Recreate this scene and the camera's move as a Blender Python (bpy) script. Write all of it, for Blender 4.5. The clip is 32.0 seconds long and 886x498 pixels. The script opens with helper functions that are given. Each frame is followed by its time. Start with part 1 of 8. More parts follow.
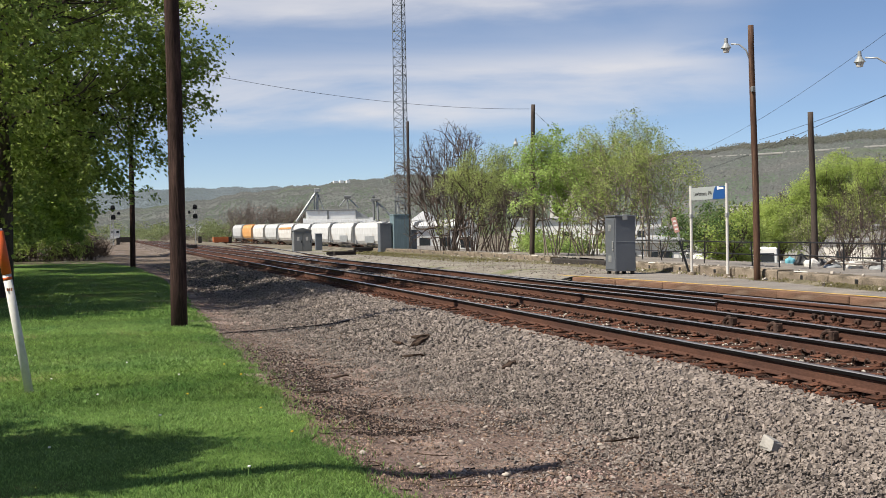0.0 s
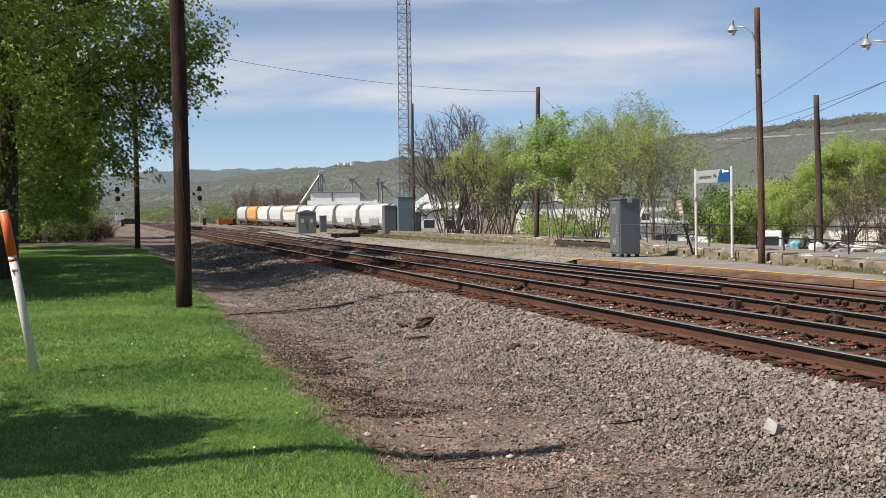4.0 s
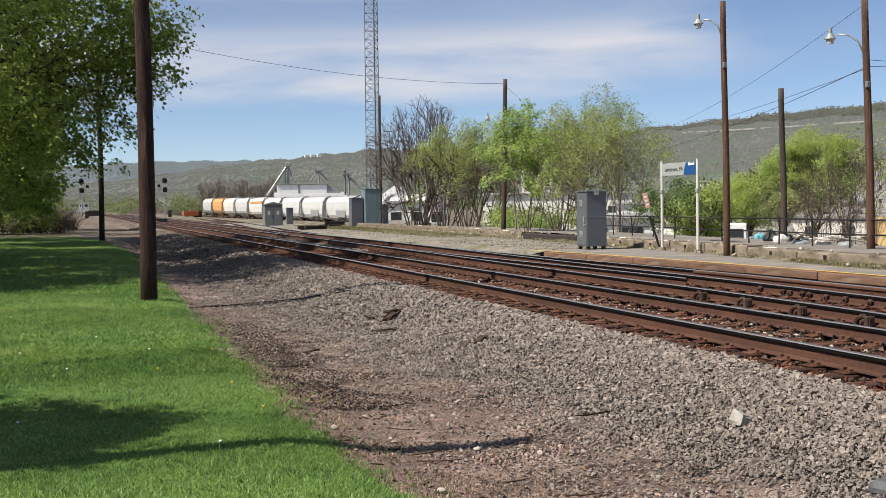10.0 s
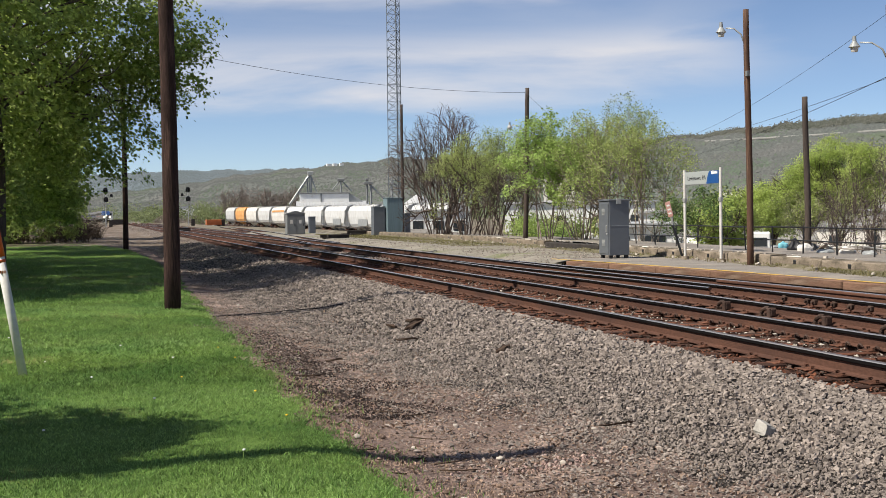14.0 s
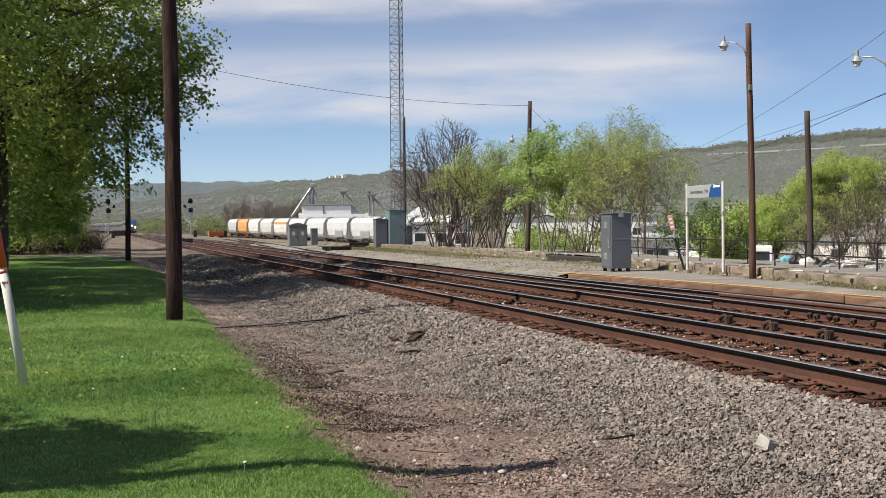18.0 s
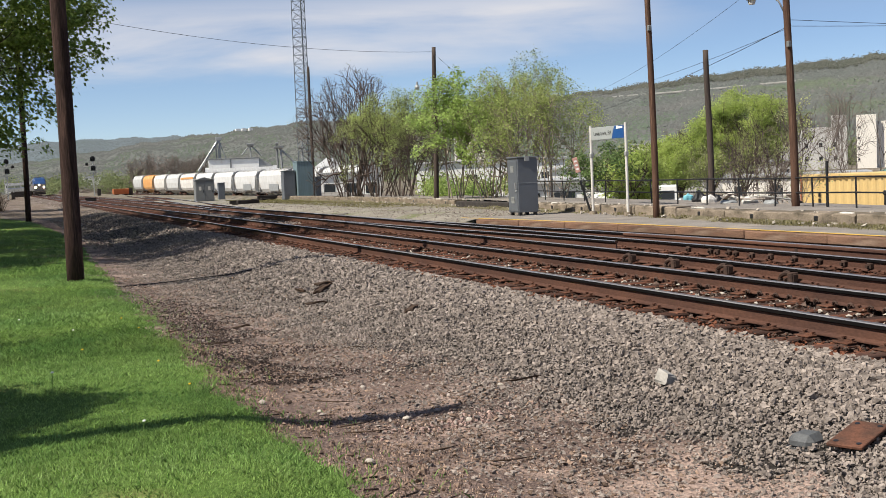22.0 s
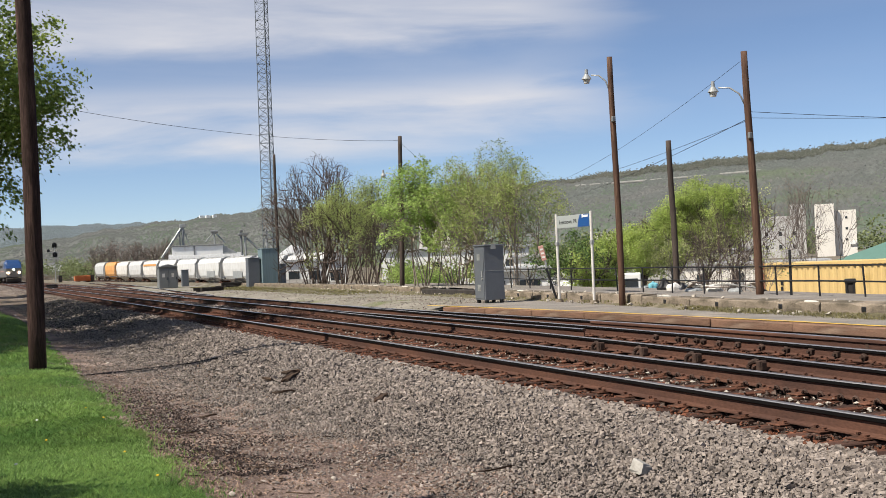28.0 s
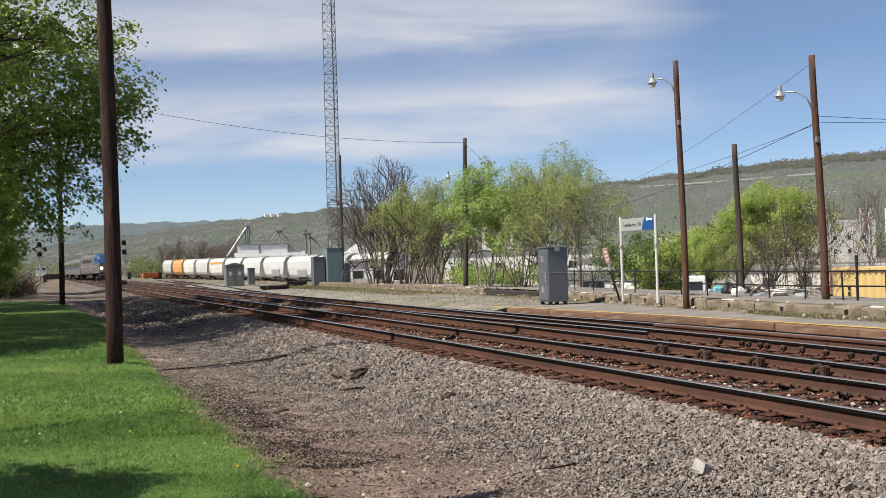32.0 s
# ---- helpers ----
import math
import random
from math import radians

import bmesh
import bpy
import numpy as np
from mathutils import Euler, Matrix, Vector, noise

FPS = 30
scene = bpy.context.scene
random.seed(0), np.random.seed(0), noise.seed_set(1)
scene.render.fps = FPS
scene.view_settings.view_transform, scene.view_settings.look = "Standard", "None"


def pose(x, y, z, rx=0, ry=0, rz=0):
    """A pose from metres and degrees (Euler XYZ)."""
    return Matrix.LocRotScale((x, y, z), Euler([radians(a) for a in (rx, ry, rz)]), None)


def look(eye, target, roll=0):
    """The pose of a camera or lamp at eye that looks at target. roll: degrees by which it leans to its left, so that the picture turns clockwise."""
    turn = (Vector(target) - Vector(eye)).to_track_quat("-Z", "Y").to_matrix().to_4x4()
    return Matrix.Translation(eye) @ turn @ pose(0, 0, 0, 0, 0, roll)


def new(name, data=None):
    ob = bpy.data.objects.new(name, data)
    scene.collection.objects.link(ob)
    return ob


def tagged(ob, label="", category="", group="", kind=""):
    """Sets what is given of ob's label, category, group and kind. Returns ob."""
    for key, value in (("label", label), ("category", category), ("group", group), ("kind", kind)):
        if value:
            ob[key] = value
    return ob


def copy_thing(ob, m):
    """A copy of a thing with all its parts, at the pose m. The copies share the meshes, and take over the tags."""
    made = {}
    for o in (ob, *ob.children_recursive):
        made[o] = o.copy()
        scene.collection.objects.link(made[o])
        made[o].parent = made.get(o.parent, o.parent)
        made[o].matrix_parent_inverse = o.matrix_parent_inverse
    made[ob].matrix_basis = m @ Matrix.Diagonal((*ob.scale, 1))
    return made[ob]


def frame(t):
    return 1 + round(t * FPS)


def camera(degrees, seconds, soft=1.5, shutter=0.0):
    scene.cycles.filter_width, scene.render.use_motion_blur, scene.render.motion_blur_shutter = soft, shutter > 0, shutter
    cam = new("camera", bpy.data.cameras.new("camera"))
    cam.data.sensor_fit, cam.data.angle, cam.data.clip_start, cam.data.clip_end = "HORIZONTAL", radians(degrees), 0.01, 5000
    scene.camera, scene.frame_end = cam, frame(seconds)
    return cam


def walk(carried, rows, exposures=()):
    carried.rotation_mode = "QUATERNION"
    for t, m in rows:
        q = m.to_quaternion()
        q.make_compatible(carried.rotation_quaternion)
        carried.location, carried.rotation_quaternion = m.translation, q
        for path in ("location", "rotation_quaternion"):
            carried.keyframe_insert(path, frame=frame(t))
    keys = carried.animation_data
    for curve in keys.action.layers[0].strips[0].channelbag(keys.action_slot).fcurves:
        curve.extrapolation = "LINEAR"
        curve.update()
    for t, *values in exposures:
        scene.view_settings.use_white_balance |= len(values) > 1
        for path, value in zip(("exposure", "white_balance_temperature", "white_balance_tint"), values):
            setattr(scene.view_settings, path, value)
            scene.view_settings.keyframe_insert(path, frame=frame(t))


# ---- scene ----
EXPOSURE = 0.58
# camera held by hand on the lawn beside the tracks: seconds, place, yaw, pitch, roll
PATH = [
    (0, -0.001, -0.020, 1.619, -16.295, -0.925, 0.988),
    (0.5, -0.002, -0.019, 1.621, -16.640, -1.362, 0.956),
    (1, -0.005, -0.015, 1.621, -16.619, -1.446, 0.632),
    (1.5, -0.004, -0.015, 1.621, -16.663, -1.584, 0.709),
    (2, -0.008, -0.015, 1.621, -16.821, -1.612, 0.806),
    (2.5, -0.002, 0.001, 1.621, -16.340, -1.641, 0.631),
    (4.5, -0.007, -0.028, 1.620, -16.079, -1.842, 0.834),
    (5, -0.007, -0.008, 1.619, -17.076, -1.858, 0.801),
    (5.5, -0.011, -0.007, 1.619, -17.067, -1.904, 0.556),
    (6, -0.009, -0.013, 1.619, -16.794, -1.925, 0.630),
    (6.5, -0.011, -0.012, 1.618, -16.950, -1.974, 0.717),
    (7, -0.004, -0.005, 1.616, -17.480, -2.026, 0.651),
    (7.5, -0.005, -0.003, 1.620, -17.882, -2.121, 0.553),
    (8, -0.008, -0.004, 1.617, -18.129, -2.178, 0.527),
    (8.5, -0.005, -0.002, 1.621, -18.004, -2.155, 0.572),
    (9, -0.000, 0.000, 1.620, -17.840, -2.120, 0.600),
    (9.5, -0.003, 0.002, 1.616, -17.743, -2.145, 0.877),
    (10, -0.002, 0.003, 1.618, -17.721, -2.209, 0.772),
    (10.5, -0.008, -0.006, 1.620, -17.725, -2.194, 0.592),
    (11, -0.008, 0.002, 1.618, -17.518, -2.197, 0.371),
    (11.5, -0.015, -0.004, 1.619, -17.427, -2.175, 0.447),
    (12, -0.011, -0.007, 1.624, -17.302, -2.150, 0.595),
    (12.5, -0.015, -0.008, 1.622, -17.224, -2.115, 0.470),
    (13, -0.014, -0.002, 1.621, -17.112, -1.972, 0.232),
    (13.5, -0.013, 0.000, 1.622, -16.837, -1.764, 0.396),
    (14, -0.012, -0.007, 1.624, -16.628, -1.759, 0.796),
    (14.5, -0.015, -0.012, 1.623, -16.494, -1.719, 0.726),
    (16.5, -0.015, -0.010, 1.627, -16.814, -1.363, 0.573),
    (17, -0.013, -0.003, 1.625, -16.635, -1.299, 0.578),
    (17.5, -0.016, -0.012, 1.625, -16.703, -1.205, 0.598),
    (18, -0.013, -0.004, 1.627, -16.520, -1.140, 0.564),
    (18.5, -0.016, -0.011, 1.627, -16.285, -0.888, 0.951),
    (19, -0.015, -0.029, 1.623, -17.208, -0.254, 0.909),
    (19.5, -0.012, -0.015, 1.628, -18.509, -0.441, 1.008),
    (20, -0.000, -0.017, 1.628, -18.404, -0.819, 1.842),
    (20.5, 0.050, -0.015, 1.616, -18.799, -0.800, 2.823),
    (21, 0.115, -0.015, 1.606, -19.959, -1.554, 3.781),
    (21.5, 0.144, -0.011, 1.606, -21.455, -1.606, 2.489),
    (22, 0.107, 0.013, 1.608, -20.991, -3.815, 2.416),
    (22.5, 0.038, 0.022, 1.614, -19.802, -3.400, 2.753),
    (23, 0.012, 0.028, 1.619, -19.556, -3.051, 2.699),
    (23.5, 0.018, 0.030, 1.618, -20.339, -1.624, 1.954),
    (24, 0.021, 0.029, 1.619, -20.891, -1.488, 2.372),
    (24.5, 0.028, 0.038, 1.618, -21.047, -1.331, 2.954),
    (25, 0.034, 0.040, 1.621, -22.048, -1.411, 3.204),
    (25.5, 0.035, 0.043, 1.621, -22.351, -1.385, 3.200),
    (27.5, 0.024, 0.033, 1.636, -21.725, -0.158, 3.184),
    (28, 0.037, 0.044, 1.620, -22.784, 0.471, 2.282),
    (28.5, 0.018, 0.024, 1.629, -22.738, 0.544, 1.754),
    (29, 0.020, 0.025, 1.622, -21.785, 0.812, 2.087),
    (29.5, 0.019, 0.031, 1.630, -21.873, 0.368, 2.574),
    (30, 0.019, 0.027, 1.628, -21.564, 0.538, 2.334),
    (30.5, 0.016, 0.035, 1.634, -20.524, 0.294, 2.182),
    (31, 0.016, 0.028, 1.636, -19.631, 0.468, 2.530),
    (31.5, -0.007, -0.003, 1.640, -19.349, 0.546, 2.395),
    (32, -0.150, -0.270, 1.648, -19.665, 0.600, 1.730),
]
cam = camera(42.23, 32.0, soft=0.5)
walk(cam, [(t, pose(x, y, z, 90 + pitch, roll, yaw)) for t, x, y, z, yaw, pitch, roll in PATH],
     exposures=[(0, EXPOSURE), (32, EXPOSURE)])

# ---- world and sun ----
SUN_EL = radians(51)
SUN_AZ = math.atan2(-0.99, -0.12)


def make_world():
    world = bpy.data.worlds.new("sky")
    scene.world = world
    world.use_nodes = True
    nt = world.node_tree
    nt.nodes.clear()
    n, l = nt.nodes.new, nt.links.new
    out = n("ShaderNodeOutputWorld")
    back = n("ShaderNodeBackground")
    back.inputs["Strength"].default_value = 0.077
    sky = n("ShaderNodeTexSky")
    sky.sky_type = "NISHITA"
    sky.sun_disc = False
    sky.sun_elevation = SUN_EL
    sky.sun_rotation = SUN_AZ
    sky.air_density = 0.62
    sky.dust_density = 0.1
    sky.ozone_density = 2.6
    # long soft veils of cloud low in the north, thinner ones over the rest of the sky
    co = n("ShaderNodeTexCoord")
    turn = n("ShaderNodeMapping")
    turn.inputs["Scale"].default_value = (3.2, 3.2, 22)
    turn.inputs["Location"].default_value = CLOUD_SHIFT
    l(co.outputs["Generated"], turn.inputs["Vector"])
    big = n("ShaderNodeTexNoise")
    big.inputs["Scale"].default_value = 1.0
    big.inputs["Detail"].default_value = 8
    big.inputs["Roughness"].default_value = 0.55
    big.inputs["Distortion"].default_value = 0.3
    l(turn.outputs[0], big.inputs["Vector"])

    def calc(op, a, b):
        q = n("ShaderNodeMath")
        q.operation = op
        for i, val in enumerate((a, b)):
            if isinstance(val, (int, float)):
                q.inputs[i].default_value = val
            else:
                l(val, q.inputs[i])
        return q.outputs[0]

    wob = calc("SUBTRACT", big.outputs["Fac"], 0.5)
    sep = n("ShaderNodeSeparateXYZ")
    l(co.outputs["Generated"], sep.inputs[0])
    height = calc("ADD", sep.outputs["Z"], calc("MULTIPLY", wob, 0.05))
    # the veils rise a little towards the west
    height = calc("ADD", height, calc("MULTIPLY", sep.outputs["X"], -0.028))
    layer = n("ShaderNodeValToRGB")
    stops = [(0.0, 0.0), (0.080, 0.02), (0.104, 0.9), (0.128, 1.0), (0.150, 0.34), (0.166, 0.24), (0.185, 0.85), (0.25, 0.42), (0.45, 0.2), (1.0, 0.2)]
    ramp = layer.color_ramp
    ramp.elements[0].position, ramp.elements[1].position = stops[0][0], stops[-1][0]
    ramp.elements[0].color, ramp.elements[1].color = (0, 0, 0, 1), (0.2, 0.2, 0.2, 1)
    for p, v in stops[1:-1]:
        e = ramp.elements.new(p)
        e.color = (v, v, v, 1)
    l(height, layer.inputs[0])
    north = calc("ADD", sep.outputs["X"], calc("MULTIPLY", wob, 0.22))
    side = n("ShaderNodeMapRange")
    side.interpolation_type = "SMOOTHSTEP"
    side.inputs["From Min"].default_value = 0.57
    side.inputs["From Max"].default_value = 0.45
    side.inputs["To Min"].default_value = 0.05
    side.inputs["To Max"].default_value = 1.0
    l(north, side.inputs["Value"])
    puff = n("ShaderNodeMapRange")
    puff.inputs["From Min"].default_value = 0.22
    puff.inputs["From Max"].default_value = 0.62
    l(big.outputs["Fac"], puff.inputs["Value"])
    cover = calc("MULTIPLY", calc("MULTIPLY", layer.outputs[0], side.outputs["Result"]), puff.outputs["Result"])
    mix = n("ShaderNodeMix")
    mix.data_type = "RGBA"
    l(cover, mix.inputs["Factor"])
    tone = n("ShaderNodeMix")
    tone.data_type, tone.blend_type = "RGBA", "MULTIPLY"
    tone.inputs["Factor"].default_value = 1.0
    l(sky.outputs[0], tone.inputs["A"])
    tone.inputs["B"].default_value = (1.035, 1.012, 1.02, 1)
    l(tone.outputs["Result"], mix.inputs["A"])
    mix.inputs["B"].default_value = (6.75, 6.66, 6.9, 1)
    l(mix.outputs["Result"], back.inputs["Color"])
    l(back.outputs[0], out.inputs["Surface"])


CLOUD_SHIFT = (0.35, 0.1, 0)
make_world()
sun_data = bpy.data.lights.new("sun", "SUN")
sun_data.energy = 4.95
sun_data.angle = radians(0.55)
sun_data.color = (1.0, 0.94, 0.83)
sun = new("sun", sun_data)
sun.matrix_world = look((0, 0, 0), (math.cos(SUN_EL) * 0.993, math.cos(SUN_EL) * 0.12, -math.sin(SUN_EL)))
sun.location = (-60, -10, 80)

# ---- materials ----


def surface(name, c1, c2, rough=0.8, metal=0.0, scale=3.0, fine=45.0, bump=0.25, depth=0.01, contrast=0.35,
            rand=0.0, island=0.0, stretch=(1, 1, 1), c3=None, c3_scale=0.8, c3_from=0.56, spec=0.5, world_space=False):
    """Two colours mixed by coarse noise, a fine grain over them, an optional third colour in patches, bump from the grain."""
    m = bpy.data.materials.new(name)
    m.use_nodes = True
    nt = m.node_tree
    n, l = nt.nodes.new, nt.links.new
    bsdf = nt.nodes["Principled BSDF"]
    bsdf.inputs["Metallic"].default_value = metal
    bsdf.inputs["Specular IOR Level"].default_value = spec
    if world_space:
        src = n("ShaderNodeNewGeometry").outputs["Position"]
    else:
        src = n("ShaderNodeTexCoord").outputs["Object"]
    mp = n("ShaderNodeMapping")
    mp.inputs["Scale"].default_value = stretch
    l(src, mp.inputs["Vector"])

    def noise_at(s, detail, ro=0.55):
        t = n("ShaderNodeTexNoise")
        t.inputs["Scale"].default_value = s
        t.inputs["Detail"].default_value = detail
        t.inputs["Roughness"].default_value = ro
        l(mp.outputs[0], t.inputs["Vector"])
        return t.outputs["Fac"]

    def ramp_of(fac, a, b):
        r = n("ShaderNodeMapRange")
        r.inputs["From Min"].default_value = a
        r.inputs["From Max"].default_value = b
        l(fac, r.inputs["Value"])
        return r.outputs["Result"]

    def blend(fac, a, b, mode="MIX"):
        x = n("ShaderNodeMix")
        x.data_type = "RGBA"
        x.blend_type = mode
        x.inputs["Factor"].default_value = 1.0
        if fac is not None:
            l(fac, x.inputs["Factor"])
        for key, v in (("A", a), ("B", b)):
            if isinstance(v, tuple):
                x.inputs[key].default_value = (*v, 1)
            else:
                l(v, x.inputs[key])
        return x.outputs["Result"]

    coarse = ramp_of(noise_at(scale, 5), 0.32, 0.68)
    grain = noise_at(fine, 4, 0.65)
    col = blend(coarse, tuple(c1), tuple(c2))
    if c3:
        col = blend(ramp_of(noise_at(c3_scale, 4), c3_from, c3_from + 0.12), col, tuple(c3))
    g = n("ShaderNodeMapRange")
    g.inputs["From Min"].default_value = 0.25
    g.inputs["From Max"].default_value = 0.75
    g.inputs["To Min"].default_value = 1 - contrast
    g.inputs["To Max"].default_value = 1 + contrast
    l(grain, g.inputs["Value"])
    val = g.outputs["Result"]
    for amount, kind in ((rand, "o"), (island, "i")):
        if amount:
            src_r = n("ShaderNodeObjectInfo").outputs["Random"] if kind == "o" else n("ShaderNodeNewGeometry").outputs["Random Per Island"]
            r = n("ShaderNodeMapRange")
            r.inputs["To Min"].default_value = 1 - amount
            r.inputs["To Max"].default_value = 1 + amount
            l(src_r, r.inputs["Value"])
            mul = n("ShaderNodeMath")
            mul.operation = "MULTIPLY"
            l(val, mul.inputs[0])
            l(r.outputs["Result"], mul.inputs[1])
            val = mul.outputs[0]
    vec = n("ShaderNodeCombineXYZ")
    for k in range(3):
        l(val, vec.inputs[k])
    col = blend(None, col, vec.outputs[0], "MULTIPLY")
    l(col, bsdf.inputs["Base Color"])
    rr = n("ShaderNodeMapRange")
    rr.inputs["To Min"].default_value = max(0.02, rough - 0.12)
    rr.inputs["To Max"].default_value = min(1.0, rough + 0.12)
    l(coarse, rr.inputs["Value"])
    l(rr.outputs["Result"], bsdf.inputs["Roughness"])
    if bump:
        b = n("ShaderNodeBump")
        b.inputs["Strength"].default_value = bump
        b.inputs["Distance"].default_value = depth
        l(grain, b.inputs["Height"])
        l(b.outputs[0], bsdf.inputs["Normal"])
    return m


def glow(name, colour, strength):
    m = bpy.data.materials.new(name)
    m.use_nodes = True
    b = m.node_tree.nodes["Principled BSDF"]
    b.inputs["Base Color"].default_value = (*colour, 1)
    b.inputs["Emission Color"].default_value = (*colour, 1)
    b.inputs["Emission Strength"].default_value = strength
    return m


def leaf_material(name, c1, c2, trans=0.35, vary=0.35):
    """Leaves: colour varies leaf by leaf, and some of the light shines through."""
    m = surface(name, c1, c2, rough=0.55, scale=0.6, fine=6, bump=0, contrast=0.25, island=vary, spec=0.2)
    nt = m.node_tree
    bsdf = nt.nodes["Principled BSDF"]
    tr = nt.nodes.new("ShaderNodeBsdfTranslucent")
    mx = nt.nodes.new("ShaderNodeMixShader")
    mx.inputs[0].default_value = trans
    nt.links.new(bsdf.inputs["Base Color"].links[0].from_socket, tr.inputs["Color"])
    nt.links.new(bsdf.outputs[0], mx.inputs[1])
    nt.links.new(tr.outputs[0], mx.inputs[2])
    nt.links.new(mx.outputs[0], nt.nodes["Material Output"].inputs["Surface"])
    return m


M = {}
M["rust_rail"] = surface("rusty_rail", (0.115, 0.056, 0.038), (0.062, 0.034, 0.027), 0.75, 0.1, 2.5, 60, 0.2, 0.003, 0.35, stretch=(1, 0.3, 1), spec=0.12)
M["rail_head"] = surface("worn_rail_head", (0.66, 0.64, 0.62), (0.48, 0.45, 0.43), 0.30, 0.85, 1.5, 40, 0.05, 0.002, 0.15, stretch=(1, 0.1, 1))
M["rail_top"] = surface("dull_rail_top", (0.20, 0.175, 0.165), (0.13, 0.11, 0.105), 0.45, 0.5, 1.5, 40, 0.05, 0.002, 0.2, stretch=(1, 0.1, 1))
# Near-black carries the rail head's own shadow and dark reflections.
M["rail_side"] = surface("shadowed_rail_side", (0.010, 0.008, 0.008), (0.005, 0.005, 0.005), 0.6, 0.0, 2.5, 40, 0.1, 0.002, 0.3, spec=0.06)
M["dark_casting"] = surface("dark_rusty_casting", (0.080, 0.049, 0.038), (0.042, 0.029, 0.024), 0.8, 0.1, 8, 60, 0.3, 0.004, 0.35, rand=0.25, spec=0.12)
M["track_dirt"] = surface("oily_track_dirt", (0.045, 0.033, 0.028), (0.022, 0.018, 0.016), 0.9, 0, 2.2, 30, 1.0, 0.04, 0.6, c3=(0.135, 0.062, 0.040), c3_scale=1.5, c3_from=0.50, spec=0.12)
M["rust_plate"] = surface("rusty_plate", (0.140, 0.062, 0.039), (0.070, 0.040, 0.030), 0.85, 0.1, 8, 60, 0.3, 0.004, 0.4, rand=0.35, spec=0.12)
M["tie"] = surface("creosoted_timber", (0.085, 0.045, 0.033), (0.032, 0.021, 0.018), 0.95, 0, 3, 30, 0.6, 0.012, 0.45, rand=0.35, stretch=(0.4, 4, 1), c3=(0.17, 0.070, 0.043), c3_scale=1.4, c3_from=0.53, spec=0.12)
# Bed near black: the shade between the stones is in its colour.
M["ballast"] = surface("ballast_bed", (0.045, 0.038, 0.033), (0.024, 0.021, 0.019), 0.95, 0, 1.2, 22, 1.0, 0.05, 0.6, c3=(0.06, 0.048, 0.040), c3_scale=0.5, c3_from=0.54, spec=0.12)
M["stone"] = surface("crushed_stone", (0.288, 0.241, 0.208), (0.160, 0.135, 0.119), 0.92, 0, 6, 60, 0.5, 0.008, 0.3, island=0.36, spec=0.12)
M["stone_dark"] = surface("rust_stained_stone", (0.098, 0.066, 0.052), (0.05, 0.037, 0.031), 0.9, 0, 6, 60, 0.4, 0.006, 0.25, island=0.6, spec=0.12)
M["soil"] = surface("dark_cinder_soil", (0.226, 0.161, 0.133), (0.070, 0.050, 0.044), 0.95, 0, 0.4, 28, 1.0, 0.04, 0.7, c3=(0.33, 0.242, 0.200), c3_scale=0.8, c3_from=0.485, spec=0.12)
M["lawn"] = surface("lawn_turf", (0.115, 0.185, 0.04), (0.075, 0.135, 0.028), 0.95, 0, 0.9, 40, 0.8, 0.03, 0.45, c3=(0.19, 0.19, 0.07), c3_scale=0.45, c3_from=0.56, spec=0.12)
M["blade"] = leaf_material("grass_blade", (0.254, 0.358, 0.104), (0.138, 0.244, 0.072), 0.38, 0.5)
M["asphalt"] = surface("old_asphalt", (0.205, 0.188, 0.165), (0.145, 0.132, 0.115), 0.93, 0, 1.1, 60, 0.5, 0.008, 0.4, c3=(0.24, 0.215, 0.185), c3_scale=0.8, c3_from=0.52)
M["apron"] = surface("gravelly_apron", (0.26, 0.235, 0.20), (0.17, 0.155, 0.128), 0.95, 0, 0.7, 40, 0.7, 0.012, 0.5, c3=(0.125, 0.14, 0.06), c3_scale=0.28, c3_from=0.55, spec=0.12)
M["platform_top"] = surface("platform_asphalt", (0.235, 0.212, 0.190), (0.175, 0.158, 0.142), 0.95, 0, 1.1, 60, 0.5, 0.008, 0.4, c3=(0.27, 0.235, 0.20), c3_scale=0.8, c3_from=0.54, spec=0.12)
M["weedy_dirt"] = surface("weedy_dirt", (0.13, 0.115, 0.06), (0.09, 0.075, 0.045), 0.95, 0, 2.5, 30, 0.9, 0.03, 0.5, c3=(0.20, 0.17, 0.12), c3_scale=2.0, c3_from=0.55)
M["concrete"] = surface("weathered_concrete", (0.28, 0.228, 0.175), (0.165, 0.135, 0.104), 0.95, 0, 1.6, 35, 0.6, 0.012, 0.5, rand=0.1, c3=(0.10, 0.084, 0.062), c3_scale=1.3, c3_from=0.53, spec=0.12)
M["edge"] = surface("stained_edge_stone", (0.21, 0.122, 0.082), (0.095, 0.058, 0.042), 0.9, 0, 2.2, 40, 0.6, 0.01, 0.45, rand=0.15, stretch=(1, 0.5, 5), c3=(0.215, 0.15, 0.11), c3_scale=1.2, c3_from=0.58, spec=0.12)
M["yellow"] = surface("worn_yellow_paint", (0.62, 0.40, 0.055), (0.50, 0.31, 0.05), 0.7, 0, 4, 50, 0.2, 0.003, 0.25, c3=(0.26, 0.19, 0.10), c3_scale=5, c3_from=0.6)
M["pole_dark"] = surface("dark_creosoted_pole", (0.060, 0.034, 0.029), (0.025, 0.016, 0.014), 0.9, 0, 3, 25, 0.9, 0.02, 0.6, stretch=(3, 3, 0.22), c3=(0.095, 0.056, 0.047), c3_scale=3, c3_from=0.55, spec=0.12)
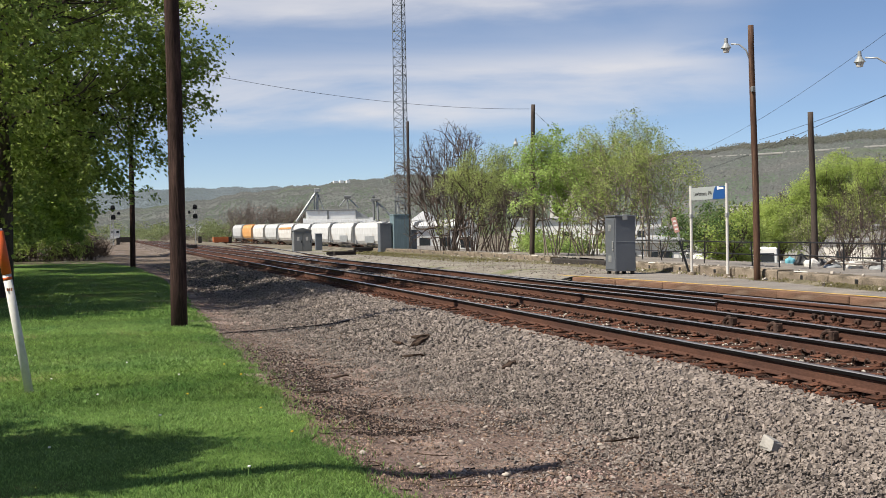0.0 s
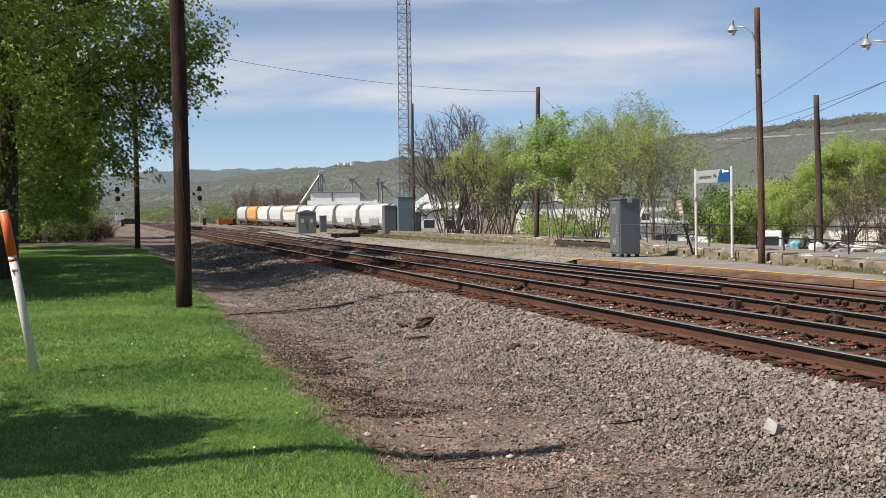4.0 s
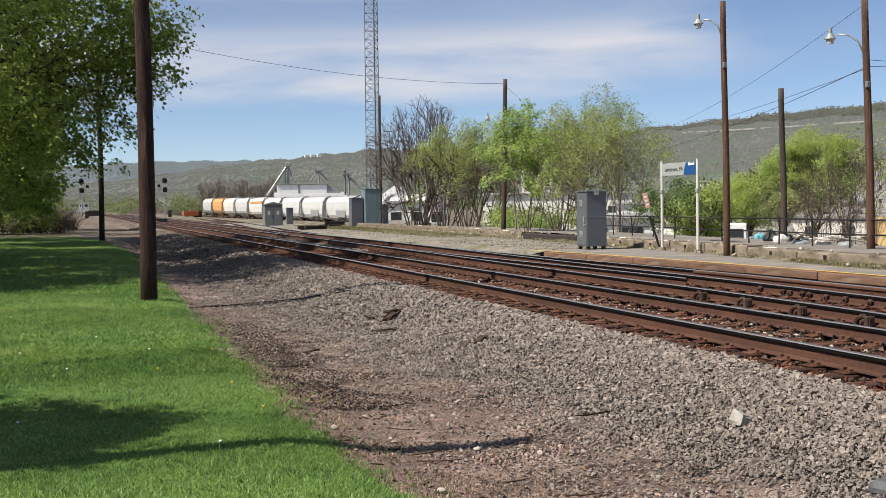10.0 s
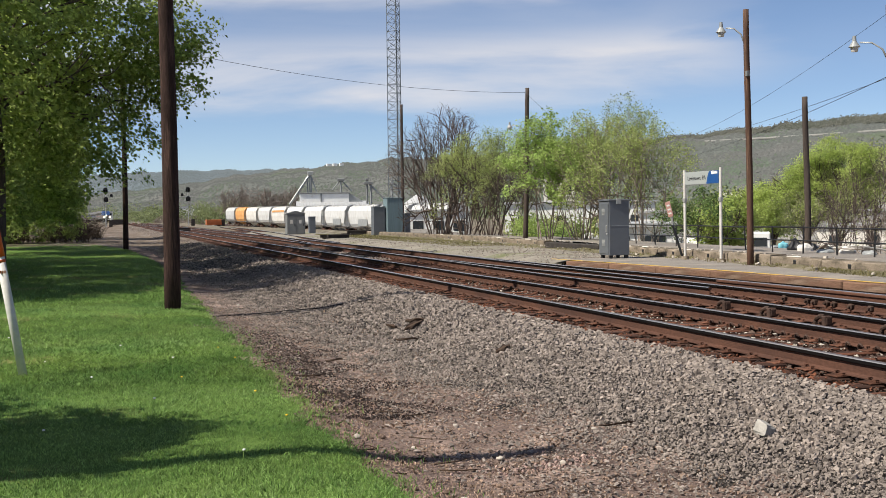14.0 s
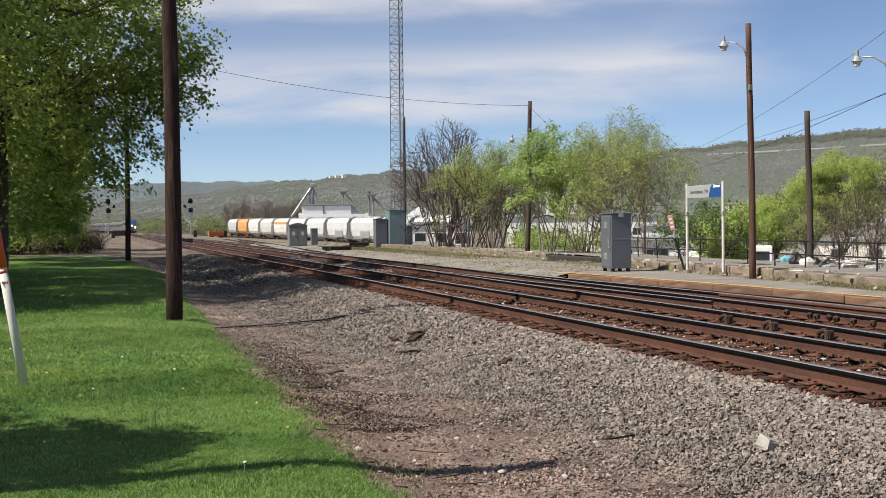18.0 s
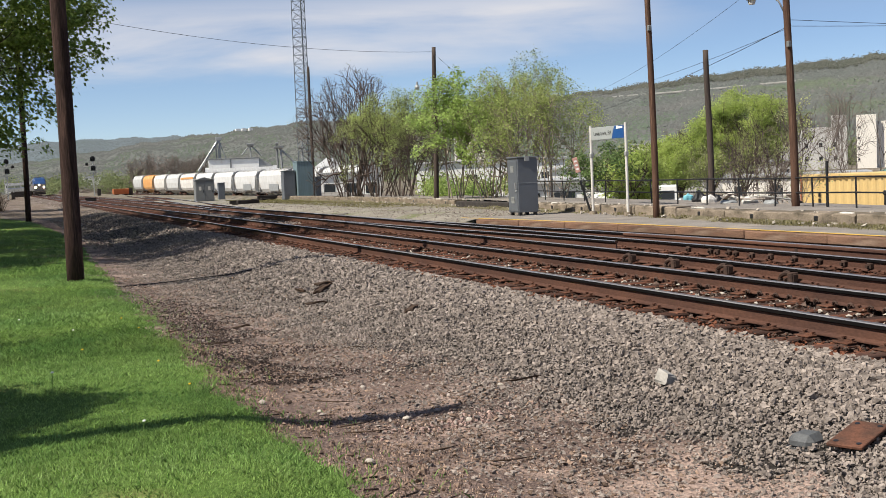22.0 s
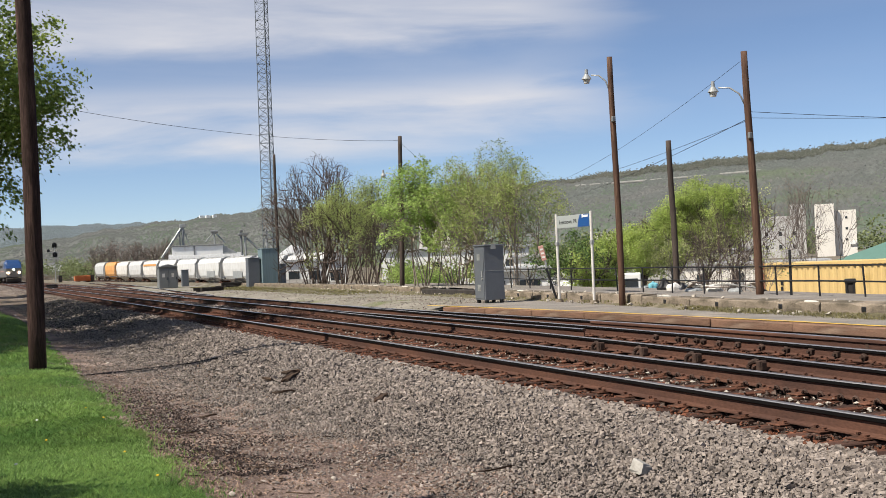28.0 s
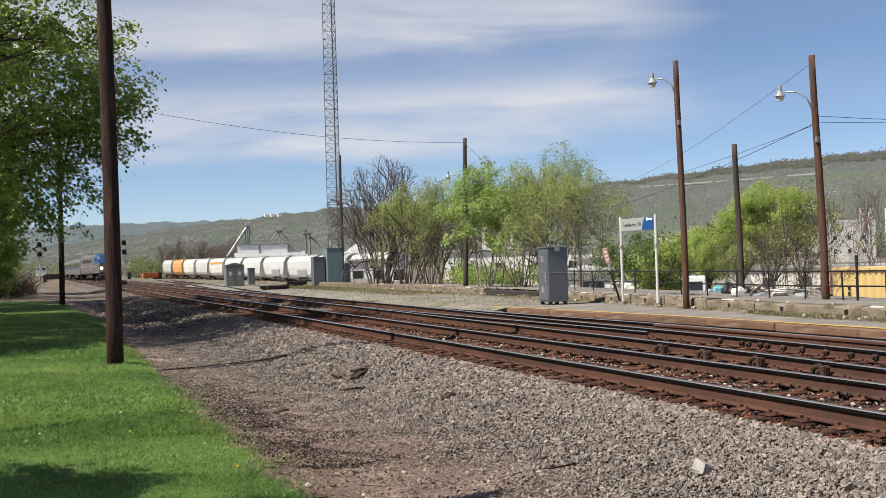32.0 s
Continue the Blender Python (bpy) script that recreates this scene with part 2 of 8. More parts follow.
M["pole_brown"] = surface("weathered_pole", (0.115, 0.064, 0.043), (0.060, 0.037, 0.029), 0.85, 0, 3, 25, 0.7, 0.012, 0.45, stretch=(3, 3, 0.2), c3=(0.16, 0.095, 0.065), c3_scale=3, spec=0.12)
M["pole_grey"] = surface("grey_weathered_pole", (0.080, 0.062, 0.052), (0.05, 0.04, 0.036), 0.85, 0, 3, 25, 0.7, 0.012, 0.4, stretch=(3, 3, 0.2), spec=0.12)
M["cabinet"] = surface("grey_painted_steel", (0.140, 0.152, 0.170), (0.118, 0.128, 0.144), 0.45, 0.25, 1.3, 30, 0.06, 0.002, 0.08)
M["cabinet_mid"] = surface("mid_grey_steel", (0.20, 0.205, 0.205), (0.165, 0.17, 0.17), 0.55, 0.2, 1.3, 30, 0.06, 0.002, 0.12)
M["cabinet_light"] = surface("light_grey_steel", (0.30, 0.31, 0.31), (0.25, 0.26, 0.26), 0.55, 0.2, 1.3, 30, 0.06, 0.002, 0.1)
M["cabinet_blue"] = surface("slate_blue_steel", (0.18, 0.25, 0.275), (0.145, 0.205, 0.225), 0.55, 0.2, 1.3, 30, 0.06, 0.002, 0.15, stretch=(8, 8, 0.5))
M["black"] = surface("black_painted_steel", (0.018, 0.018, 0.020), (0.012, 0.012, 0.013), 0.5, 0.2, 3, 30, 0.1, 0.002, 0.2)
M["galv"] = surface("galvanised_steel", (0.42, 0.42, 0.40), (0.33, 0.33, 0.32), 0.5, 0.4, 3, 30, 0.05, 0.002, 0.1)
M["tower"] = surface("grey_tower_steel", (0.15, 0.17, 0.19), (0.11, 0.125, 0.14), 0.6, 0.3, 3, 30, 0.05, 0.002, 0.15)
M["white"] = surface("white_paint", (0.78, 0.77, 0.74), (0.70, 0.69, 0.66), 0.55, 0, 1.2, 30, 0.05, 0.003, 0.07, c3=(0.55, 0.50, 0.43), c3_scale=0.6, c3_from=0.62)
M["white_dirty"] = surface("dirty_white_paint", (0.62, 0.60, 0.56), (0.50, 0.47, 0.43), 0.65, 0, 1.0, 20, 0.05, 0.003, 0.12, c3=(0.38, 0.30, 0.22), c3_scale=0.7, c3_from=0.6)
M["orange"] = surface("orange_paint", (0.62, 0.10, 0.012), (0.55, 0.085, 0.012), 0.5, 0, 3, 30, 0.05, 0.002, 0.1)
M["hopper_orange"] = surface("faded_orange_paint", (0.60, 0.30, 0.09), (0.52, 0.24, 0.07), 0.65, 0, 1.0, 20, 0.05, 0.003, 0.12, c3=(0.55, 0.42, 0.26), c3_scale=0.8)
M["rust_orange"] = surface("rust_orange_paint", (0.46, 0.14, 0.04), (0.34, 0.10, 0.035), 0.75, 0, 1.0, 20, 0.1, 0.003, 0.2)
M["bark"] = surface("grey_brown_bark", (0.125, 0.095, 0.082), (0.072, 0.056, 0.050), 0.95, 0, 4, 30, 0.6, 0.01, 0.4, stretch=(2, 2, 0.4), spec=0.12)
M["bark_far"] = surface("grey_twigs", (0.19, 0.155, 0.137), (0.13, 0.108, 0.095), 0.95, 0, 1, 8, 0, 0.01, 0.2, spec=0.1)
M["hopper_white"] = surface("chalky_hopper_white", (0.53, 0.53, 0.52), (0.45, 0.445, 0.43), 0.6, 0, 0.8, 20, 0.05, 0.003, 0.1, c3=(0.40, 0.35, 0.29), c3_scale=0.5, c3_from=0.6, rand=0.12)
M["bark_pale"] = surface("pale_bark", (0.32, 0.265, 0.22), (0.20, 0.165, 0.14), 0.95, 0, 4, 30, 0.6, 0.01, 0.4, stretch=(2, 2, 0.4), spec=0.12)
M["leaf_dark"] = leaf_material("maple_leaves", (0.42, 0.49, 0.13), (0.205, 0.285, 0.075), 0.62)
M["leaf_spring"] = leaf_material("young_leaves", (0.375, 0.475, 0.145), (0.255, 0.36, 0.105), 0.55)
M["leaf_lime"] = leaf_material("lime_green_leaves", (0.445, 0.525, 0.155), (0.32, 0.40, 0.115), 0.6, 0.25)
M["leaf_olive"] = leaf_material("olive_spring_leaves", (0.375, 0.43, 0.15), (0.26, 0.315, 0.108), 0.55)
M["leaf_bud"] = leaf_material("olive_buds", (0.41, 0.43, 0.19), (0.29, 0.315, 0.14), 0.45)
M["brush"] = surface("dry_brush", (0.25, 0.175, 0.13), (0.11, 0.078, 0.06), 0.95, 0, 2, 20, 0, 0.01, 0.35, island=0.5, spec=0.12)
# Dry brush colour darkened to carry the shade under the trees.
M["brush_shaded"] = surface("shaded_brush", (0.075, 0.052, 0.036), (0.032, 0.025, 0.019), 0.95, 0, 2, 20, 0, 0.01, 0.35, island=0.5, spec=0.12)
M["glass"] = surface("dark_glass", (0.02, 0.025, 0.03), (0.03, 0.035, 0.04), 0.12, 0, 1, 10, 0, 0.01, 0.1)

# ---- mesh helpers ----
rng = np.random.default_rng(7)


def mesh_of(name, verts, faces, mats, index=None, smooth=False):
    me = bpy.data.meshes.new(name)
    me.from_pydata([tuple(v) for v in verts] if isinstance(verts, list) else verts.tolist(), [],
                   faces if isinstance(faces, list) else faces.tolist())
    for m in mats if isinstance(mats, (list, tuple)) else [mats]:
        me.materials.append(m)
    if index is not None:
        me.polygons.foreach_set("material_index", np.asarray(index, dtype=np.int32))
    if smooth:
        me.polygons.foreach_set("use_smooth", np.ones(len(me.polygons), dtype=bool))
    me.update()
    return me


def part(name, bm, material, parent, label=""):
    """Links a bmesh, or a mesh, as one mesh object under a thing or part (or at top level where parent is None)."""
    if isinstance(bm, bmesh.types.BMesh):
        me = bpy.data.meshes.new(name)
        bmesh.ops.recalc_face_normals(bm, faces=bm.faces)
        bm.to_mesh(me)
        bm.free()
        for m in material if isinstance(material, (list, tuple)) else [material]:
            me.materials.append(m)
    else:
        me = bm
    ob = new(name, me)
    if parent is not None:
        ob.parent = parent
    if label:
        ob["label"] = label
    return ob


def thing(name, place, label, category, group="", kind="", turn=0.0):
    ob = new(name)
    ob.empty_display_size = 0.2
    ob.matrix_world = pose(*place, 0, 0, turn)
    return tagged(ob, label, category, group, kind)


def add_box(bm, lo, hi, bevel=0.0, m=None, mat_index=0):
    c = [(a + b) / 2 for a, b in zip(lo, hi)]
    s = [b - a for a, b in zip(lo, hi)]
    r = bmesh.ops.create_cube(bm, size=1, matrix=Matrix.Translation(c) @ Matrix.Diagonal((*s, 1)))
    vs = r["verts"]
    fs = {f for v in vs for f in v.link_faces}
    for f in fs:
        f.material_index = mat_index
    if bevel:
        es = list({e for f in fs for e in f.edges})
        g = bmesh.ops.bevel(bm, geom=es, offset=bevel, segments=1, affect="EDGES", profile=0.5)
        vs = list({v for f in g["faces"] for v in f.verts} | {v for v in vs if v.is_valid})
    if m is not None:
        bmesh.ops.transform(bm, matrix=m, verts=vs)
    return vs


def box(lo, hi, bevel=0.0, m=None):
    bm = bmesh.new()
    add_box(bm, lo, hi, bevel, m)
    return bm


def add_rod(bm, a, b, r1, r2=None, sides=8):
    a, b = Vector(a), Vector(b)
    d = b - a
    turn = d.to_track_quat("Z", "Y").to_matrix().to_4x4()
    r = bmesh.ops.create_cone(bm, cap_ends=True, segments=sides, radius1=r1, radius2=r1 if r2 is None else r2, depth=d.length,
                              matrix=Matrix.Translation((a + b) / 2) @ turn)
    return r["verts"]


def rod(a, b, r1, r2=None, sides=8):
    bm = bmesh.new()
    add_rod(bm, a, b, r1, r2, sides)
    return bm


def tube_arrays(points, radii, sides=6):
    """Vertices and faces of a tube along a polyline."""
    p = np.asarray(points, float)
    n = len(p)
    d = np.gradient(p, axis=0)
    d /= np.maximum(np.linalg.norm(d, axis=1, keepdims=True), 1e-9)
    ref = np.where(np.abs(d[:, 2:3]) > 0.9, np.array([[1.0, 0, 0]]), np.array([[0, 0, 1.0]]))
    u = np.cross(d, ref)
    u /= np.linalg.norm(u, axis=1, keepdims=True)
    w = np.cross(d, u)
    a = np.arange(sides) * 2 * np.pi / sides
    r = np.broadcast_to(np.asarray(radii, float), (n,))
    v = p[:, None] + r[:, None, None] * (u[:, None] * np.cos(a)[None, :, None] + w[:, None] * np.sin(a)[None, :, None])
    f = []
    for i in range(n - 1):
        for k in range(sides):
            k2 = (k + 1) % sides
            f.append((i * sides + k, i * sides + k2, (i + 1) * sides + k2, (i + 1) * sides + k))
    f.append(tuple(range(sides))[::-1])
    f.append(tuple((n - 1) * sides + k for k in range(sides)))
    return v.reshape(-1, 3), f


def tube(name, points, radii, material, sides=6):
    v, f = tube_arrays(points, radii, sides)
    return mesh_of(name, v, f, material, smooth=True)


def sweep(name, section, path, mats, index=None, closed=True):
    """A section (list of x, z) swept along a path of x, y, z, turned with its direction in plan."""
    path = np.asarray(path, float)
    d = np.gradient(path[:, :2], axis=0)
    d /= np.linalg.norm(d, axis=1, keepdims=True)
    side = np.stack([d[:, 1], -d[:, 0]], 1)
    s = np.asarray(section, float)
    k = len(s)
    v = np.zeros((len(path), k, 3))
    v[:, :, :2] = path[:, None, :2] + side[:, None, :] * s[None, :, 0:1]
    v[:, :, 2] = path[:, None, 2] + s[None, :, 1]
    faces, idx = [], []
    for i in range(len(path) - 1):
        for j in range(k if closed else k - 1):
            j2 = (j + 1) % k
            faces.append((i * k + j, (i + 1) * k + j, (i + 1) * k + j2, i * k + j2))
            idx.append(index[j] if index else 0)
    if closed:
        faces.append(tuple(range(k)))
        faces.append(tuple((len(path) - 1) * k + j for j in range(k))[::-1])
        idx += [0, 0]
    return mesh_of(name, v.reshape(-1, 3), faces, mats, idx)


def grid_mesh(name, xs, ys, zf, material, xf=None):
    """A sheet over a grid; xf bends the columns: (column, y) to x."""
    X, Y = np.meshgrid(np.asarray(xs, float), np.asarray(ys, float))
    if xf is not None:
        X = xf(X, Y)
    Z = zf(X, Y)
    v = np.stack([X, Y, Z], -1).reshape(-1, 3)
    ny, nx = X.shape
    a = (np.arange(ny - 1)[:, None] * nx + np.arange(nx - 1)[None]).reshape(-1)
    f = np.stack([a, a + 1, a + nx + 1, a + nx], 1)
    return mesh_of(name, v, f, material, smooth=True)


def wave(x, y, s, seed=0.0):
    """Cheap smooth noise, about -1 to 1."""
    return (np.sin(x * s + 1.3 * np.sin(y * s * 0.7 + seed) + seed) * np.cos(y * s * 1.1 + 1.7 * np.sin(x * s * 0.6 + 2 * seed))
            + 0.5 * np.sin(x * s * 2.3 + seed * 3 + np.cos(y * s * 1.9)) * np.cos(y * s * 2.1 - seed)) / 1.5


# ---- the lie of the land; the tops of the ties are at height 0, the rails run along y ----
BANK_X = [-60, -14, 1.4, 1.75, 2.3, 3.1, 4.1, 4.8, 5.4, 6.05, 6.3, 6.75, 13.3, 13.8, 16, 18.5]
BANK_Z = [0.5, 0.0, -0.10, -0.15, -0.25, -0.29, -0.235, -0.11, -0.015, -0.008, -0.03, -0.055, -0.05, 0.02, 0.14, 0.20]


def lay(x, y):
    return np.interp(x, BANK_X, BANK_Z)


def lawn_edge(y):
    return (np.interp(y, [0, 6.7, 8, 10, 13, 17, 21, 28, 37, 50, 64, 80, 92], [1.9, 1.83, 1.74, 1.66, 1.66, 1.73, 1.8, 2.05, 2.3, 2.2, 1.6, -0.6, -2.5])
            + 0.05 * np.sin(y * 3.1) + 0.035 * np.sin(y * 7.7 + 1) + 0.02 * np.sin(y * 19.0))


def bed_edge(y):
    return np.interp(y, [3, 5.5, 8.5, 13, 18, 24, 34], [3.2, 3.6, 3.7, 3.1, 2.6, 2.4, 2.6])


def land(x, y):
    """The wide ground that carries everything and runs to the horizon."""
    z = lay(x, y) - 0.16
    east = np.clip((x - 19.5) / 6.0, 0, 1)
    rise = np.clip(1 - (y - 66) / 30, 0.0, 1)
    z = np.where(x > 18.0, 0.28 - 1.25 * east * rise, z)
    z = z - 1.25 * (2 - rise) * np.clip((x - 28) / 10, 0, 1) * np.clip((y - 20) / 20, 0, 1) * np.clip((150 - y) / 30, 0, 1)
    yard = np.clip((y - 96) / 60, 0, 1) * np.clip((x - 15 - 0.02 * (y - 90)) / 10, 0, 1)
    z = z - 1.2 * yard
    far = np.clip((np.hypot(x, y) - 330) / 400, 0, 1)
    z = z * (1 - far) - 2.0 * far
    return z


xs = np.concatenate([-np.geomspace(4300, 16, 26), np.linspace(-14, 40, 82), np.geomspace(42, 4300, 40)])
ys = np.concatenate([-np.geomspace(4300, 12, 20), np.linspace(-10, 130, 120), np.geomspace(133, 4300, 50)])
M["field"] = surface("dry_spring_ground", (0.185, 0.155, 0.125), (0.115, 0.105, 0.07), 0.95, 0, 0.12, 1.5, 0.4, 0.05, 0.45, c3=(0.24, 0.205, 0.17), c3_scale=0.09, spec=0.12)
ground = part("ground", grid_mesh("ground", xs, ys, land, M["field"]), None, None)
tagged(ground, "dry spring ground of gravel, soil and thin grass", "ground", kind="structure")

# the lawn
cols = np.concatenate([[-40, -25, -16, -12, -9], np.linspace(-7, 0, 36)])
lawn = part("lawn", grid_mesh("lawn", cols, np.concatenate([np.linspace(-8, 30, 150), np.linspace(30.6, 92, 80)]),
                              lambda X, Y: lay(X, Y) + 0.018 * wave(X, Y, 1.3) + 0.008 * wave(X, Y, 5.1, 2),
                              M["lawn"], lambda X, Y: X * 1.0 + (lawn_edge(Y)) * np.clip((X + 7) / 7, 0, 1)), None, None)
tagged(lawn, "green mown lawn with a ragged edge beside the ballast", "lawn", kind="structure")

# dark soil strip between the lawn and the stones, and the stone bed of the tracks
verge = part("soil_strip", grid_mesh("soil_strip", np.linspace(0, 1, 16), np.concatenate([np.linspace(-6, 34, 170), np.linspace(34.5, 100, 70)]),
                                     lambda X, Y: lay(X, Y) + 0.012 * wave(X, Y, 4.0) + 0.008 * wave(X, Y, 13.0, 1) - 0.008,
                                     M["soil"], lambda X, Y: lawn_edge(Y) - 0.12 + X * (bed_edge(Y) + 0.9 - lawn_edge(Y))), None, None)
tagged(verge, "dark cinder soil strip beside the lawn", "soil", kind="structure")
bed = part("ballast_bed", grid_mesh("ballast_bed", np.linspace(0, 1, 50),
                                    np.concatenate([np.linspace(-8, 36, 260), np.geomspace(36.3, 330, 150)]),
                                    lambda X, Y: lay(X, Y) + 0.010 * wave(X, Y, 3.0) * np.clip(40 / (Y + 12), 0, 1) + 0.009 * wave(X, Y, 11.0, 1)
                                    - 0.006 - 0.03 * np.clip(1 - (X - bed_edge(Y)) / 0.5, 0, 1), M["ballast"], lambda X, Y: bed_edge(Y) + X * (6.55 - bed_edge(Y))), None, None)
tagged(bed, "grey crushed-stone ballast bed sloping down from the tracks", "ballast", kind="structure")

M["dirt_yard"] = surface("trodden_brown_dirt", (0.185, 0.145, 0.112), (0.095, 0.073, 0.057), 0.95, 0, 0.16, 3.0, 0.8, 0.06, 0.5, stretch=(1.6, 0.35, 1), c3=(0.21, 0.175, 0.155), c3_scale=0.35, c3_from=0.54, spec=0.12)
dirt = part("dirt_yard", grid_mesh("dirt_yard", np.linspace(-9, 6.5, 30), np.concatenate([np.linspace(70, 130, 60), np.geomspace(132, 330, 40)]),
                                   lambda X, Y: np.maximum(lay(X, Y), -0.16 + 0.05 * wave(X, Y, 0.35)) + 0.035 * np.clip((Y - 74) / 10, 0, 1) - 0.16 * np.clip((76 - Y) / 6, 0, 1) + 0.02 * wave(X, Y, 1.1) - 0.05 * np.clip((6.5 - X) / 0.3, 0, 1) * 0, M["dirt_yard"]), None, None)
tagged(dirt, "trodden brown dirt with pale wheel marks beside the tracks", "dirt", kind="structure")
inner = part("track_floor", grid_mesh("track_floor", np.linspace(6.5, 14.2, 34), np.concatenate([np.linspace(-8, 36, 180), np.geomspace(36.3, 330, 150)]),
                                      lambda X, Y: lay(X, Y) + 0.01 * wave(X, Y, 4.0) + 0.008 * wave(X, Y, 12.0, 1) - 0.012, M["track_dirt"]), None, None)
tagged(inner, "dark rust-stained stone and dirt between the rails", "ballast", kind="structure")

# ---- tracks ----
RAIL = [(-0.070, 0.0), (-0.070, 0.012), (-0.012, 0.03), (-0.010, 0.120), (-0.037, 0.131), (-0.037, 0.163), (-0.029, 0.172),
        (-0.010, 0.174), (0.012, 0.174), (0.029, 0.172), (0.037, 0.163), (0.037, 0.131), (0.010, 0.120), (0.012, 0.03), (0.070, 0.012), (0.070, 0.0)]
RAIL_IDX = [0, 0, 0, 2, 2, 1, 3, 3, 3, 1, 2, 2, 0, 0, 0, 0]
Z_RAIL = 0.018
GAUGE = 0.755


def centre_a(y):
    return np.interp(y, [-50, 120, 200, 235, 300, 350, 366, 388, 420, 456, 480, 520], [7.65, 7.65, 7.9, 8.2, 8.4, 8.65, 8.6, 7.4, 5.2, 2.3, -0.4, -7])


def centre_b(y):
    return np.interp(y, [-50, 120, 180, 260], [11.05, 11.05, 11.05, 11.6])


def smooth_line(ys_, xs_):
    """A gently rounded line through a few places."""
    yy_ = np.arange(-30, 80, 0.5)
    xx_ = np.interp(yy_, ys_, xs_)
    for _ in range(3):
        xx_ = np.convolve(np.pad(xx_, 5, mode="edge"), np.ones(11) / 11, "valid")
    return lambda y: np.interp(y, yy_, xx_)


centre_left = smooth_line([-20, 0, 9, 14, 20, 28, 36, 46, 60], [8.3, 9.55, 10.15, 10.48, 10.58, 10.72, 10.95, 11.05, 11.05])
centre_right = smooth_line([-20, 10, 18, 22, 26, 30, 37, 46, 60], [11.5, 11.5, 11.62, 11.58, 11.36, 11.15, 11.02, 11.05, 11.05])


def rail_on(parent, line, side, y0, y1, step=2.0, label="", drop=lambda y: 0 * y):
    yy = np.arange(y0, y1 + 0.01, step)
    pts = np.stack([line(yy) + side * GAUGE, yy, Z_RAIL + drop(yy)], 1)
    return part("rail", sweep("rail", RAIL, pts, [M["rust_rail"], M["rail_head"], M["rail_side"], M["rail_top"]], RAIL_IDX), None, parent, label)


track_a = thing("railway_track", (0, 0, 0), "rusty main-line railway track on timber ties", "railway track", "tracks at the station")
track_b = thing("railway_track", (0, 0, 0), "rusty second railway track with a turnout on timber ties", "railway track", "tracks at the station")
for s in (-1, 1):
    rail_on(track_a, centre_a, s, -10, 520)
    rail_on(track_b, centre_b, s, 46, 330)
    rail_on(track_b, centre_left, s, -10, 46, 1.0)
    rail_on(track_b, centre_right, s, 19 if s < 0 else -10, 46, 1.0)


def tie_mesh():
    bm = bmesh.new()
    add_box(bm, (-1.3, -0.115, -0.17), (1.3, 0.115, 0.0), 0.012)
    for v in bm.verts:
        v.co.y += 0.006 * math.sin(v.co.x * 9)
    me = bpy.data.meshes.new("tie")
    bm.to_mesh(me)
    bm.free()
    me.materials.append(M["tie"])
    return me


def plate_mesh():
    """A tie plate with its low shoulders and the heads of its spikes."""
    bm = bmesh.new()
    add_box(bm, (-0.18, -0.095, 0.0), (0.18, 0.095, 0.016), 0.004)
    for sx in (-1, 1):
        add_box(bm, (sx * 0.098 - 0.02, -0.088, 0.010), (sx * 0.098 + 0.02, 0.088, 0.025))
        for sy in (-1, 1):
            add_box(bm, (sx * 0.088 - 0.009, sy * 0.05 - 0.009, 0.01), (sx * 0.088 + 0.009, sy * 0.05 + 0.009, 0.034 + 0.012 * (sy > 0)))
            add_box(bm, (sx * 0.080 - 0.018, sy * 0.05 - 0.012, 0.030 + 0.012 * (sy > 0)), (sx * 0.080 + 0.018, sy * 0.05 + 0.012, 0.040 + 0.012 * (sy > 0)))
    me = bpy.data.meshes.new("tie_plate")
    bm.to_mesh(me)
    bm.free()
    me.materials.append(M["rust_plate"])
    return me


def anchor_mesh():
    """The hooked anchor clipped round a rail's foot beside a tie."""
    arc = [(-0.085 - 0.012 * math.sin(a), 0.045 * math.cos(a), 0.062 * math.sin(a)) for a in (0.0, 0.5, 1.0, 1.6, 2.2, 2.7)]
    v, f = tube_arrays(arc, [0.012, 0.014, 0.015, 0.015, 0.013, 0.009], 6)
    return mesh_of("rail_anchor", v, f, M["dark_casting"])


TIE, PLATE, ANCHOR = tie_mesh(), plate_mesh(), anchor_mesh()


def ties_under(parent, lines, y0, y1, long=1.0):
    for y in np.arange(y0, y1, 0.52):
        jit = rng.normal(0, 1, 5)
        c = sum(float(g(y)) for g in lines) / len(lines)
        ob = part("tie", TIE, None, parent)
        ob.matrix_local = pose(c + 0.03 * jit[0], y + 0.012 * jit[1], -0.004 + 0.006 * jit[2], 0.25 * jit[3], 0, 0.5 * jit[4]) @ Matrix.Diagonal((long, 1, 1, 1))
        if y < 44:
            for g in lines:
                for s in (-1, 1):
                    pl = part("tie_plate", PLATE, None, parent)
                    pl.matrix_local = pose(float(g(y)) + s * GAUGE, y + 0.012 * jit[1], 0.0, 0, 0, 1.5 * jit[0])
                    if y < 30 and len(lines) == 1:
                        for dy in (-0.15, 0.15) if s > 0 else ():
                            an = part("rail_anchor", ANCHOR, None, parent)
                            an.matrix_local = pose(float(g(y)) + s * GAUGE + 0.01 * jit[2], y + dy + 0.01 * jit[3], 0.0, 4 * jit[1], 0, 0)


ties_under(track_a, [centre_a], -6.1, 110)
ties_under(track_b, [centre_left, centre_right], -6.0, 46, 1.28)
ties_under(track_b, [centre_b], 46.2, 120)


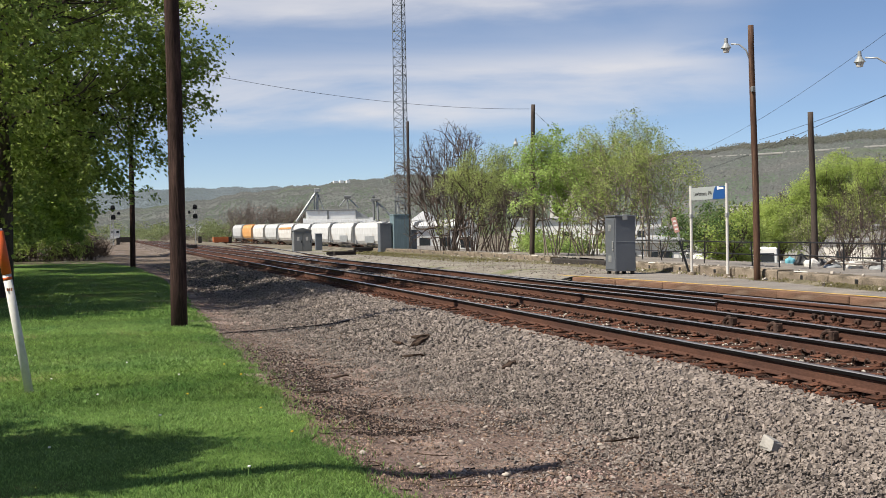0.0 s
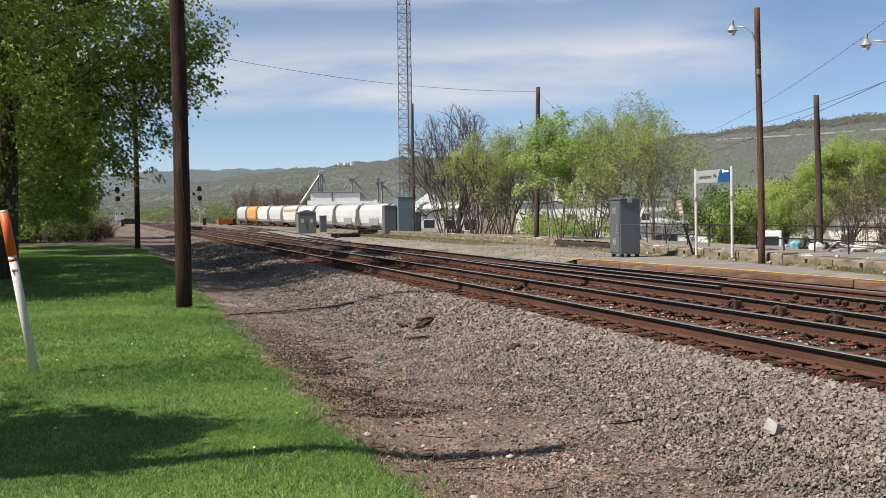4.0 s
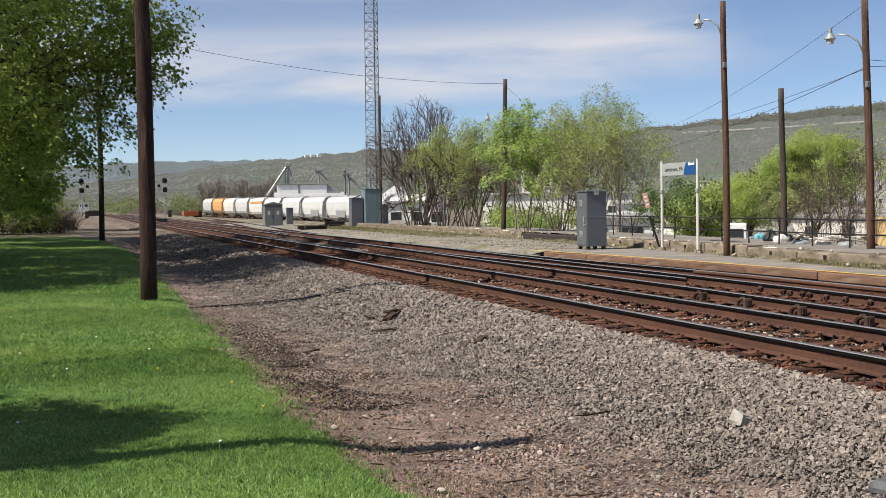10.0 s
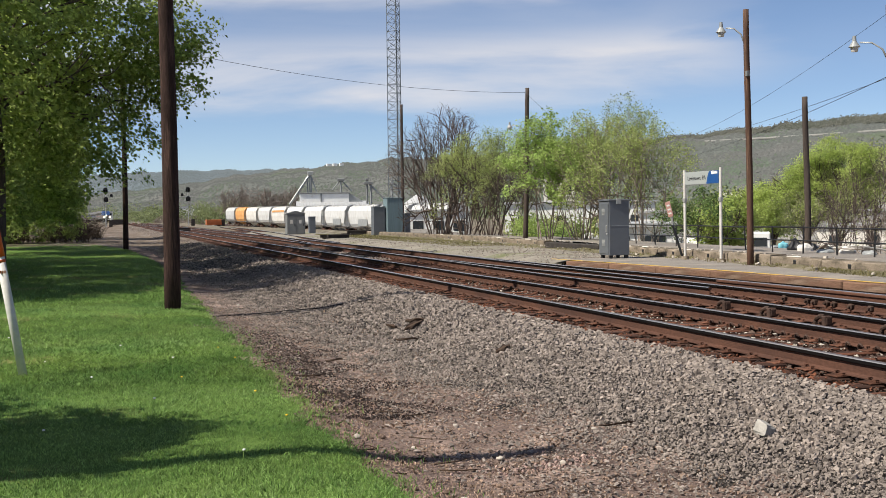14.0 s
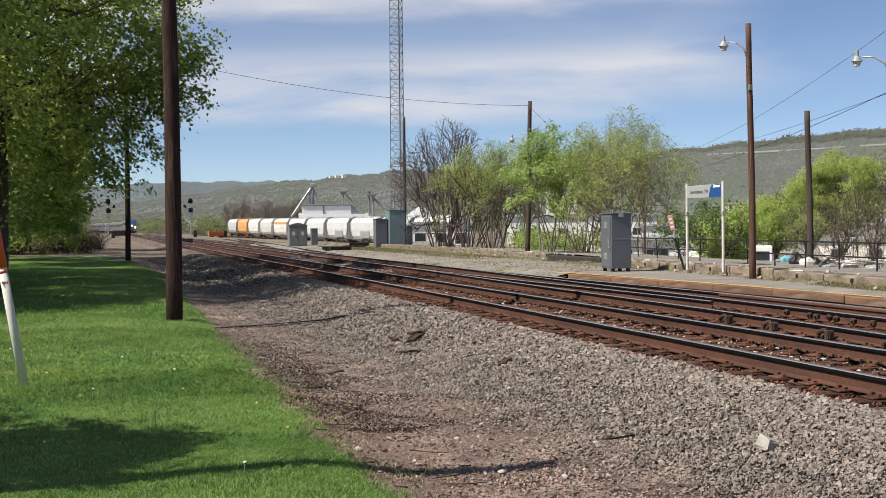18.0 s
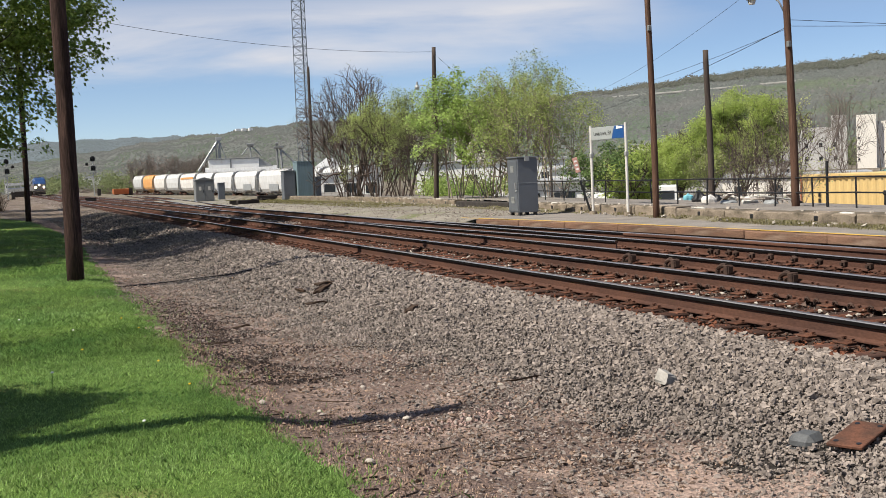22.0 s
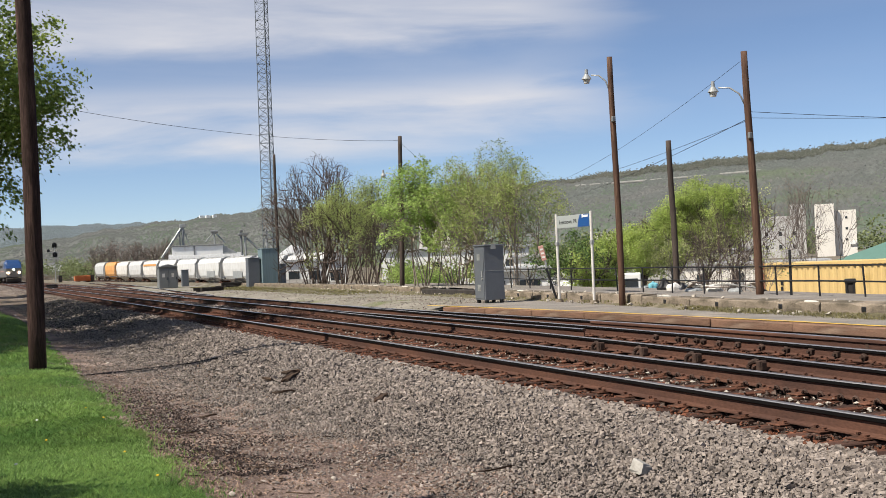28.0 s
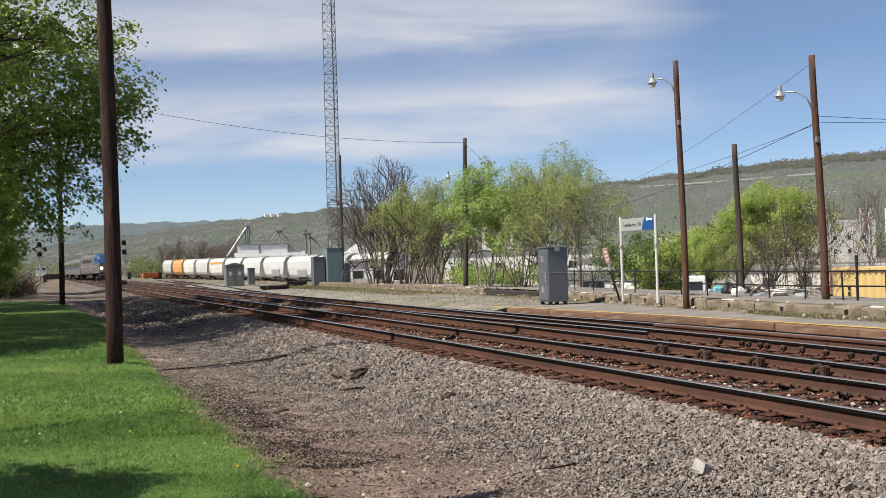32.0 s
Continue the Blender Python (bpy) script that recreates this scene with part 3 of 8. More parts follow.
def far_ties(parent, line, y0, y1):
    """The ties farther off, too small to be told apart."""
    v, f = [], []
    for y in np.arange(y0, y1, 0.52):
        c = float(line(y))
        b = len(v)
        v += [(c - 1.3, y - 0.11, -0.06), (c + 1.3, y - 0.11, -0.06), (c + 1.3, y + 0.11, -0.06), (c - 1.3, y + 0.11, -0.06),
              (c - 1.3, y - 0.11, 0.0), (c + 1.3, y - 0.11, 0.0), (c + 1.3, y + 0.11, 0.0), (c - 1.3, y + 0.11, 0.0)]
        f += [(b + 4, b + 5, b + 6, b + 7), (b, b + 1, b + 5, b + 4), (b + 1, b + 2, b + 6, b + 5), (b + 2, b + 3, b + 7, b + 6), (b + 3, b, b + 4, b + 7)]
    ob = part("distant_ties", mesh_of("distant_ties", v, f, M["tie"]), None, parent)
    ob["kind"] = "stuff"


far_ties(track_a, centre_a, 110.3, 360)
far_ties(track_b, centre_b, 120.3, 330)


# the lead that leaves the second track for the yard, its greasy switch and the stones beside it
lead_y = np.arange(52, 336, 2.0)
lead_x = np.interp(lead_y, [52, 60, 72, 87, 120, 170, 230, 300, 336], [11.05, 11.3, 12.0, 13.1, 15.2, 18.0, 21.8, 27.6, 31.0])
for _ in range(2):
    lead_x = np.convolve(np.pad(lead_x, 4, mode="edge"), np.ones(9) / 9, "valid")


def lead(y):
    return np.interp(y, lead_y, lead_x)


def lead_drop(y):
    return np.interp(y, [52, 110, 170, 240, 336], [0.0, 0.0, -0.1, -0.55, -1.0])


track_c = thing("railway_track", (0, 0, 0), "rusty yard lead leaving the second track", "railway track", "tracks at the station")
for s in (-1, 1):
    rail_on(track_c, lead, s, 60, 330, label="", drop=lead_drop)
lead_bed = part("lead_bed", sweep("lead_bed", [(-2.3, -0.6), (-1.7, -0.03), (1.7, -0.03), (2.3, -0.6)], np.stack([lead(lead_y), lead_y, lead_drop(lead_y)], 1)[8:], M["track_dirt"]), None, None)
tagged(lead_bed, "dark stone bed under the yard lead", "ballast", kind="structure")
for y in np.arange(63, 112, 0.52):
    jit = rng.normal(0, 1, 3)
    part("tie", TIE, None, track_c).matrix_local = pose(float(lead(y)) + 0.03 * jit[0], y, -0.002 + 0.004 * jit[1], 0, 0, -3 + jit[2])
M["grease"] = surface("black_switch_grease", (0.012, 0.011, 0.011), (0.022, 0.019, 0.018), 0.6, 0, 3.0, 30, 0.5, 0.02, 0.4)
grease = part("greasy_dirt", grid_mesh("greasy_dirt", np.linspace(0, 1, 12), np.linspace(50, 80, 60), lambda X, Y: 0.012 + 0.01 * wave(X, Y, 3.0), M["grease"],
                                       lambda X, Y: 11.3 + (X - 0.5) * 2 * (1.15 + 0.35 * np.sin(Y * 0.9) + 0.2 * np.sin(Y * 2.7)) * np.clip(np.sin((Y - 50) / 30 * math.pi) * 2.2, 0.02, 1) + 0.03 * (Y - 60)), None, None)
tagged(grease, "black greasy dirt round the far switch", "dirt", kind="structure")


def brace_mesh():
    """A turnout's rail brace: an arched casting beside a square block."""
    v, f = tube_arrays([(-0.11, 0.145, 0.0), (-0.11, 0.135, 0.06), (-0.11, 0.10, 0.105), (-0.11, 0.04, 0.13), (-0.11, -0.02, 0.14), (-0.11, -0.08, 0.135)], [0.032, 0.034, 0.034, 0.034, 0.034, 0.030], 8)
    me = mesh_of("rail_brace", v, f, M["dark_casting"])
    bm = bmesh.new()
    bm.from_mesh(me)
    add_box(bm, (-0.15, -0.15, 0.0), (-0.03, -0.06, 0.15), 0.012)
    add_box(bm, (-0.13, -0.17, 0.03), (-0.05, -0.15, 0.13), 0.006)
    add_box(bm, (-0.09, -0.07, 0.0), (-0.06, 0.02, 0.07), 0.01)
    add_rod(bm, (-0.13, 0.035, 0.05), (-0.06, 0.035, 0.05), 0.022, sides=6)
    add_box(bm, (-0.18, -0.19, -0.005), (0.1, 0.19, 0.016), 0.004)
    bm.to_mesh(me)
    bm.free()
    return me


BRACE = brace_mesh()
for y in (12.15, 13.65, 15.1, 16.45):
    part("rail_brace", BRACE, None, track_b).matrix_local = pose(float(centre_left(y)) - GAUGE - 0.05, y, 0.0) @ Matrix.Diagonal((1.0, 0.95, 1.0, 1))
for y in (13.2, 15.6):
    part("rail_brace", BRACE, None, track_b).matrix_local = pose(float(centre_right(y)) + GAUGE, y, 0.0)


def bolt_mesh():
    bm = bmesh.new()
    add_box(bm, (-0.05, -0.05, -0.05), (0.03, 0.05, 0.05), 0.012)
    add_rod(bm, (-0.09, 0, 0), (-0.03, 0, 0), 0.028, sides=6)
    me = bpy.data.meshes.new("frog_bolt")
    bm.to_mesh(me)
    bm.free()
    me.materials.append(M["dark_casting"])
    return me


BOLT = bolt_mesh()
for k, y in enumerate([10.2, 10.8, 11.4, 11.95, 12.5, 13.05, 13.6, 14.2, 14.8, 15.3, 15.75, 15.95, 16.3, 16.5, 17.2]):
    part("frog_bolt", BOLT, None, track_b).matrix_local = pose(float(centre_left(y)) + GAUGE - 0.03, y, 0.085 + 0.004 * (k % 3), 8 * (k % 4)) @ Matrix.Diagonal((0.85, 0.85, 0.85, 1))
# guard rail inside the turnout
yy = np.arange(9, 21.1, 1.0)
part("guard_rail", sweep("guard_rail", RAIL, np.stack([centre_right(yy) + GAUGE - 0.13 + 0.0008 * (yy - 15) ** 2 * -1, yy, np.full_like(yy, Z_RAIL)], 1),
                         [M["rust_rail"], M["rail_head"]], [0] * 16), None, track_b)

# ---- platform, old concrete ledge and the paved strip behind it ----


def edge_x(y):
    return np.interp(y, [-10, 17, 24, 29, 33, 40], [14.0, 14.0, 13.8, 13.4, 12.95, 12.9])


def ledge_x(y):
    return np.interp(y, [-10, 20, 26, 30, 36, 45, 55, 85, 90], [15.75, 15.75, 16.25, 16.55, 17.0, 17.7, 18.2, 18.6, 18.7])


platform = part("platform", grid_mesh("platform", np.linspace(0, 1, 14), np.linspace(-8, 32.6, 90),
                                      lambda X, Y: 0.195 + 0.008 * wave(X, Y, 1.1), M["platform_top"],
                                      lambda X, Y: edge_x(Y) + 0.2 + X * (ledge_x(Y) + 0.15 - edge_x(Y) - 0.2)), None, None)
tagged(platform, "low grey asphalt station platform", "platform", kind="structure")
apron = part("gravel_apron", grid_mesh("gravel_apron", np.linspace(0, 1, 14), np.concatenate([np.linspace(32.0, 60, 50), np.linspace(61, 110, 30)]),
                                       lambda X, Y: 0.0 + 0.17 * np.clip((X - edge_x(Y) + 0.1) / 0.9, 0, 1) - 0.05 * np.clip((Y - 60) / 40, 0, 1) + 0.01 * wave(X, Y, 1.3), M["apron"],
                                       lambda X, Y: edge_x(Y) - 0.35 + X * (ledge_x(Y) + 0.2 - edge_x(Y) + 0.35)), None, None)
tagged(apron, "worn asphalt and gravel apron beyond the platform's end", "apron", kind="structure")

block_bm = box((-0.17, -1.193, -0.17), (0.17, 1.193, 0.0), 0.018)
BLOCK = bpy.data.meshes.new("edge_block")
block_bm.to_mesh(BLOCK)
block_bm.free()
BLOCK.materials.append(M["edge"])
edging = thing("platform_edging", (0, 0, 0), "stained stone edging of the platform with a yellow line", "platform edge", kind="structure")
for y in np.arange(-6, 31.6, 2.4):
    a = math.degrees(math.atan2(-(float(edge_x(y + 1.2)) - float(edge_x(y - 1.2))), 2.4))
    part("edge_block", BLOCK, None, edging).matrix_local = pose(float(edge_x(y)) + 0.05 + rng.normal(0, 0.006), y, 0.198 + rng.normal(0, 0.004), 0, 0, a)
yy = np.arange(-6, 32.7, 0.5)
part("yellow_line", sweep("yellow_line", [(0.09, 0.0), (0.09, 0.006), (0.175, 0.006), (0.175, 0.0)],
                          np.stack([edge_x(yy), yy, np.full_like(yy, 0.204)], 1), M["yellow"]), None, edging, "worn yellow safety line")


def ledge_mesh(n, seed):
    """One length of concrete ledge with chipped top edge."""
    r = random.Random(seed)
    pts, idx = [], []
    ny = 14
    for i in range(ny + 1):
        y = -n / 2 + n * i / ny
        c = 0.02 + (0.06 * r.random() if r.random() < 0.3 else 0.015 * r.random())
        pts.append([(0.0, y, -0.05), (0.01 * r.random(), y, 0.08), (0.012 * r.random(), y, 0.255 - c), (c, y, 0.255 - 0.01 * r.random()), (0.45, y, 0.262), (0.45, y, -0.05)])
    v = [p for row in pts for p in row]
    f = []
    for i in range(ny):
        for j in range(5):
            f.append((i * 6 + j, i * 6 + j + 1, (i + 1) * 6 + j + 1, (i + 1) * 6 + j))
    f += [tuple(range(6)), tuple(ny * 6 + k for k in range(5, -1, -1))]
    me = mesh_of("ledge_block", v, f, M["concrete"])
    return me


ledge = thing("concrete_ledge", (0, 0, 0), "chipped weathered concrete ledge along the platform's back", "concrete ledge", kind="structure")
LEDGES = [ledge_mesh(2.36, s) for s in range(5)]
# Black block paints the dark of a drain pocket; no recess is cut.
NOTCH = bpy.data.meshes.new("pocket")
nb = box((-0.012, -0.06, 0.09), (0.05, 0.06, 0.19), 0.01)
nb.to_mesh(NOTCH)
nb.free()
NOTCH.materials.append(M["black"])
for k, y in enumerate(np.arange(-7, 86, 2.4)):
    a = math.degrees(math.atan2(-(float(ledge_x(y + 1.2)) - float(ledge_x(y - 1.2))), 2.4))
    if 38.5 < y < 43.5:
        continue
    ob = part("ledge_block", LEDGES[k % 5], None, ledge)
    ob.matrix_local = pose(float(ledge_x(y)), y, 0.195 + rng.normal(0, 0.008), 0, rng.normal(0, 0.8), a)
    part("pocket", NOTCH, None, ob)
M["old_timber"] = surface("black_old_timber", (0.035, 0.028, 0.024), (0.022, 0.018, 0.016), 0.9, 0, 3, 25, 0.6, 0.01, 0.4)
beam = part("timber_beam", box((17.25, 38.2, 0.12), (17.6, 43.4, 0.42), 0.03), M["old_timber"], None)
tagged(beam, "blackened timber beam filling a gap in the ledge", "timber beam")

berm = part("weedy_berm", grid_mesh("weedy_berm", np.linspace(0, 1, 8), np.linspace(9, 82, 300),
                                    lambda X, Y: 0.16 + 0.14 * np.clip((X - ledge_x(Y) + 0.52) / 0.55, 0, 1) ** 1.5 * (0.75 + 0.35 * wave(X, Y, 1.7)) * np.clip(np.abs(Y - 30) / 4, 0.15, 1) + 0.012 * wave(X, Y, 14), M["weedy_dirt"],
                                    lambda X, Y: ledge_x(Y) - 0.52 + X * 0.55), None, None)
tagged(berm, "weedy dirt bank against the concrete ledge", "dirt bank", kind="structure")
strip = part("paved_strip", grid_mesh("paved_strip", np.linspace(0, 1, 12), np.linspace(-8, 62, 120),
                                      lambda X, Y: 0.448 + 0.012 * wave(X, Y, 0.9) - 0.5 * np.clip((X - ledge_x(Y) - 3.02) / 0.58, 0, 1) ** 2, M["platform_top"],
                                      lambda X, Y: ledge_x(Y) + 0.40 + X * 3.2), None, None)
tagged(strip, "grey asphalt strip behind the ledge", "pavement", kind="structure")

# ---- trees ----
M["leaf_far_green"] = leaf_material("dark_shrub_leaves", (0.13, 0.20, 0.06), (0.08, 0.13, 0.04), 0.35)


def leaf_cloud(name, centres, size, material, jitter=0.35, seed=1, droop=0.3, face=None, normals=None):
    """Many small four-cornered leaves round the given centres."""
    r = np.random.default_rng(seed)
    n = len(centres)
    c = centres + r.normal(0, jitter, (n, 3))
    nrm = r.normal(0, 1, (n, 3)) + np.array([0, 0, droop * 2])
    if face is not None:
        nrm = nrm * 0.42 + np.array(face)
    if normals is not None:
        nrm = r.normal(0, 0.42, (n, 3)) + normals
    nrm /= np.linalg.norm(nrm, axis=1, keepdims=True)
    ref = r.normal(0, 1, (n, 3))
    u = np.cross(nrm, ref)
    u /= np.linalg.norm(u, axis=1, keepdims=True)
    w = np.cross(nrm, u)
    s = size * r.uniform(0.6, 1.3, (n, 1))
    v = np.stack([c - u * s * 0.5, c + w * s * 0.36 + nrm * s * 0.08, c + u * s * 0.5, c - w * s * 0.36 + nrm * s * 0.08], 1).reshape(-1, 3)
    f = np.arange(n * 4).reshape(n, 4)
    return mesh_of(name, v, f, material)


def sprays(n, hubs, heart, seed, reach=0.55, flat=0.16):
    """Leaves in shingle-like sprays: each hub carries a tilted plate of leaves that hangs outwards from the heart."""
    r = np.random.default_rng(seed)
    k = len(hubs)
    out = hubs - np.asarray(heart)
    out /= np.maximum(np.linalg.norm(out, axis=1, keepdims=True), 1e-6)
    nrm = out * np.array([0.75, 0.75, 0.25]) + np.array([0, 0, 0.75]) + r.normal(0, 0.28, (k, 3))
    nrm /= np.linalg.norm(nrm, axis=1, keepdims=True)
    u = np.cross(nrm, r.normal(0, 1, (k, 3)))
    u /= np.linalg.norm(u, axis=1, keepdims=True)
    w = np.cross(nrm, u)
    size = reach * r.uniform(0.5, 1.3, k)
    pick = r.integers(0, k, n)
    a, q = r.uniform(0, 6.283, n), np.sqrt(r.uniform(0, 1, n))
    rad = (q * size[pick])[:, None]
    p = hubs[pick] + u[pick] * np.cos(a)[:, None] * rad + w[pick] * np.sin(a)[:, None] * rad * 0.75 + nrm[pick] * r.normal(0, flat, (n, 1)) * size[pick][:, None]
    p[:, 2] -= 0.35 * q ** 2 * size[pick]
    return p, nrm[pick]


class Wood:
    """Collects tapered limbs; grow() branches them and keeps the twigs' ends."""

    def __init__(self, seed, sides=4):
        self.r = np.random.default_rng(seed)
        self.v, self.f, self.n, self.sides, self.tips = [], [], 0, sides, []

    def limb(self, pts, radii, sides=None):
        v, f = tube_arrays(pts, radii, sides or self.sides)
        self.v.append(v)
        self.f += [tuple(k + self.n for k in q) for q in f]
        self.n += len(v)

    def grow(self, p, d, length, radius, level, spread=0.55, up=0.25, kids=3, thin=0.55):
        p, d = np.array(p, float), np.array(d, float) / np.linalg.norm(d)
        steps = 4
        pts = [p]
        dirs = []
        for i in range(steps):
            d = d + self.r.normal(0, 0.12, 3) + np.array([0, 0, up * 0.15])
            d /= np.linalg.norm(d)
            p = p + d * length / steps
            pts.append(p)
            dirs.append(d)
        self.limb(np.array(pts), np.linspace(radius, radius * (thin + 0.05), steps + 1), self.sides if level > 1 else 3)
        if level <= 1:
            self.tips += [pts[-1], pts[-2], pts[-3]]
        if level == 0:
            return
        for k in range(kids):
            i = 2 + (k % 3) if k else steps
            i = min(i, steps)
            dd = dirs[i - 1] + self.r.normal(0, spread, 3) + np.array([0, 0, up * 0.5])
            self.grow(pts[i], dd, length * self.r.uniform(0.55, 0.8), radius * thin * (1 if k else 1.1), level - 1, spread, up, kids, thin)

    def mesh(self, name, material):
        return mesh_of(name, np.concatenate(self.v), self.f, material, smooth=True)


def crown_points(n, centre, radii, seed, lumps=40, lump=0.28, hollow=0.5):
    """Points bunched into boughs inside an uneven crown."""
    r = np.random.default_rng(seed)
    d = r.normal(0, 1, (lumps, 3))
    d /= np.linalg.norm(d, axis=1, keepdims=True)
    rad = r.uniform(hollow, 1.0, (lumps, 1)) ** 0.6
    c = np.array(centre) + d * rad * np.array(radii)
    pick = r.integers(0, lumps, n)
    size = lump * min(radii) * r.uniform(0.6, 1.4, (lumps, 1))
    off = r.normal(0, 1, (n, 3))
    off /= np.maximum(np.linalg.norm(off, axis=1, keepdims=True), 1e-6)
    off *= r.uniform(0.2, 1.0, (n, 1)) ** 0.5
    off[:, 2] *= 0.6
    return c[pick] + off * size[pick] * 1.4


def big_tree(place, height, radii, centre_z, leaves, seed, label, mat="leaf_dark", leaf=0.17, lumps=60, extra=None, trunk_r=0.28, group="trees beside the lawn", shift=(0, 0), low=0.18, per=34, reach=0.55):
    t = thing("tree", place, label, "tree", group)
    w = Wood(seed, 6)
    trunk = [(0, 0, -0.2), (0.1, 0.05, height * 0.25), (-0.05, 0.1, height * 0.5), (0.1, 0, height * 0.8)]
    w.limb(np.array(trunk), [trunk_r, trunk_r * 0.8, trunk_r * 0.55, trunk_r * 0.2], 8)
    r = np.random.default_rng(seed + 5)
    for k in range(13):
        a = r.uniform(0, 6.28)
        z = r.uniform(low, 0.75) * height
        w.grow((0, 0, z), (math.cos(a) + shift[0] * 0.25, math.sin(a) + shift[1] * 0.25, 0.4), radii[0] * 0.62, trunk_r * 0.32, 2, 0.5, 0.15, 3)
    part("trunk", w.mesh("trunk", M["bark"]), None, t)
    heart = (shift[0], shift[1], centre_z)
    hubs = crown_points(leaves // per, heart, radii, seed, lumps)
    tips = np.array(w.tips)
    hubs = np.concatenate([hubs, tips[r.integers(0, len(tips), leaves // per // 5)]])
    pts, nrm = sprays(int(leaves * 1.2), hubs, heart, seed + 3, reach)
    if extra:
        for (c, rr, n) in extra:
            more, tilt = sprays(n, crown_points(n // per, c, rr, seed + 77, 40, 0.3, 0.2), c, seed + 4, reach)
            pts, nrm = np.concatenate([pts, more]), np.concatenate([nrm, tilt])
    part("crown", leaf_cloud("crown", pts, leaf, M[mat], 0.03, seed, normals=nrm), None, t)
    return t


big_tree((-4.9, 33.0, 0), 16, (4.6, 5.0, 6.6), 8.0, 31000, 11, "dense green maple tree at the lawn's edge", leaf=0.145, lumps=80, extra=[((0.5, 6, 2.6), (3.0, 4.0, 1.4), 9000)])
# Out of view on the left; kept there to shade the lawn.
big_tree((-8.0, 28.0, 0), 9, (3.3, 3.4, 3.2), 5.4, 30000, 12, "dense green maple tree at the lawn's edge", leaf=0.17, lumps=80)
big_tree((-2.9, 35.0, 0), 13.5, (3.2, 3.2, 4.6), 8.2, 10500, 13, "tall maple tree with thin lacy boughs over the lawn", leaf=0.125, lumps=260, shift=(2.0, 0), low=0.36, extra=[((2.3, 0, 4.3), (2.4, 2.2, 1.7), 6000), ((3.3, 0, 6.8), (2.1, 2.2, 2.6), 9500), ((4.8, 0, 6.9), (1.2, 1.8, 2.3), 5500)])
big_tree((-5.2, 59.0, 0), 19, (4.8, 6.5, 7.6), 10.4, 30000, 14, "dense green tree behind the lawn", leaf=0.22, lumps=100, extra=[((2.5, 2, 3.0), (2.4, 5.0, 1.6), 9000)])
# Added extra tall, most of its crown above the view, to shade the tracks.
big_tree((-4.4, 47.0, 0), 20, (4.2, 7.0, 5.0), 13.6, 26000, 23, "tall dense green tree added to shade the tracks", leaf=0.24, lumps=80)
# Low tree added so that its shade reaches only the lawn.
big_tree((-6.8, 49.0, 0), 9.5, (3.4, 4.0, 3.6), 5.2, 22000, 18, "dense green tree behind the lawn", leaf=0.17, lumps=60)
# The next two stand out of view, added for more lawn shade.
big_tree((-11.5, 33.0, 0), 11, (3.4, 4.6, 3.6), 6.4, 10000, 19, "dense green tree behind the lawn", leaf=0.42, lumps=60)
big_tree((-11.6, 41.0, 0), 12, (3.8, 4.6, 4.0), 7.0, 12000, 20, "dense green tree behind the lawn", leaf=0.42, lumps=60)
big_tree((-9.0, 42.0, 0), 16, (5.2, 6.0, 6.6), 8.4, 24000, 15, "dense green tree behind the lawn", leaf=0.26, lumps=90)
big_tree((-5.6, 70.0, 0), 14, (4.2, 5.0, 5.6), 7.4, 22000, 21, "dense green tree beside the tracks", leaf=0.24, lumps=70)
big_tree((-5.8, 98.0, 0), 14, (4.6, 7.0, 5.8), 7.2, 20000, 22, "dense green tree beside the tracks", leaf=0.3, lumps=70)
big_tree((-6.4, 82.0, 0), 13, (5.2, 7.0, 5.6), 6.0, 24000, 16, "dense green tree beside the tracks", leaf=0.16, lumps=70, extra=[((0.6, 2.0, 1.4), (5.0, 2.2, 1.6), 10000), ((3.0, 8.0, 2.2), (2.6, 2.4, 1.8), 5000)])
# Added out of view; its flat crown casts a shadow on the lawn.
big_tree((-5.0, 8.85, 0), 6.2, (1.9, 0.85, 0.9), 4.7, 24000, 17, "unseen small tree added to shade the near lawn", leaf=0.12, lumps=60, trunk_r=0.07)


def thicket(place, radius, length, height, seed, n=240):
    """Dry tangled stems at the feet of the trees."""
    t = thing("thicket", place, "tangled dry brown brush under the trees", "brush", "brush under the trees")
    w = Wood(seed, 3)
    r = np.random.default_rng(seed)
    for k in range(n):
        x, y = r.uniform(-radius, radius), r.uniform(-length, length)
        lean = r.normal(0, 0.55, 2)
        h = height * r.uniform(0.3, 0.95)
        p = np.array([[x, y, -0.1], [x + lean[0] * h * 0.4, y + lean[1] * h * 0.4, h * 0.5], [x + lean[0] * h, y + lean[1] * h, h * r.uniform(0.7, 1.0)]])
        w.limb(p, [0.018, 0.012, 0.005], 3)
    part("brush_tangle", w.mesh("brush_tangle", M["brush_shaded"]), None, t)["kind"] = "stuff"
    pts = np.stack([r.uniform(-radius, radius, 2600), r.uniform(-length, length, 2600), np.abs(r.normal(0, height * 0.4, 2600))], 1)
    part("dead_leaves", leaf_cloud("dead_leaves", pts, 0.09, M["brush_shaded"], 0.1, seed), None, t)


thicket((-4.0, 88, -0.1), 3.2, 5, 2.0, 3, 260)
thicket((-2.2, 101, -0.1), 2.2, 6, 2.2, 4, 260)
thicket((-2.4, 114, -0.1), 2.2, 6, 2.6, 6, 220)
thicket((-8.5, 86, -0.1), 3.0, 5, 1.8, 5, 160)


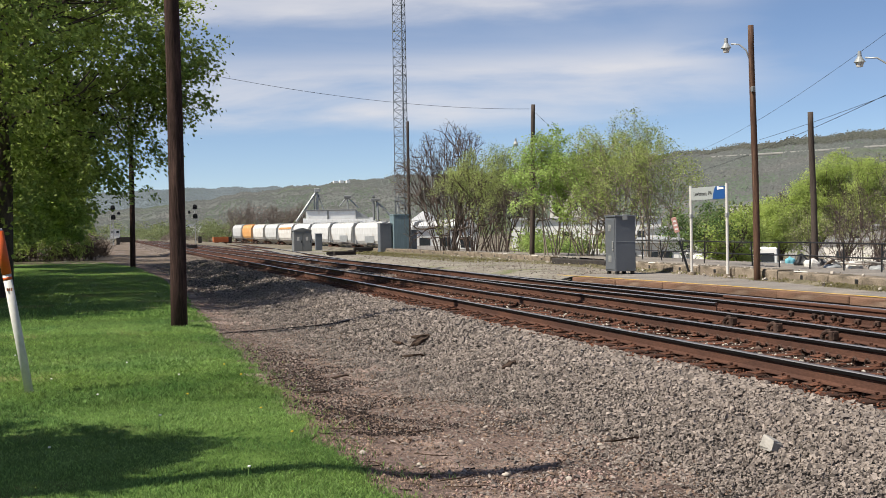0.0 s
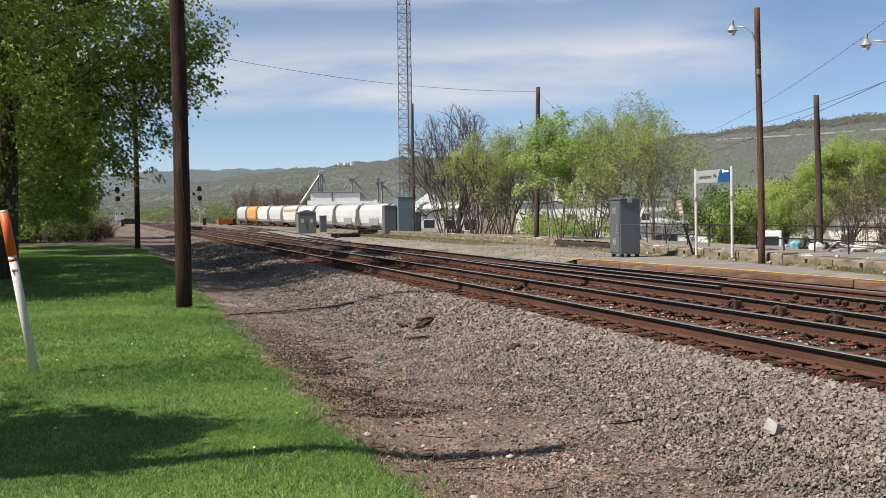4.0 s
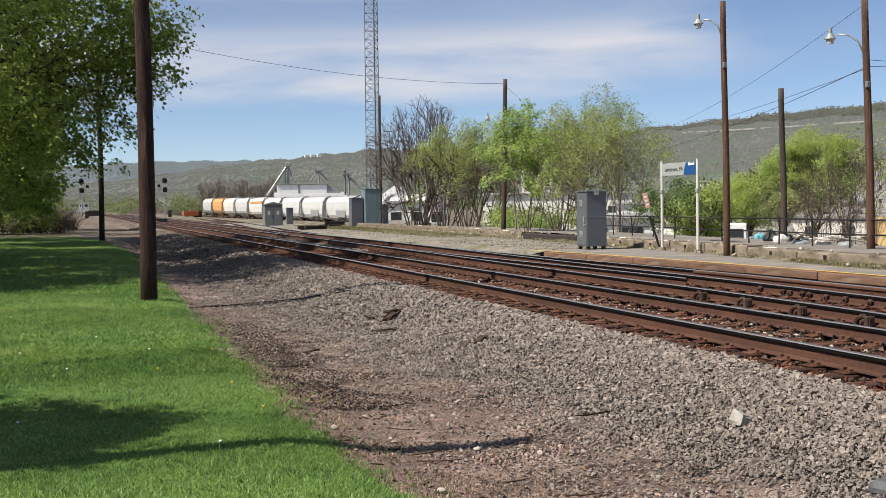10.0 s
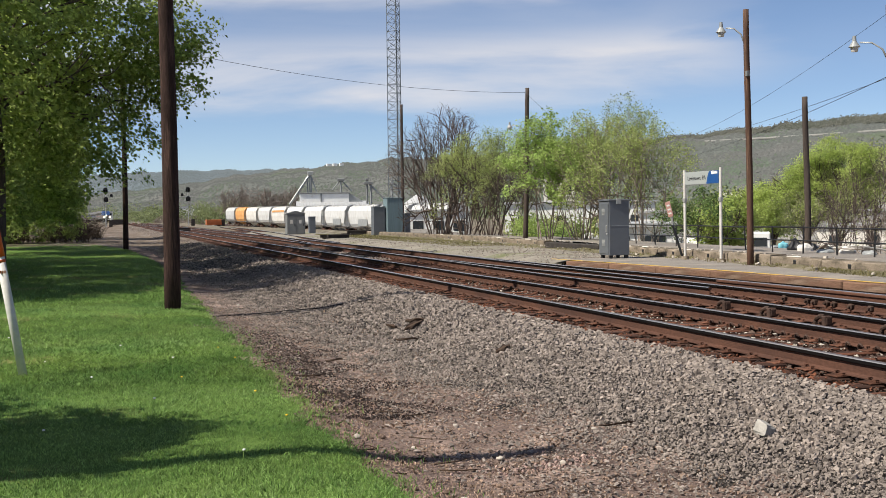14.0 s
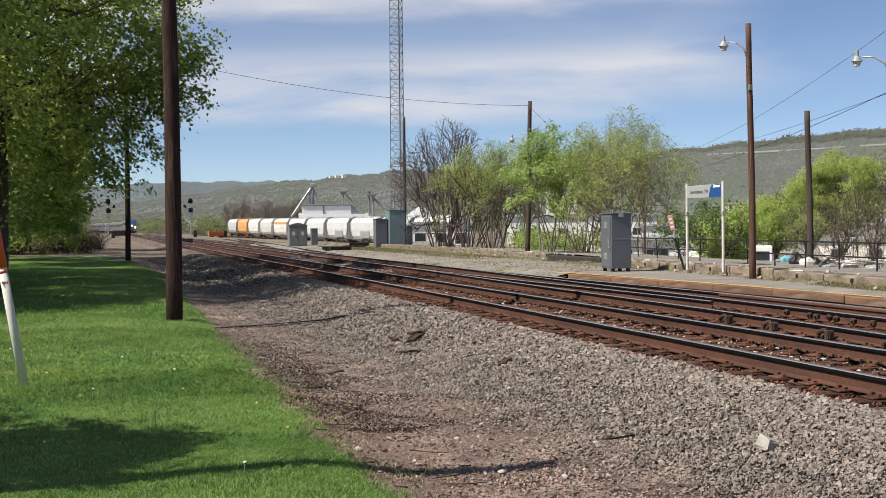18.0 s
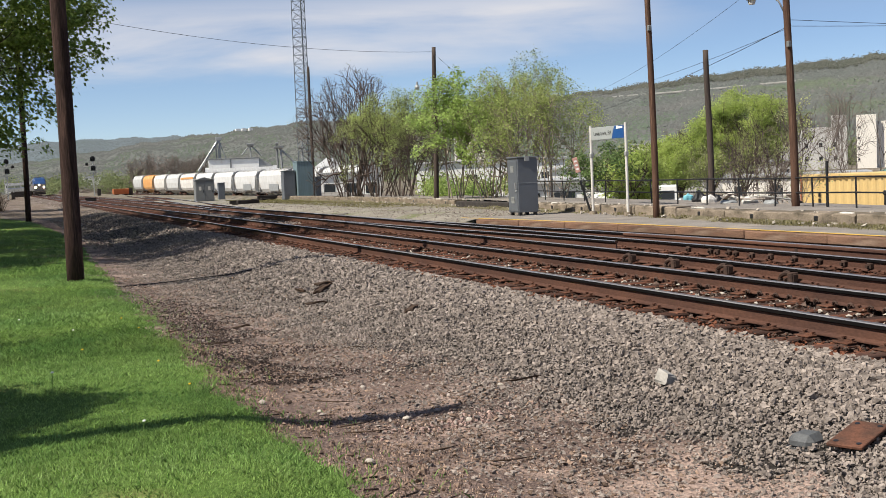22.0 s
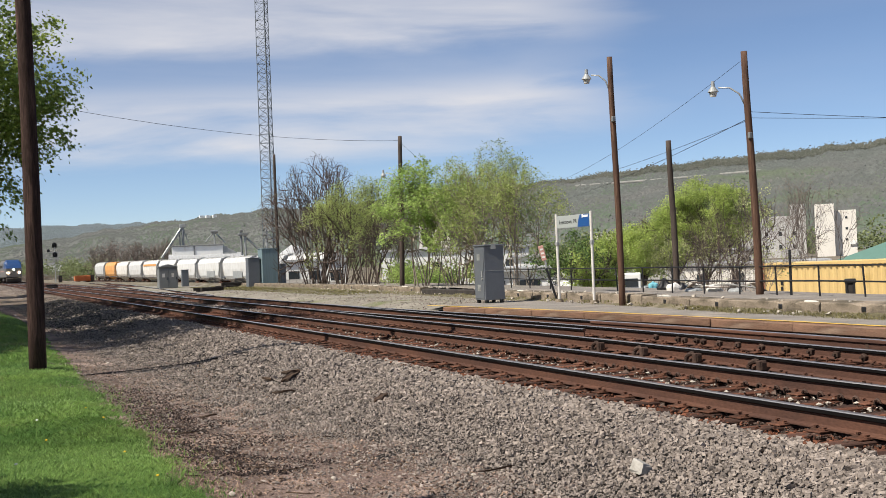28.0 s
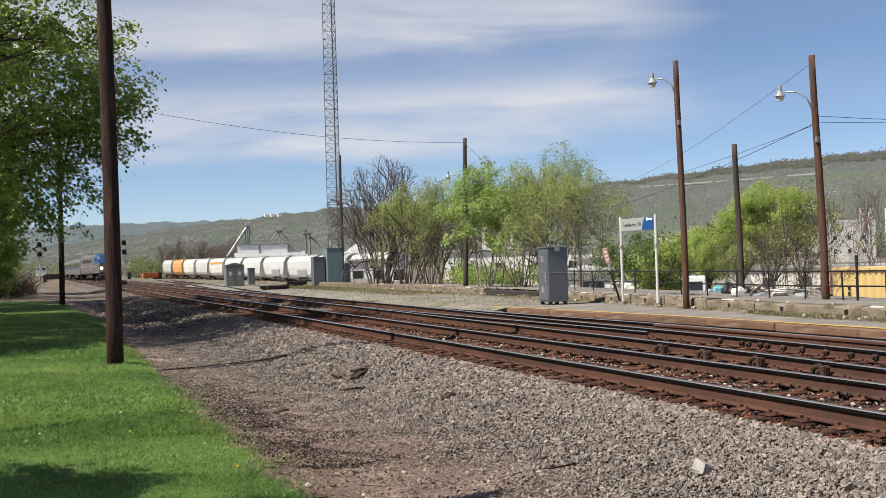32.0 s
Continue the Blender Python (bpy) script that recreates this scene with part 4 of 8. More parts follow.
def shrub(name, place, stems, height, width, seed, label, leaf_mat, leaves, leaf=0.13, bark="bark", category="shrub", kids=3, stem_r=0.045, leaf_from=0.0, level=3, lean=0.8, hang=0.5, thin=0.62, spread=0.55, dome=93):
    """Many stems from one foot, fanning out to the given height and half width, with thin leafage."""
    t = thing(name, place, label, category, "shrubs behind the ledge")
    r = np.random.default_rng(seed)
    woods = []
    for k in range(stems):
        w = Wood(seed * 50 + k, 4)
        a = r.uniform(0, 6.28)
        o = r.uniform(0, 1)
        s = r.uniform(0.3, 1.0) * lean
        w.grow((o * math.cos(a), o * math.sin(a), 0), (s * math.cos(a), s * math.sin(a), 1.0), r.uniform(0.75, 1.1) * 2.4, stem_r * r.uniform(0.6, 1.2), level, spread, 0.3, kids, thin)
        woods.append(w)
    tips = np.concatenate([np.array(w.tips) for w in woods])
    reach = np.percentile(np.hypot(tips[:, 0], tips[:, 1]), 96)
    k = np.array([width / reach, width / reach, height / np.percentile(tips[:, 2], dome)])

    def domed(p):
        """Rounds the top off: shoots that would outgrow the dome bend in under it."""
        p = np.asarray(p) * k
        top = height * (1.04 - 0.38 * np.minimum(np.hypot(p[..., 0], p[..., 1]) / width, 1.2) ** 2)
        u = np.maximum(p[..., 2], 0) / top
        return np.stack([p[..., 0], p[..., 1], np.where(p[..., 2] > 0, top * u / (1 + u ** 7) ** (1 / 7), p[..., 2])], -1)

    for w in woods:
        w.v = [domed(v) - np.array([0, 0, 0.15]) for v in w.v]
        part("stem", w.mesh("stem", M[bark]), None, t)
    tips = domed(tips)
    tips = tips[tips[:, 2] > leaf_from]
    if leaves:
        hubs = tips[r.integers(0, len(tips), max(20, leaves // 12))] + r.normal(0, 0.08, (max(20, leaves // 12), 3))
        pts, nrm = sprays(leaves, hubs, (0, 0, height * 0.5), seed + 1, hang * 0.5, 0.5)
        part("foliage", leaf_cloud("foliage", pts, leaf, M[leaf_mat], 0.05, seed, normals=nrm), None, t)
    return t


def polar(az_deg, d, z):
    return (d * math.sin(radians(az_deg)), d * math.cos(radians(az_deg)), z)


shrub("shrub", polar(16.55, 67, 0.2), 20, 8.0, 3.3, 21, "nearly bare multi-stemmed shrub with dark twigs", "leaf_bud", 500, 0.06, kids=4, stem_r=0.055, lean=1.15, spread=0.65)
shrub("shrub", polar(17.7, 63.5, 0.2), 16, 5.2, 2.5, 22, "multi-stemmed dark shrub in young olive leaf", "leaf_olive", 11000, 0.066, kids=3, stem_r=0.055, lean=0.9, leaf_from=1.2)
shrub("shrub", polar(18.9, 61, 0.2), 16, 6.2, 2.8, 23, "multi-stemmed shrub in thin green leaf", "leaf_olive", 22000, 0.068, kids=3, stem_r=0.05, leaf_from=2.0, lean=0.9)
shrub("shrub", polar(20.0, 58.5, 0.2), 12, 4.3, 2.0, 28, "low dark twiggy shrub in thin leaf", "leaf_olive", 3600, 0.06, kids=4, stem_r=0.05)
shrub("shrub", polar(21.9, 50.5, 0.2), 9, 6.0, 2.4, 24, "slender shrub in fresh green leaf", "leaf_spring", 9500, 0.115, "bark_pale", kids=3, leaf_from=1.4, lean=0.9)
shrub("shrub", polar(23.5, 49, 0.2), 15, 5.2, 2.4, 25, "multi-stemmed shrub with fresh leaf and bare tips", "leaf_spring", 12000, 0.085, "bark_pale", kids=3, leaf_from=2.2)
shrub("shrub", polar(25.0, 48, 0.2), 15, 6.3, 2.6, 26, "multi-stemmed shrub with olive buds", "leaf_olive", 15500, 0.07, "bark_pale", kids=3, leaf_from=2.3, lean=0.9)
shrub("shrub", polar(26.4, 46, 0.0), 14, 5.3, 2.8, 27, "spreading shrub in thin leaf", "leaf_olive", 11500, 0.07, "bark_pale", kids=3, leaf_from=0.9, lean=1.0)


def lime_tree(place, height, radii, cz, leaves, seed, label, mat="leaf_lime", leaf=0.2):
    t = thing("tree", place, label, "tree", "trees beyond the fence")
    w = Wood(seed, 5)
    for k in range(7):
        a = k * 0.9
        w.grow((0, 0, -0.2), (0.3 * math.cos(a), 0.3 * math.sin(a), 1), height * 0.36, 0.075, 3, 0.45, 0.3, 3)
    w.limb(np.array([(0, 0, -2.0), (0.05, 0, -1.0), (0, 0, 0.2)]), [0.2, 0.16, 0.14], 8)
    part("trunk", w.mesh("trunk", M["bark"]), None, t)
    if leaves:
        hubs = crown_points(leaves // 26, (0, 0, cz), radii, seed, 46, 0.3, 0.35)
        pts, nrm = sprays(int(leaves * 1.3), hubs, (0, 0, cz), seed, 0.55, 0.3)
        part("crown", leaf_cloud("crown", pts, leaf, M[mat], 0.05, seed, normals=nrm), None, t)


lime_tree(polar(32.7, 90, -0.8), 6.2, (2.6, 2.6, 1.8), 2.8, 30000, 31, "bright lime-green spring tree", leaf=0.115)
lime_tree(polar(34.2, 90, -0.8), 7.6, (2.8, 2.8, 2.5), 3.6, 35000, 32, "bright lime-green spring tree", leaf=0.115)
lime_tree(polar(35.7, 90, -0.8), 8.6, (2.9, 2.9, 2.7), 4.9, 33000, 33, "tall lime-green spring tree", leaf=0.115)
lime_tree(polar(37.1, 90, -0.8), 8.2, (2.2, 2.2, 2.5), 4.8, 3000, 38, "thin lime-green spring tree with dark boughs", leaf=0.15)
shrub("bare_tree", polar(37.4, 57, -1.8), 9, 6.8, 2.4, 34, "bare dark shrub tree at the car park", "leaf_bud", 900, 0.1, kids=3, stem_r=0.035)
shrub("bare_tree", (45.0, 55.0, -2.2), 7, 8.6, 3.2, 35, "bare spreading tree without leaves", "leaf_bud", 0, 0.1, "bark_far", kids=4, category="tree", stem_r=0.03)
shrub("bare_tree", (48.5, 56.0, -2.2), 6, 8.6, 3.2, 36, "bare spreading tree without leaves", "leaf_bud", 0, 0.1, "bark_far", kids=4, category="tree", stem_r=0.03)
shrub("shrub", (20.6, 37.5, -0.1), 7, 2.6, 1.5, 41, "low dark bushy shrub behind the railing", "leaf_far_green", 2600, 0.09, kids=3, stem_r=0.03)
shrub("shrub", (22.8, 31.0, -0.4), 6, 2.9, 1.5, 43, "bare twiggy grey shrub behind the railing", "leaf_bud", 200, 0.06, kids=3, stem_r=0.03)
shrub("shrub", (21.0, 27.0, -0.1), 6, 2.0, 1.3, 44, "bare twiggy grey shrub behind the railing", "leaf_bud", 300, 0.06, "bark_pale", kids=4, stem_r=0.03)
shrub("shrub", (26.6, 36.5, -0.9), 8, 4.4, 1.7, 46, "dark bare twiggy bush beside the container", "leaf_bud", 200, 0.06, kids=4, stem_r=0.035)
shrub("shrub", polar(33.9, 56, -1.4), 6, 4.3, 1.9, 47, "dark bare twiggy bush under the spring trees", "leaf_bud", 900, 0.07, "bark_far", kids=3, stem_r=0.03)
shrub("shrub", polar(35.0, 55, -1.4), 6, 4.1, 1.9, 48, "dark bare twiggy bush under the spring trees", "leaf_bud", 900, 0.07, "bark_far", kids=3, stem_r=0.03)
shrub("shrub", polar(36.1, 54, -1.4), 6, 4.5, 1.9, 49, "dark bare twiggy bush under the spring trees", "leaf_bud", 600, 0.07, "bark_far", kids=3, stem_r=0.03)
lime_tree((33.8, 57.8, -1.3), 4.5, (2.0, 2.0, 1.5), 2.4, 5000, 37, "small yellow-green tree beyond the fence", leaf=0.17)

# ---- poles ----


def wooden_pole(place, top, r0, r1, mat, label, name="utility_pole", lamp=False, arm=(-1.0, -0.35, 0), lamp_drop=0.85):
    t = thing(name, place, label, "pole", "timber poles along the railway")
    d = np.array(top) - np.array(place)
    ts = np.linspace(0, 1, 14)
    pts = d[None] * ts[:, None]
    pts[0] -= d / np.linalg.norm(d) * 0.4
    pts[:, 0] += 0.02 * np.sin(ts * 5)
    v, f = tube_arrays(pts, np.linspace(r0, r1, 14), 12)
    part("shaft", mesh_of("shaft", v, f, M[mat], smooth=True), None, t)
    if lamp:
        base = d * (1 - (lamp_drop + 0.55) / d[2])
        a = np.array(arm, float)
        p = np.array([base, base + a * 0.25 + np.array([0, 0, 0.42]), base + a * 0.55 + np.array([0, 0, 0.58]), base + a * 0.9 + np.array([0, 0, 0.60])])
        part("lamp_arm", tube("lamp_arm", p, [0.025, 0.022, 0.02, 0.02], M["galv"]), None, t)
        bm = bmesh.new()
        e = p[-1] + a * 0.12 / np.linalg.norm(a)
        add_rod(bm, e + np.array([0, 0, 0.02]), e + np.array([0, 0, 0.16]), 0.05, 0.04, 12)
        add_rod(bm, e + np.array([0, 0, -0.10]), e + np.array([0, 0, 0.03]), 0.135, 0.05, 16)
        head = part("lamp_head", bm, M["cabinet_light"], t, "grey dome-shaped lamp head")
        bm = bmesh.new()
        add_rod(bm, e + np.array([0, 0, -0.21]), e + np.array([0, 0, -0.10]), 0.07, 0.10, 14)
        part("lamp_glass", bm, M["white_dirty"], head, "frosted glass bowl")
        bm = bmesh.new()
        q = base + np.array([-0.05, -0.1, -0.6])
        add_box(bm, q - np.array([0.045, 0.045, 0.07]), q + np.array([0.045, 0.045, 0.07]), 0.01)
        part("control_box", bm, M["cabinet_mid"], t)
    return t


wooden_pole((1.25, 21.98, -0.12), (1.20, 21.98, 11.0), 0.155, 0.12, "pole_dark", "dark creosoted utility pole on the lawn's edge")
wooden_pole((1.30, 65.5, -0.1), (1.33, 65.5, 10.5), 0.15, 0.12, "pole_dark", "dark creosoted utility pole farther along the lawn")
wooden_pole((-5.9, 7.42, -0.1), (-5.9, 7.42, 11.3), 0.15, 0.12, "pole_dark", "dark creosoted utility pole on the lawn")
wooden_pole((16.05, 26.1, 0.19), (15.98, 26.1, 6.75), 0.088, 0.072, "pole_brown", "brown timber lamp pole on the platform", "lamp_pole", True, (-0.5, 0.30, 0), 0.50)
wooden_pole((17.66, 22.48, 0.44), (17.54, 22.53, 6.3), 0.098, 0.076, "pole_brown", "brown timber lamp pole behind the ledge", "lamp_pole", True, (-0.63, 0.42, 0), 0.88)
wooden_pole((18.96, 27.85, 0.40), (18.93, 27.9, 4.75), 0.092, 0.076, "pole_grey", "short grey timber pole behind the fence")
wooden_pole((18.6, 49.2, 0.42), (18.8, 49.2, 7.3), 0.12, 0.09, "pole_grey", "grey timber lamp pole among the shrubs", "lamp_pole", True, (-0.75, 0.1, 0), 1.75)
wooden_pole((21.62, 83.0, 0.2), (21.68, 83.0, 9.8), 0.12, 0.1, "pole_grey", "tall grey timber pole beside the mast")


def wire(a, b, sag, r=0.012, n=24):
    ts = np.linspace(0, 1, n)
    p = np.array(a)[None] * (1 - ts)[:, None] + np.array(b)[None] * ts[:, None]
    p[:, 2] -= sag * 4 * ts * (1 - ts)
    ob = part("overhead_wire", tube("overhead_wire", p, r, M["black"], 4), None, None)
    tagged(ob, "thin black overhead wire between poles", "wire", "overhead wires")


wire((1.55, 40.0, 7.45), (18.75, 49.2, 7.1), 0.42, 0.007)
wire((17.55, 22.52, 6.15), polar(27.5, 70, 5.6), 0.5, 0.006)
wire((17.55, 22.52, 4.68), polar(25.5, 70, 4.2), 0.5, 0.008)
wire((17.55, 22.52, 4.64), polar(27.0, 70, 5.5), 0.3, 0.006)
wire((17.55, 22.52, 4.85), (30.0, 19.0, 4.3), 0.1, 0.006)
wire((17.55, 22.52, 4.7), (30.0, 18.0, 4.6), 0.12, 0.006)
wire((18.8, 49.2, 7.0), polar(24.0, 75, 6.0), 0.2, 0.008)

# ---- orange and white marker post on the lawn ----
stake = thing("marker_post", (-0.86, 13.3, -0.08), "white tubular marker post with an orange top, leaning on the lawn", "marker post")


def stake_piece(name, z0, z1, r, mat, parent, label=""):
    a, b = np.array([0, 0, 0.0]), np.array([-0.28, -0.02, 1.80])
    v, f = tube_arrays([a + (b - a) * z0, a + (b - a) * (z0 * 0.5 + z1 * 0.5), a + (b - a) * z1], r, 14)
    return part(name, mesh_of(name, v, f, mat, smooth=True), None, parent, label)


shaft = stake_piece("post", 0.0, 0.725, 0.047, M["white_dirty"], stake)
stake_piece("orange_sleeve", 0.725, 0.985, 0.052, M["orange"], stake, "orange plastic sleeve")
stake_piece("cap", 0.985, 1.0, 0.04, M["white"], stake)
stake_piece("orange_band", 0.69, 0.708, 0.0485, M["orange"], stake)
bm = bmesh.new()
for k in range(3):
    add_box(bm, (-0.205 + 0.022 * k, -0.064, 1.125), (-0.19 + 0.022 * k, -0.056, 1.155))
part("printed_mark", bm, M["rust_orange"], stake)

# ---- fence ----


def fence_x(y):
    return np.interp(y, [-10, 27, 45], [17.62, 17.62, 19.2])


fence = thing("railing", (0, 0, 0), "black tubular steel railing behind the ledge", "railing")
post_y = [10.4, 11.8, 13.2, 14.6, 16.05, 17.5, 18.95, 20.35, 21.8, 23.2, 24.65, 26.1, 27.6, 29.2, 30.8, 32.5, 34.2, 36.0, 37.8, 39.6]
bmp = rod((0, 0, 0), (0, 0, 0.73), 0.021, sides=8)
POST = bpy.data.meshes.new("post")
bmp.to_mesh(POST)
bmp.free()
POST.materials.append(M["black"])
for y in post_y:
    part("post", POST, None, fence).matrix_local = pose(float(fence_x(y)), y, 0.42, rng.normal(0, 1.5), rng.normal(0, 1.5))
for z in (0.78, 1.13):
    part("rail", tube("rail", [(float(fence_x(y)), y, z + 0.01 * math.sin(y)) for y in post_y], 0.019, M["black"], 8), None, fence)
tall = part("tall_post", rod((17.66, 21.35, 0.42), (17.66, 21.35, 1.5), 0.032, sides=10), M["black"], None)
tagged(tall, "taller black steel post at the railing", "post")

# ---- station sign ----
sign = thing("station_sign", (16.3, 29.0, 0.19), "grey and blue station name sign on two white posts", "station sign")
for y in (-1.02, 1.0):
    p = part("post", rod((0, y, 0), (0, y, 2.60), 0.040, sides=12), M["white_dirty"], sign)
    part("footing", rod((0, y, -0.05), (0, y, 0.10), 0.13, 0.11, 12), M["concrete"], p)
    part("clamp", box((-0.055, y - 0.05, 1.66), (0.055, y + 0.05, 1.80), 0.02), M["galv"], p)
M["sign_grey"] = surface("light_grey_sign_face", (0.33, 0.35, 0.345), (0.30, 0.32, 0.315), 0.5, 0, 2, 30, 0.0, 0.002, 0.05)
M["sign_blue"] = surface("blue_sign_face", (0.012, 0.075, 0.25), (0.012, 0.065, 0.22), 0.45, 0, 2, 30, 0.0, 0.002, 0.05)
board = part("board", box((-0.02, -0.97, 2.17), (0.02, 0.96, 2.53), 0.006), M["sign_grey"], sign)
bm = bmesh.new()
ring = [(-0.024, -0.96, 2.175), (-0.024, -0.30, 2.175), (-0.024, -0.32, 2.28), (-0.024, -0.37, 2.40), (-0.024, -0.45, 2.525), (-0.024, -0.96, 2.525)]
vs = [bm.verts.new(q) for q in ring] + [bm.verts.new((-0.030, q[1], q[2])) for q in ring]
bm.faces.new(vs[:6])
bm.faces.new(vs[6:][::-1])
for k in range(6):
    bm.faces.new((vs[k], vs[(k + 1) % 6], vs[6 + (k + 1) % 6], vs[6 + k]))
part("blue_field", bm, M["sign_blue"], board, "blue panel")
bm = bmesh.new()
add_box(bm, (-0.034, -0.90, 2.44), (-0.030, -0.64, 2.50), 0)
add_box(bm, (-0.034, -0.64, 2.43), (-0.030, -0.56, 2.52), 0)
part("logo_shape", bm, M["white"], board)


def words(text, size, place, turn, mat, parent, name="lettering"):
    c = bpy.data.curves.new(name, "FONT")
    c.body, c.size, c.extrude, c.align_x, c.align_y = text, size, 0.002, "CENTER", "CENTER"
    c.materials.append(mat)
    tmp = bpy.data.objects.new(name, c)
    scene.collection.objects.link(tmp)
    me = bpy.data.meshes.new_from_object(tmp.evaluated_get(bpy.context.evaluated_depsgraph_get()))
    bpy.data.objects.remove(tmp)
    ob = part(name, me, None, parent)
    ob.matrix_local = pose(*place, *turn)
    return ob


words("Lewistown,", 0.168, (-0.0235, 0.40, 2.345), (90, 0, -90), M["black"], board)
words("PA", 0.168, (-0.0235, -0.153, 2.345), (90, 0, -90), M["black"], board)

# small leaning warning sign on a black post by the railing
lean = thing("small_sign", (16.55, 30.6, 0.2), "small faded red and white sign on a leaning black post", "sign")
part("post", rod((0, 0, 0), (-0.28, 0.1, 1.0), 0.035, sides=8), M["black"], lean)
part("upper_post", rod((-0.28, 0.1, 1.0), (-0.3, 0.12, 1.30), 0.03, sides=8), M["galv"], lean)
M["faded_red"] = surface("faded_red_paint", (0.55, 0.30, 0.26), (0.48, 0.25, 0.21), 0.6, 0, 3, 30, 0, 0.002, 0.2)
pl = part("plate", box((-0.012, -0.075, 0), (0.012, 0.075, 0.46), 0.004), M["faded_red"], lean)
pl.matrix_local = pose(-0.33, 0.1, 1.24, -12, -8, 52)
for k in range(3):
    part("white_mark", box((-0.016, -0.045, 0.08 + 0.12 * k), (-0.0125, 0.045, 0.13 + 0.12 * k)), M["white"], pl)

# ---- grey equipment cabinet on the platform ----


def cabinet(place, w, d, h, mat, label, turn=0.0, legs=True, detail=True, name="equipment_cabinet"):
    t = thing(name, place, label, "cabinet", "railway equipment cabinets", turn=turn)
    z0 = 0.10 if legs else 0.0
    body = part("body", box((-w / 2, -d / 2, z0), (w / 2, d / 2, h - 0.05), 0.012), M[mat], t)
    part("roof", box((-w / 2 - 0.03, -d / 2 - 0.03, h - 0.05), (w / 2 + 0.03, d / 2 + 0.03, h), 0.012), M[mat], t)
    if legs:
        for sx in (-1, 1):
            for sy in (-1, 1):
                part("foot", box((sx * (w / 2 - 0.08) - 0.05, sy * (d / 2 - 0.08) - 0.05, 0), (sx * (w / 2 - 0.08) + 0.05, sy * (d / 2 - 0.08) + 0.05, z0), 0.005), M["black"], t)
    if detail:
        door = part("door", box((-w / 2 - 0.02, -d / 2 + 0.04, z0 + 0.05), (-w / 2 - 0.001, d / 2 - 0.04, h - 0.12), 0.006), M[mat], t)
        for z in (z0 + 0.28, h - 0.48):
            vent = part("vent", box((-w / 2 - 0.026, -0.11, z), (-w / 2 - 0.02, 0.11, z + 0.2)), M["cabinet_light"], door)
            for k in range(5):
                part("slat", box((-w / 2 - 0.034, -0.10, z + 0.02 + 0.036 * k), (-w / 2 - 0.026, 0.10, z + 0.036 + 0.036 * k)), M["galv"], vent)
        part("handle", box((-w / 2 - 0.06, -d / 2 + 0.10, h * 0.45), (-w / 2 - 0.02, -d / 2 + 0.14, h * 0.56), 0.008), M["galv"], door)
        part("latch", rod((-w / 2 - 0.05, -d / 2 + 0.12, h * 0.42), (-w / 2 - 0.02, -d / 2 + 0.12, h * 0.42), 0.03, sides=10), M["galv"], door)
        part("lifting_lug", box((-0.1, -d / 2 - 0.034, h - 0.14), (0.06, -d / 2 - 0.001, h + 0.02), 0.005), M["galv"], t)
        part("seam", box((-w / 2 + 0.01, -d / 2 - 0.006, h * 0.55), (w / 2 - 0.01, -d / 2 - 0.001, h * 0.55 + 0.015)), M["cabinet_light"], t)
    return t


cabinet((15.05, 32.15, 0.19), 0.66, 0.74, 1.80, "cabinet", "tall grey steel equipment cabinet on the platform")
cabinet((15.1, 92.5, 0.05), 1.45, 1.0, 1.75, "cabinet_mid", "grey steel relay cabinet beside the tracks", detail=False, legs=False)
cabinet((17.4, 97.7, 0.05), 0.55, 0.5, 1.5, "cabinet", "narrow grey steel cabinet beside the tracks", detail=False, legs=False)
cabinet((18.55, 78.0, 0.2), 0.8, 0.8, 2.0, "cabinet", "dark grey steel cabinet at the mast's foot", detail=False, legs=False)
cabinet((19.6, 77.9, 0.2), 1.1, 1.2, 2.6, "cabinet_blue", "blue-grey steel equipment hut at the mast's foot", detail=False, legs=False)
cabinet((20.75, 78.4, 0.2), 0.35, 0.5, 1.5, "cabinet", "narrow dark cabinet beside the equipment hut", detail=False, legs=False)

relay = [o for o in scene.objects if o.get("label", "") == "grey steel relay cabinet beside the tracks"]
for t in relay:
    me = mesh_of("gable_roof", [(-0.8, -0.56, 1.75), (0.8, -0.56, 1.75), (0.8, 0.56, 1.75), (-0.8, 0.56, 1.75), (0.0, -0.56, 1.98), (0.0, 0.56, 1.98)],
                 [(0, 1, 4), (3, 5, 2), (0, 4, 5, 3), (1, 2, 5, 4), (0, 3, 2, 1)], M["cabinet_mid"])
    part("gable_roof", me, None, t)
    for x in (-0.36, 0.36):
        d = part("door", box((x - 0.32, -0.53, 0.12), (x + 0.32, -0.502, 1.6), 0.006), M["cabinet_mid"], t)
        part("notice", box((x - 0.12, -0.536, 0.95), (x + 0.08, -0.53, 1.25)), M["white_dirty"], d)
        part("latch", box((x + 0.22, -0.56, 0.75), (x + 0.27, -0.53, 0.95)), M["black"], d)

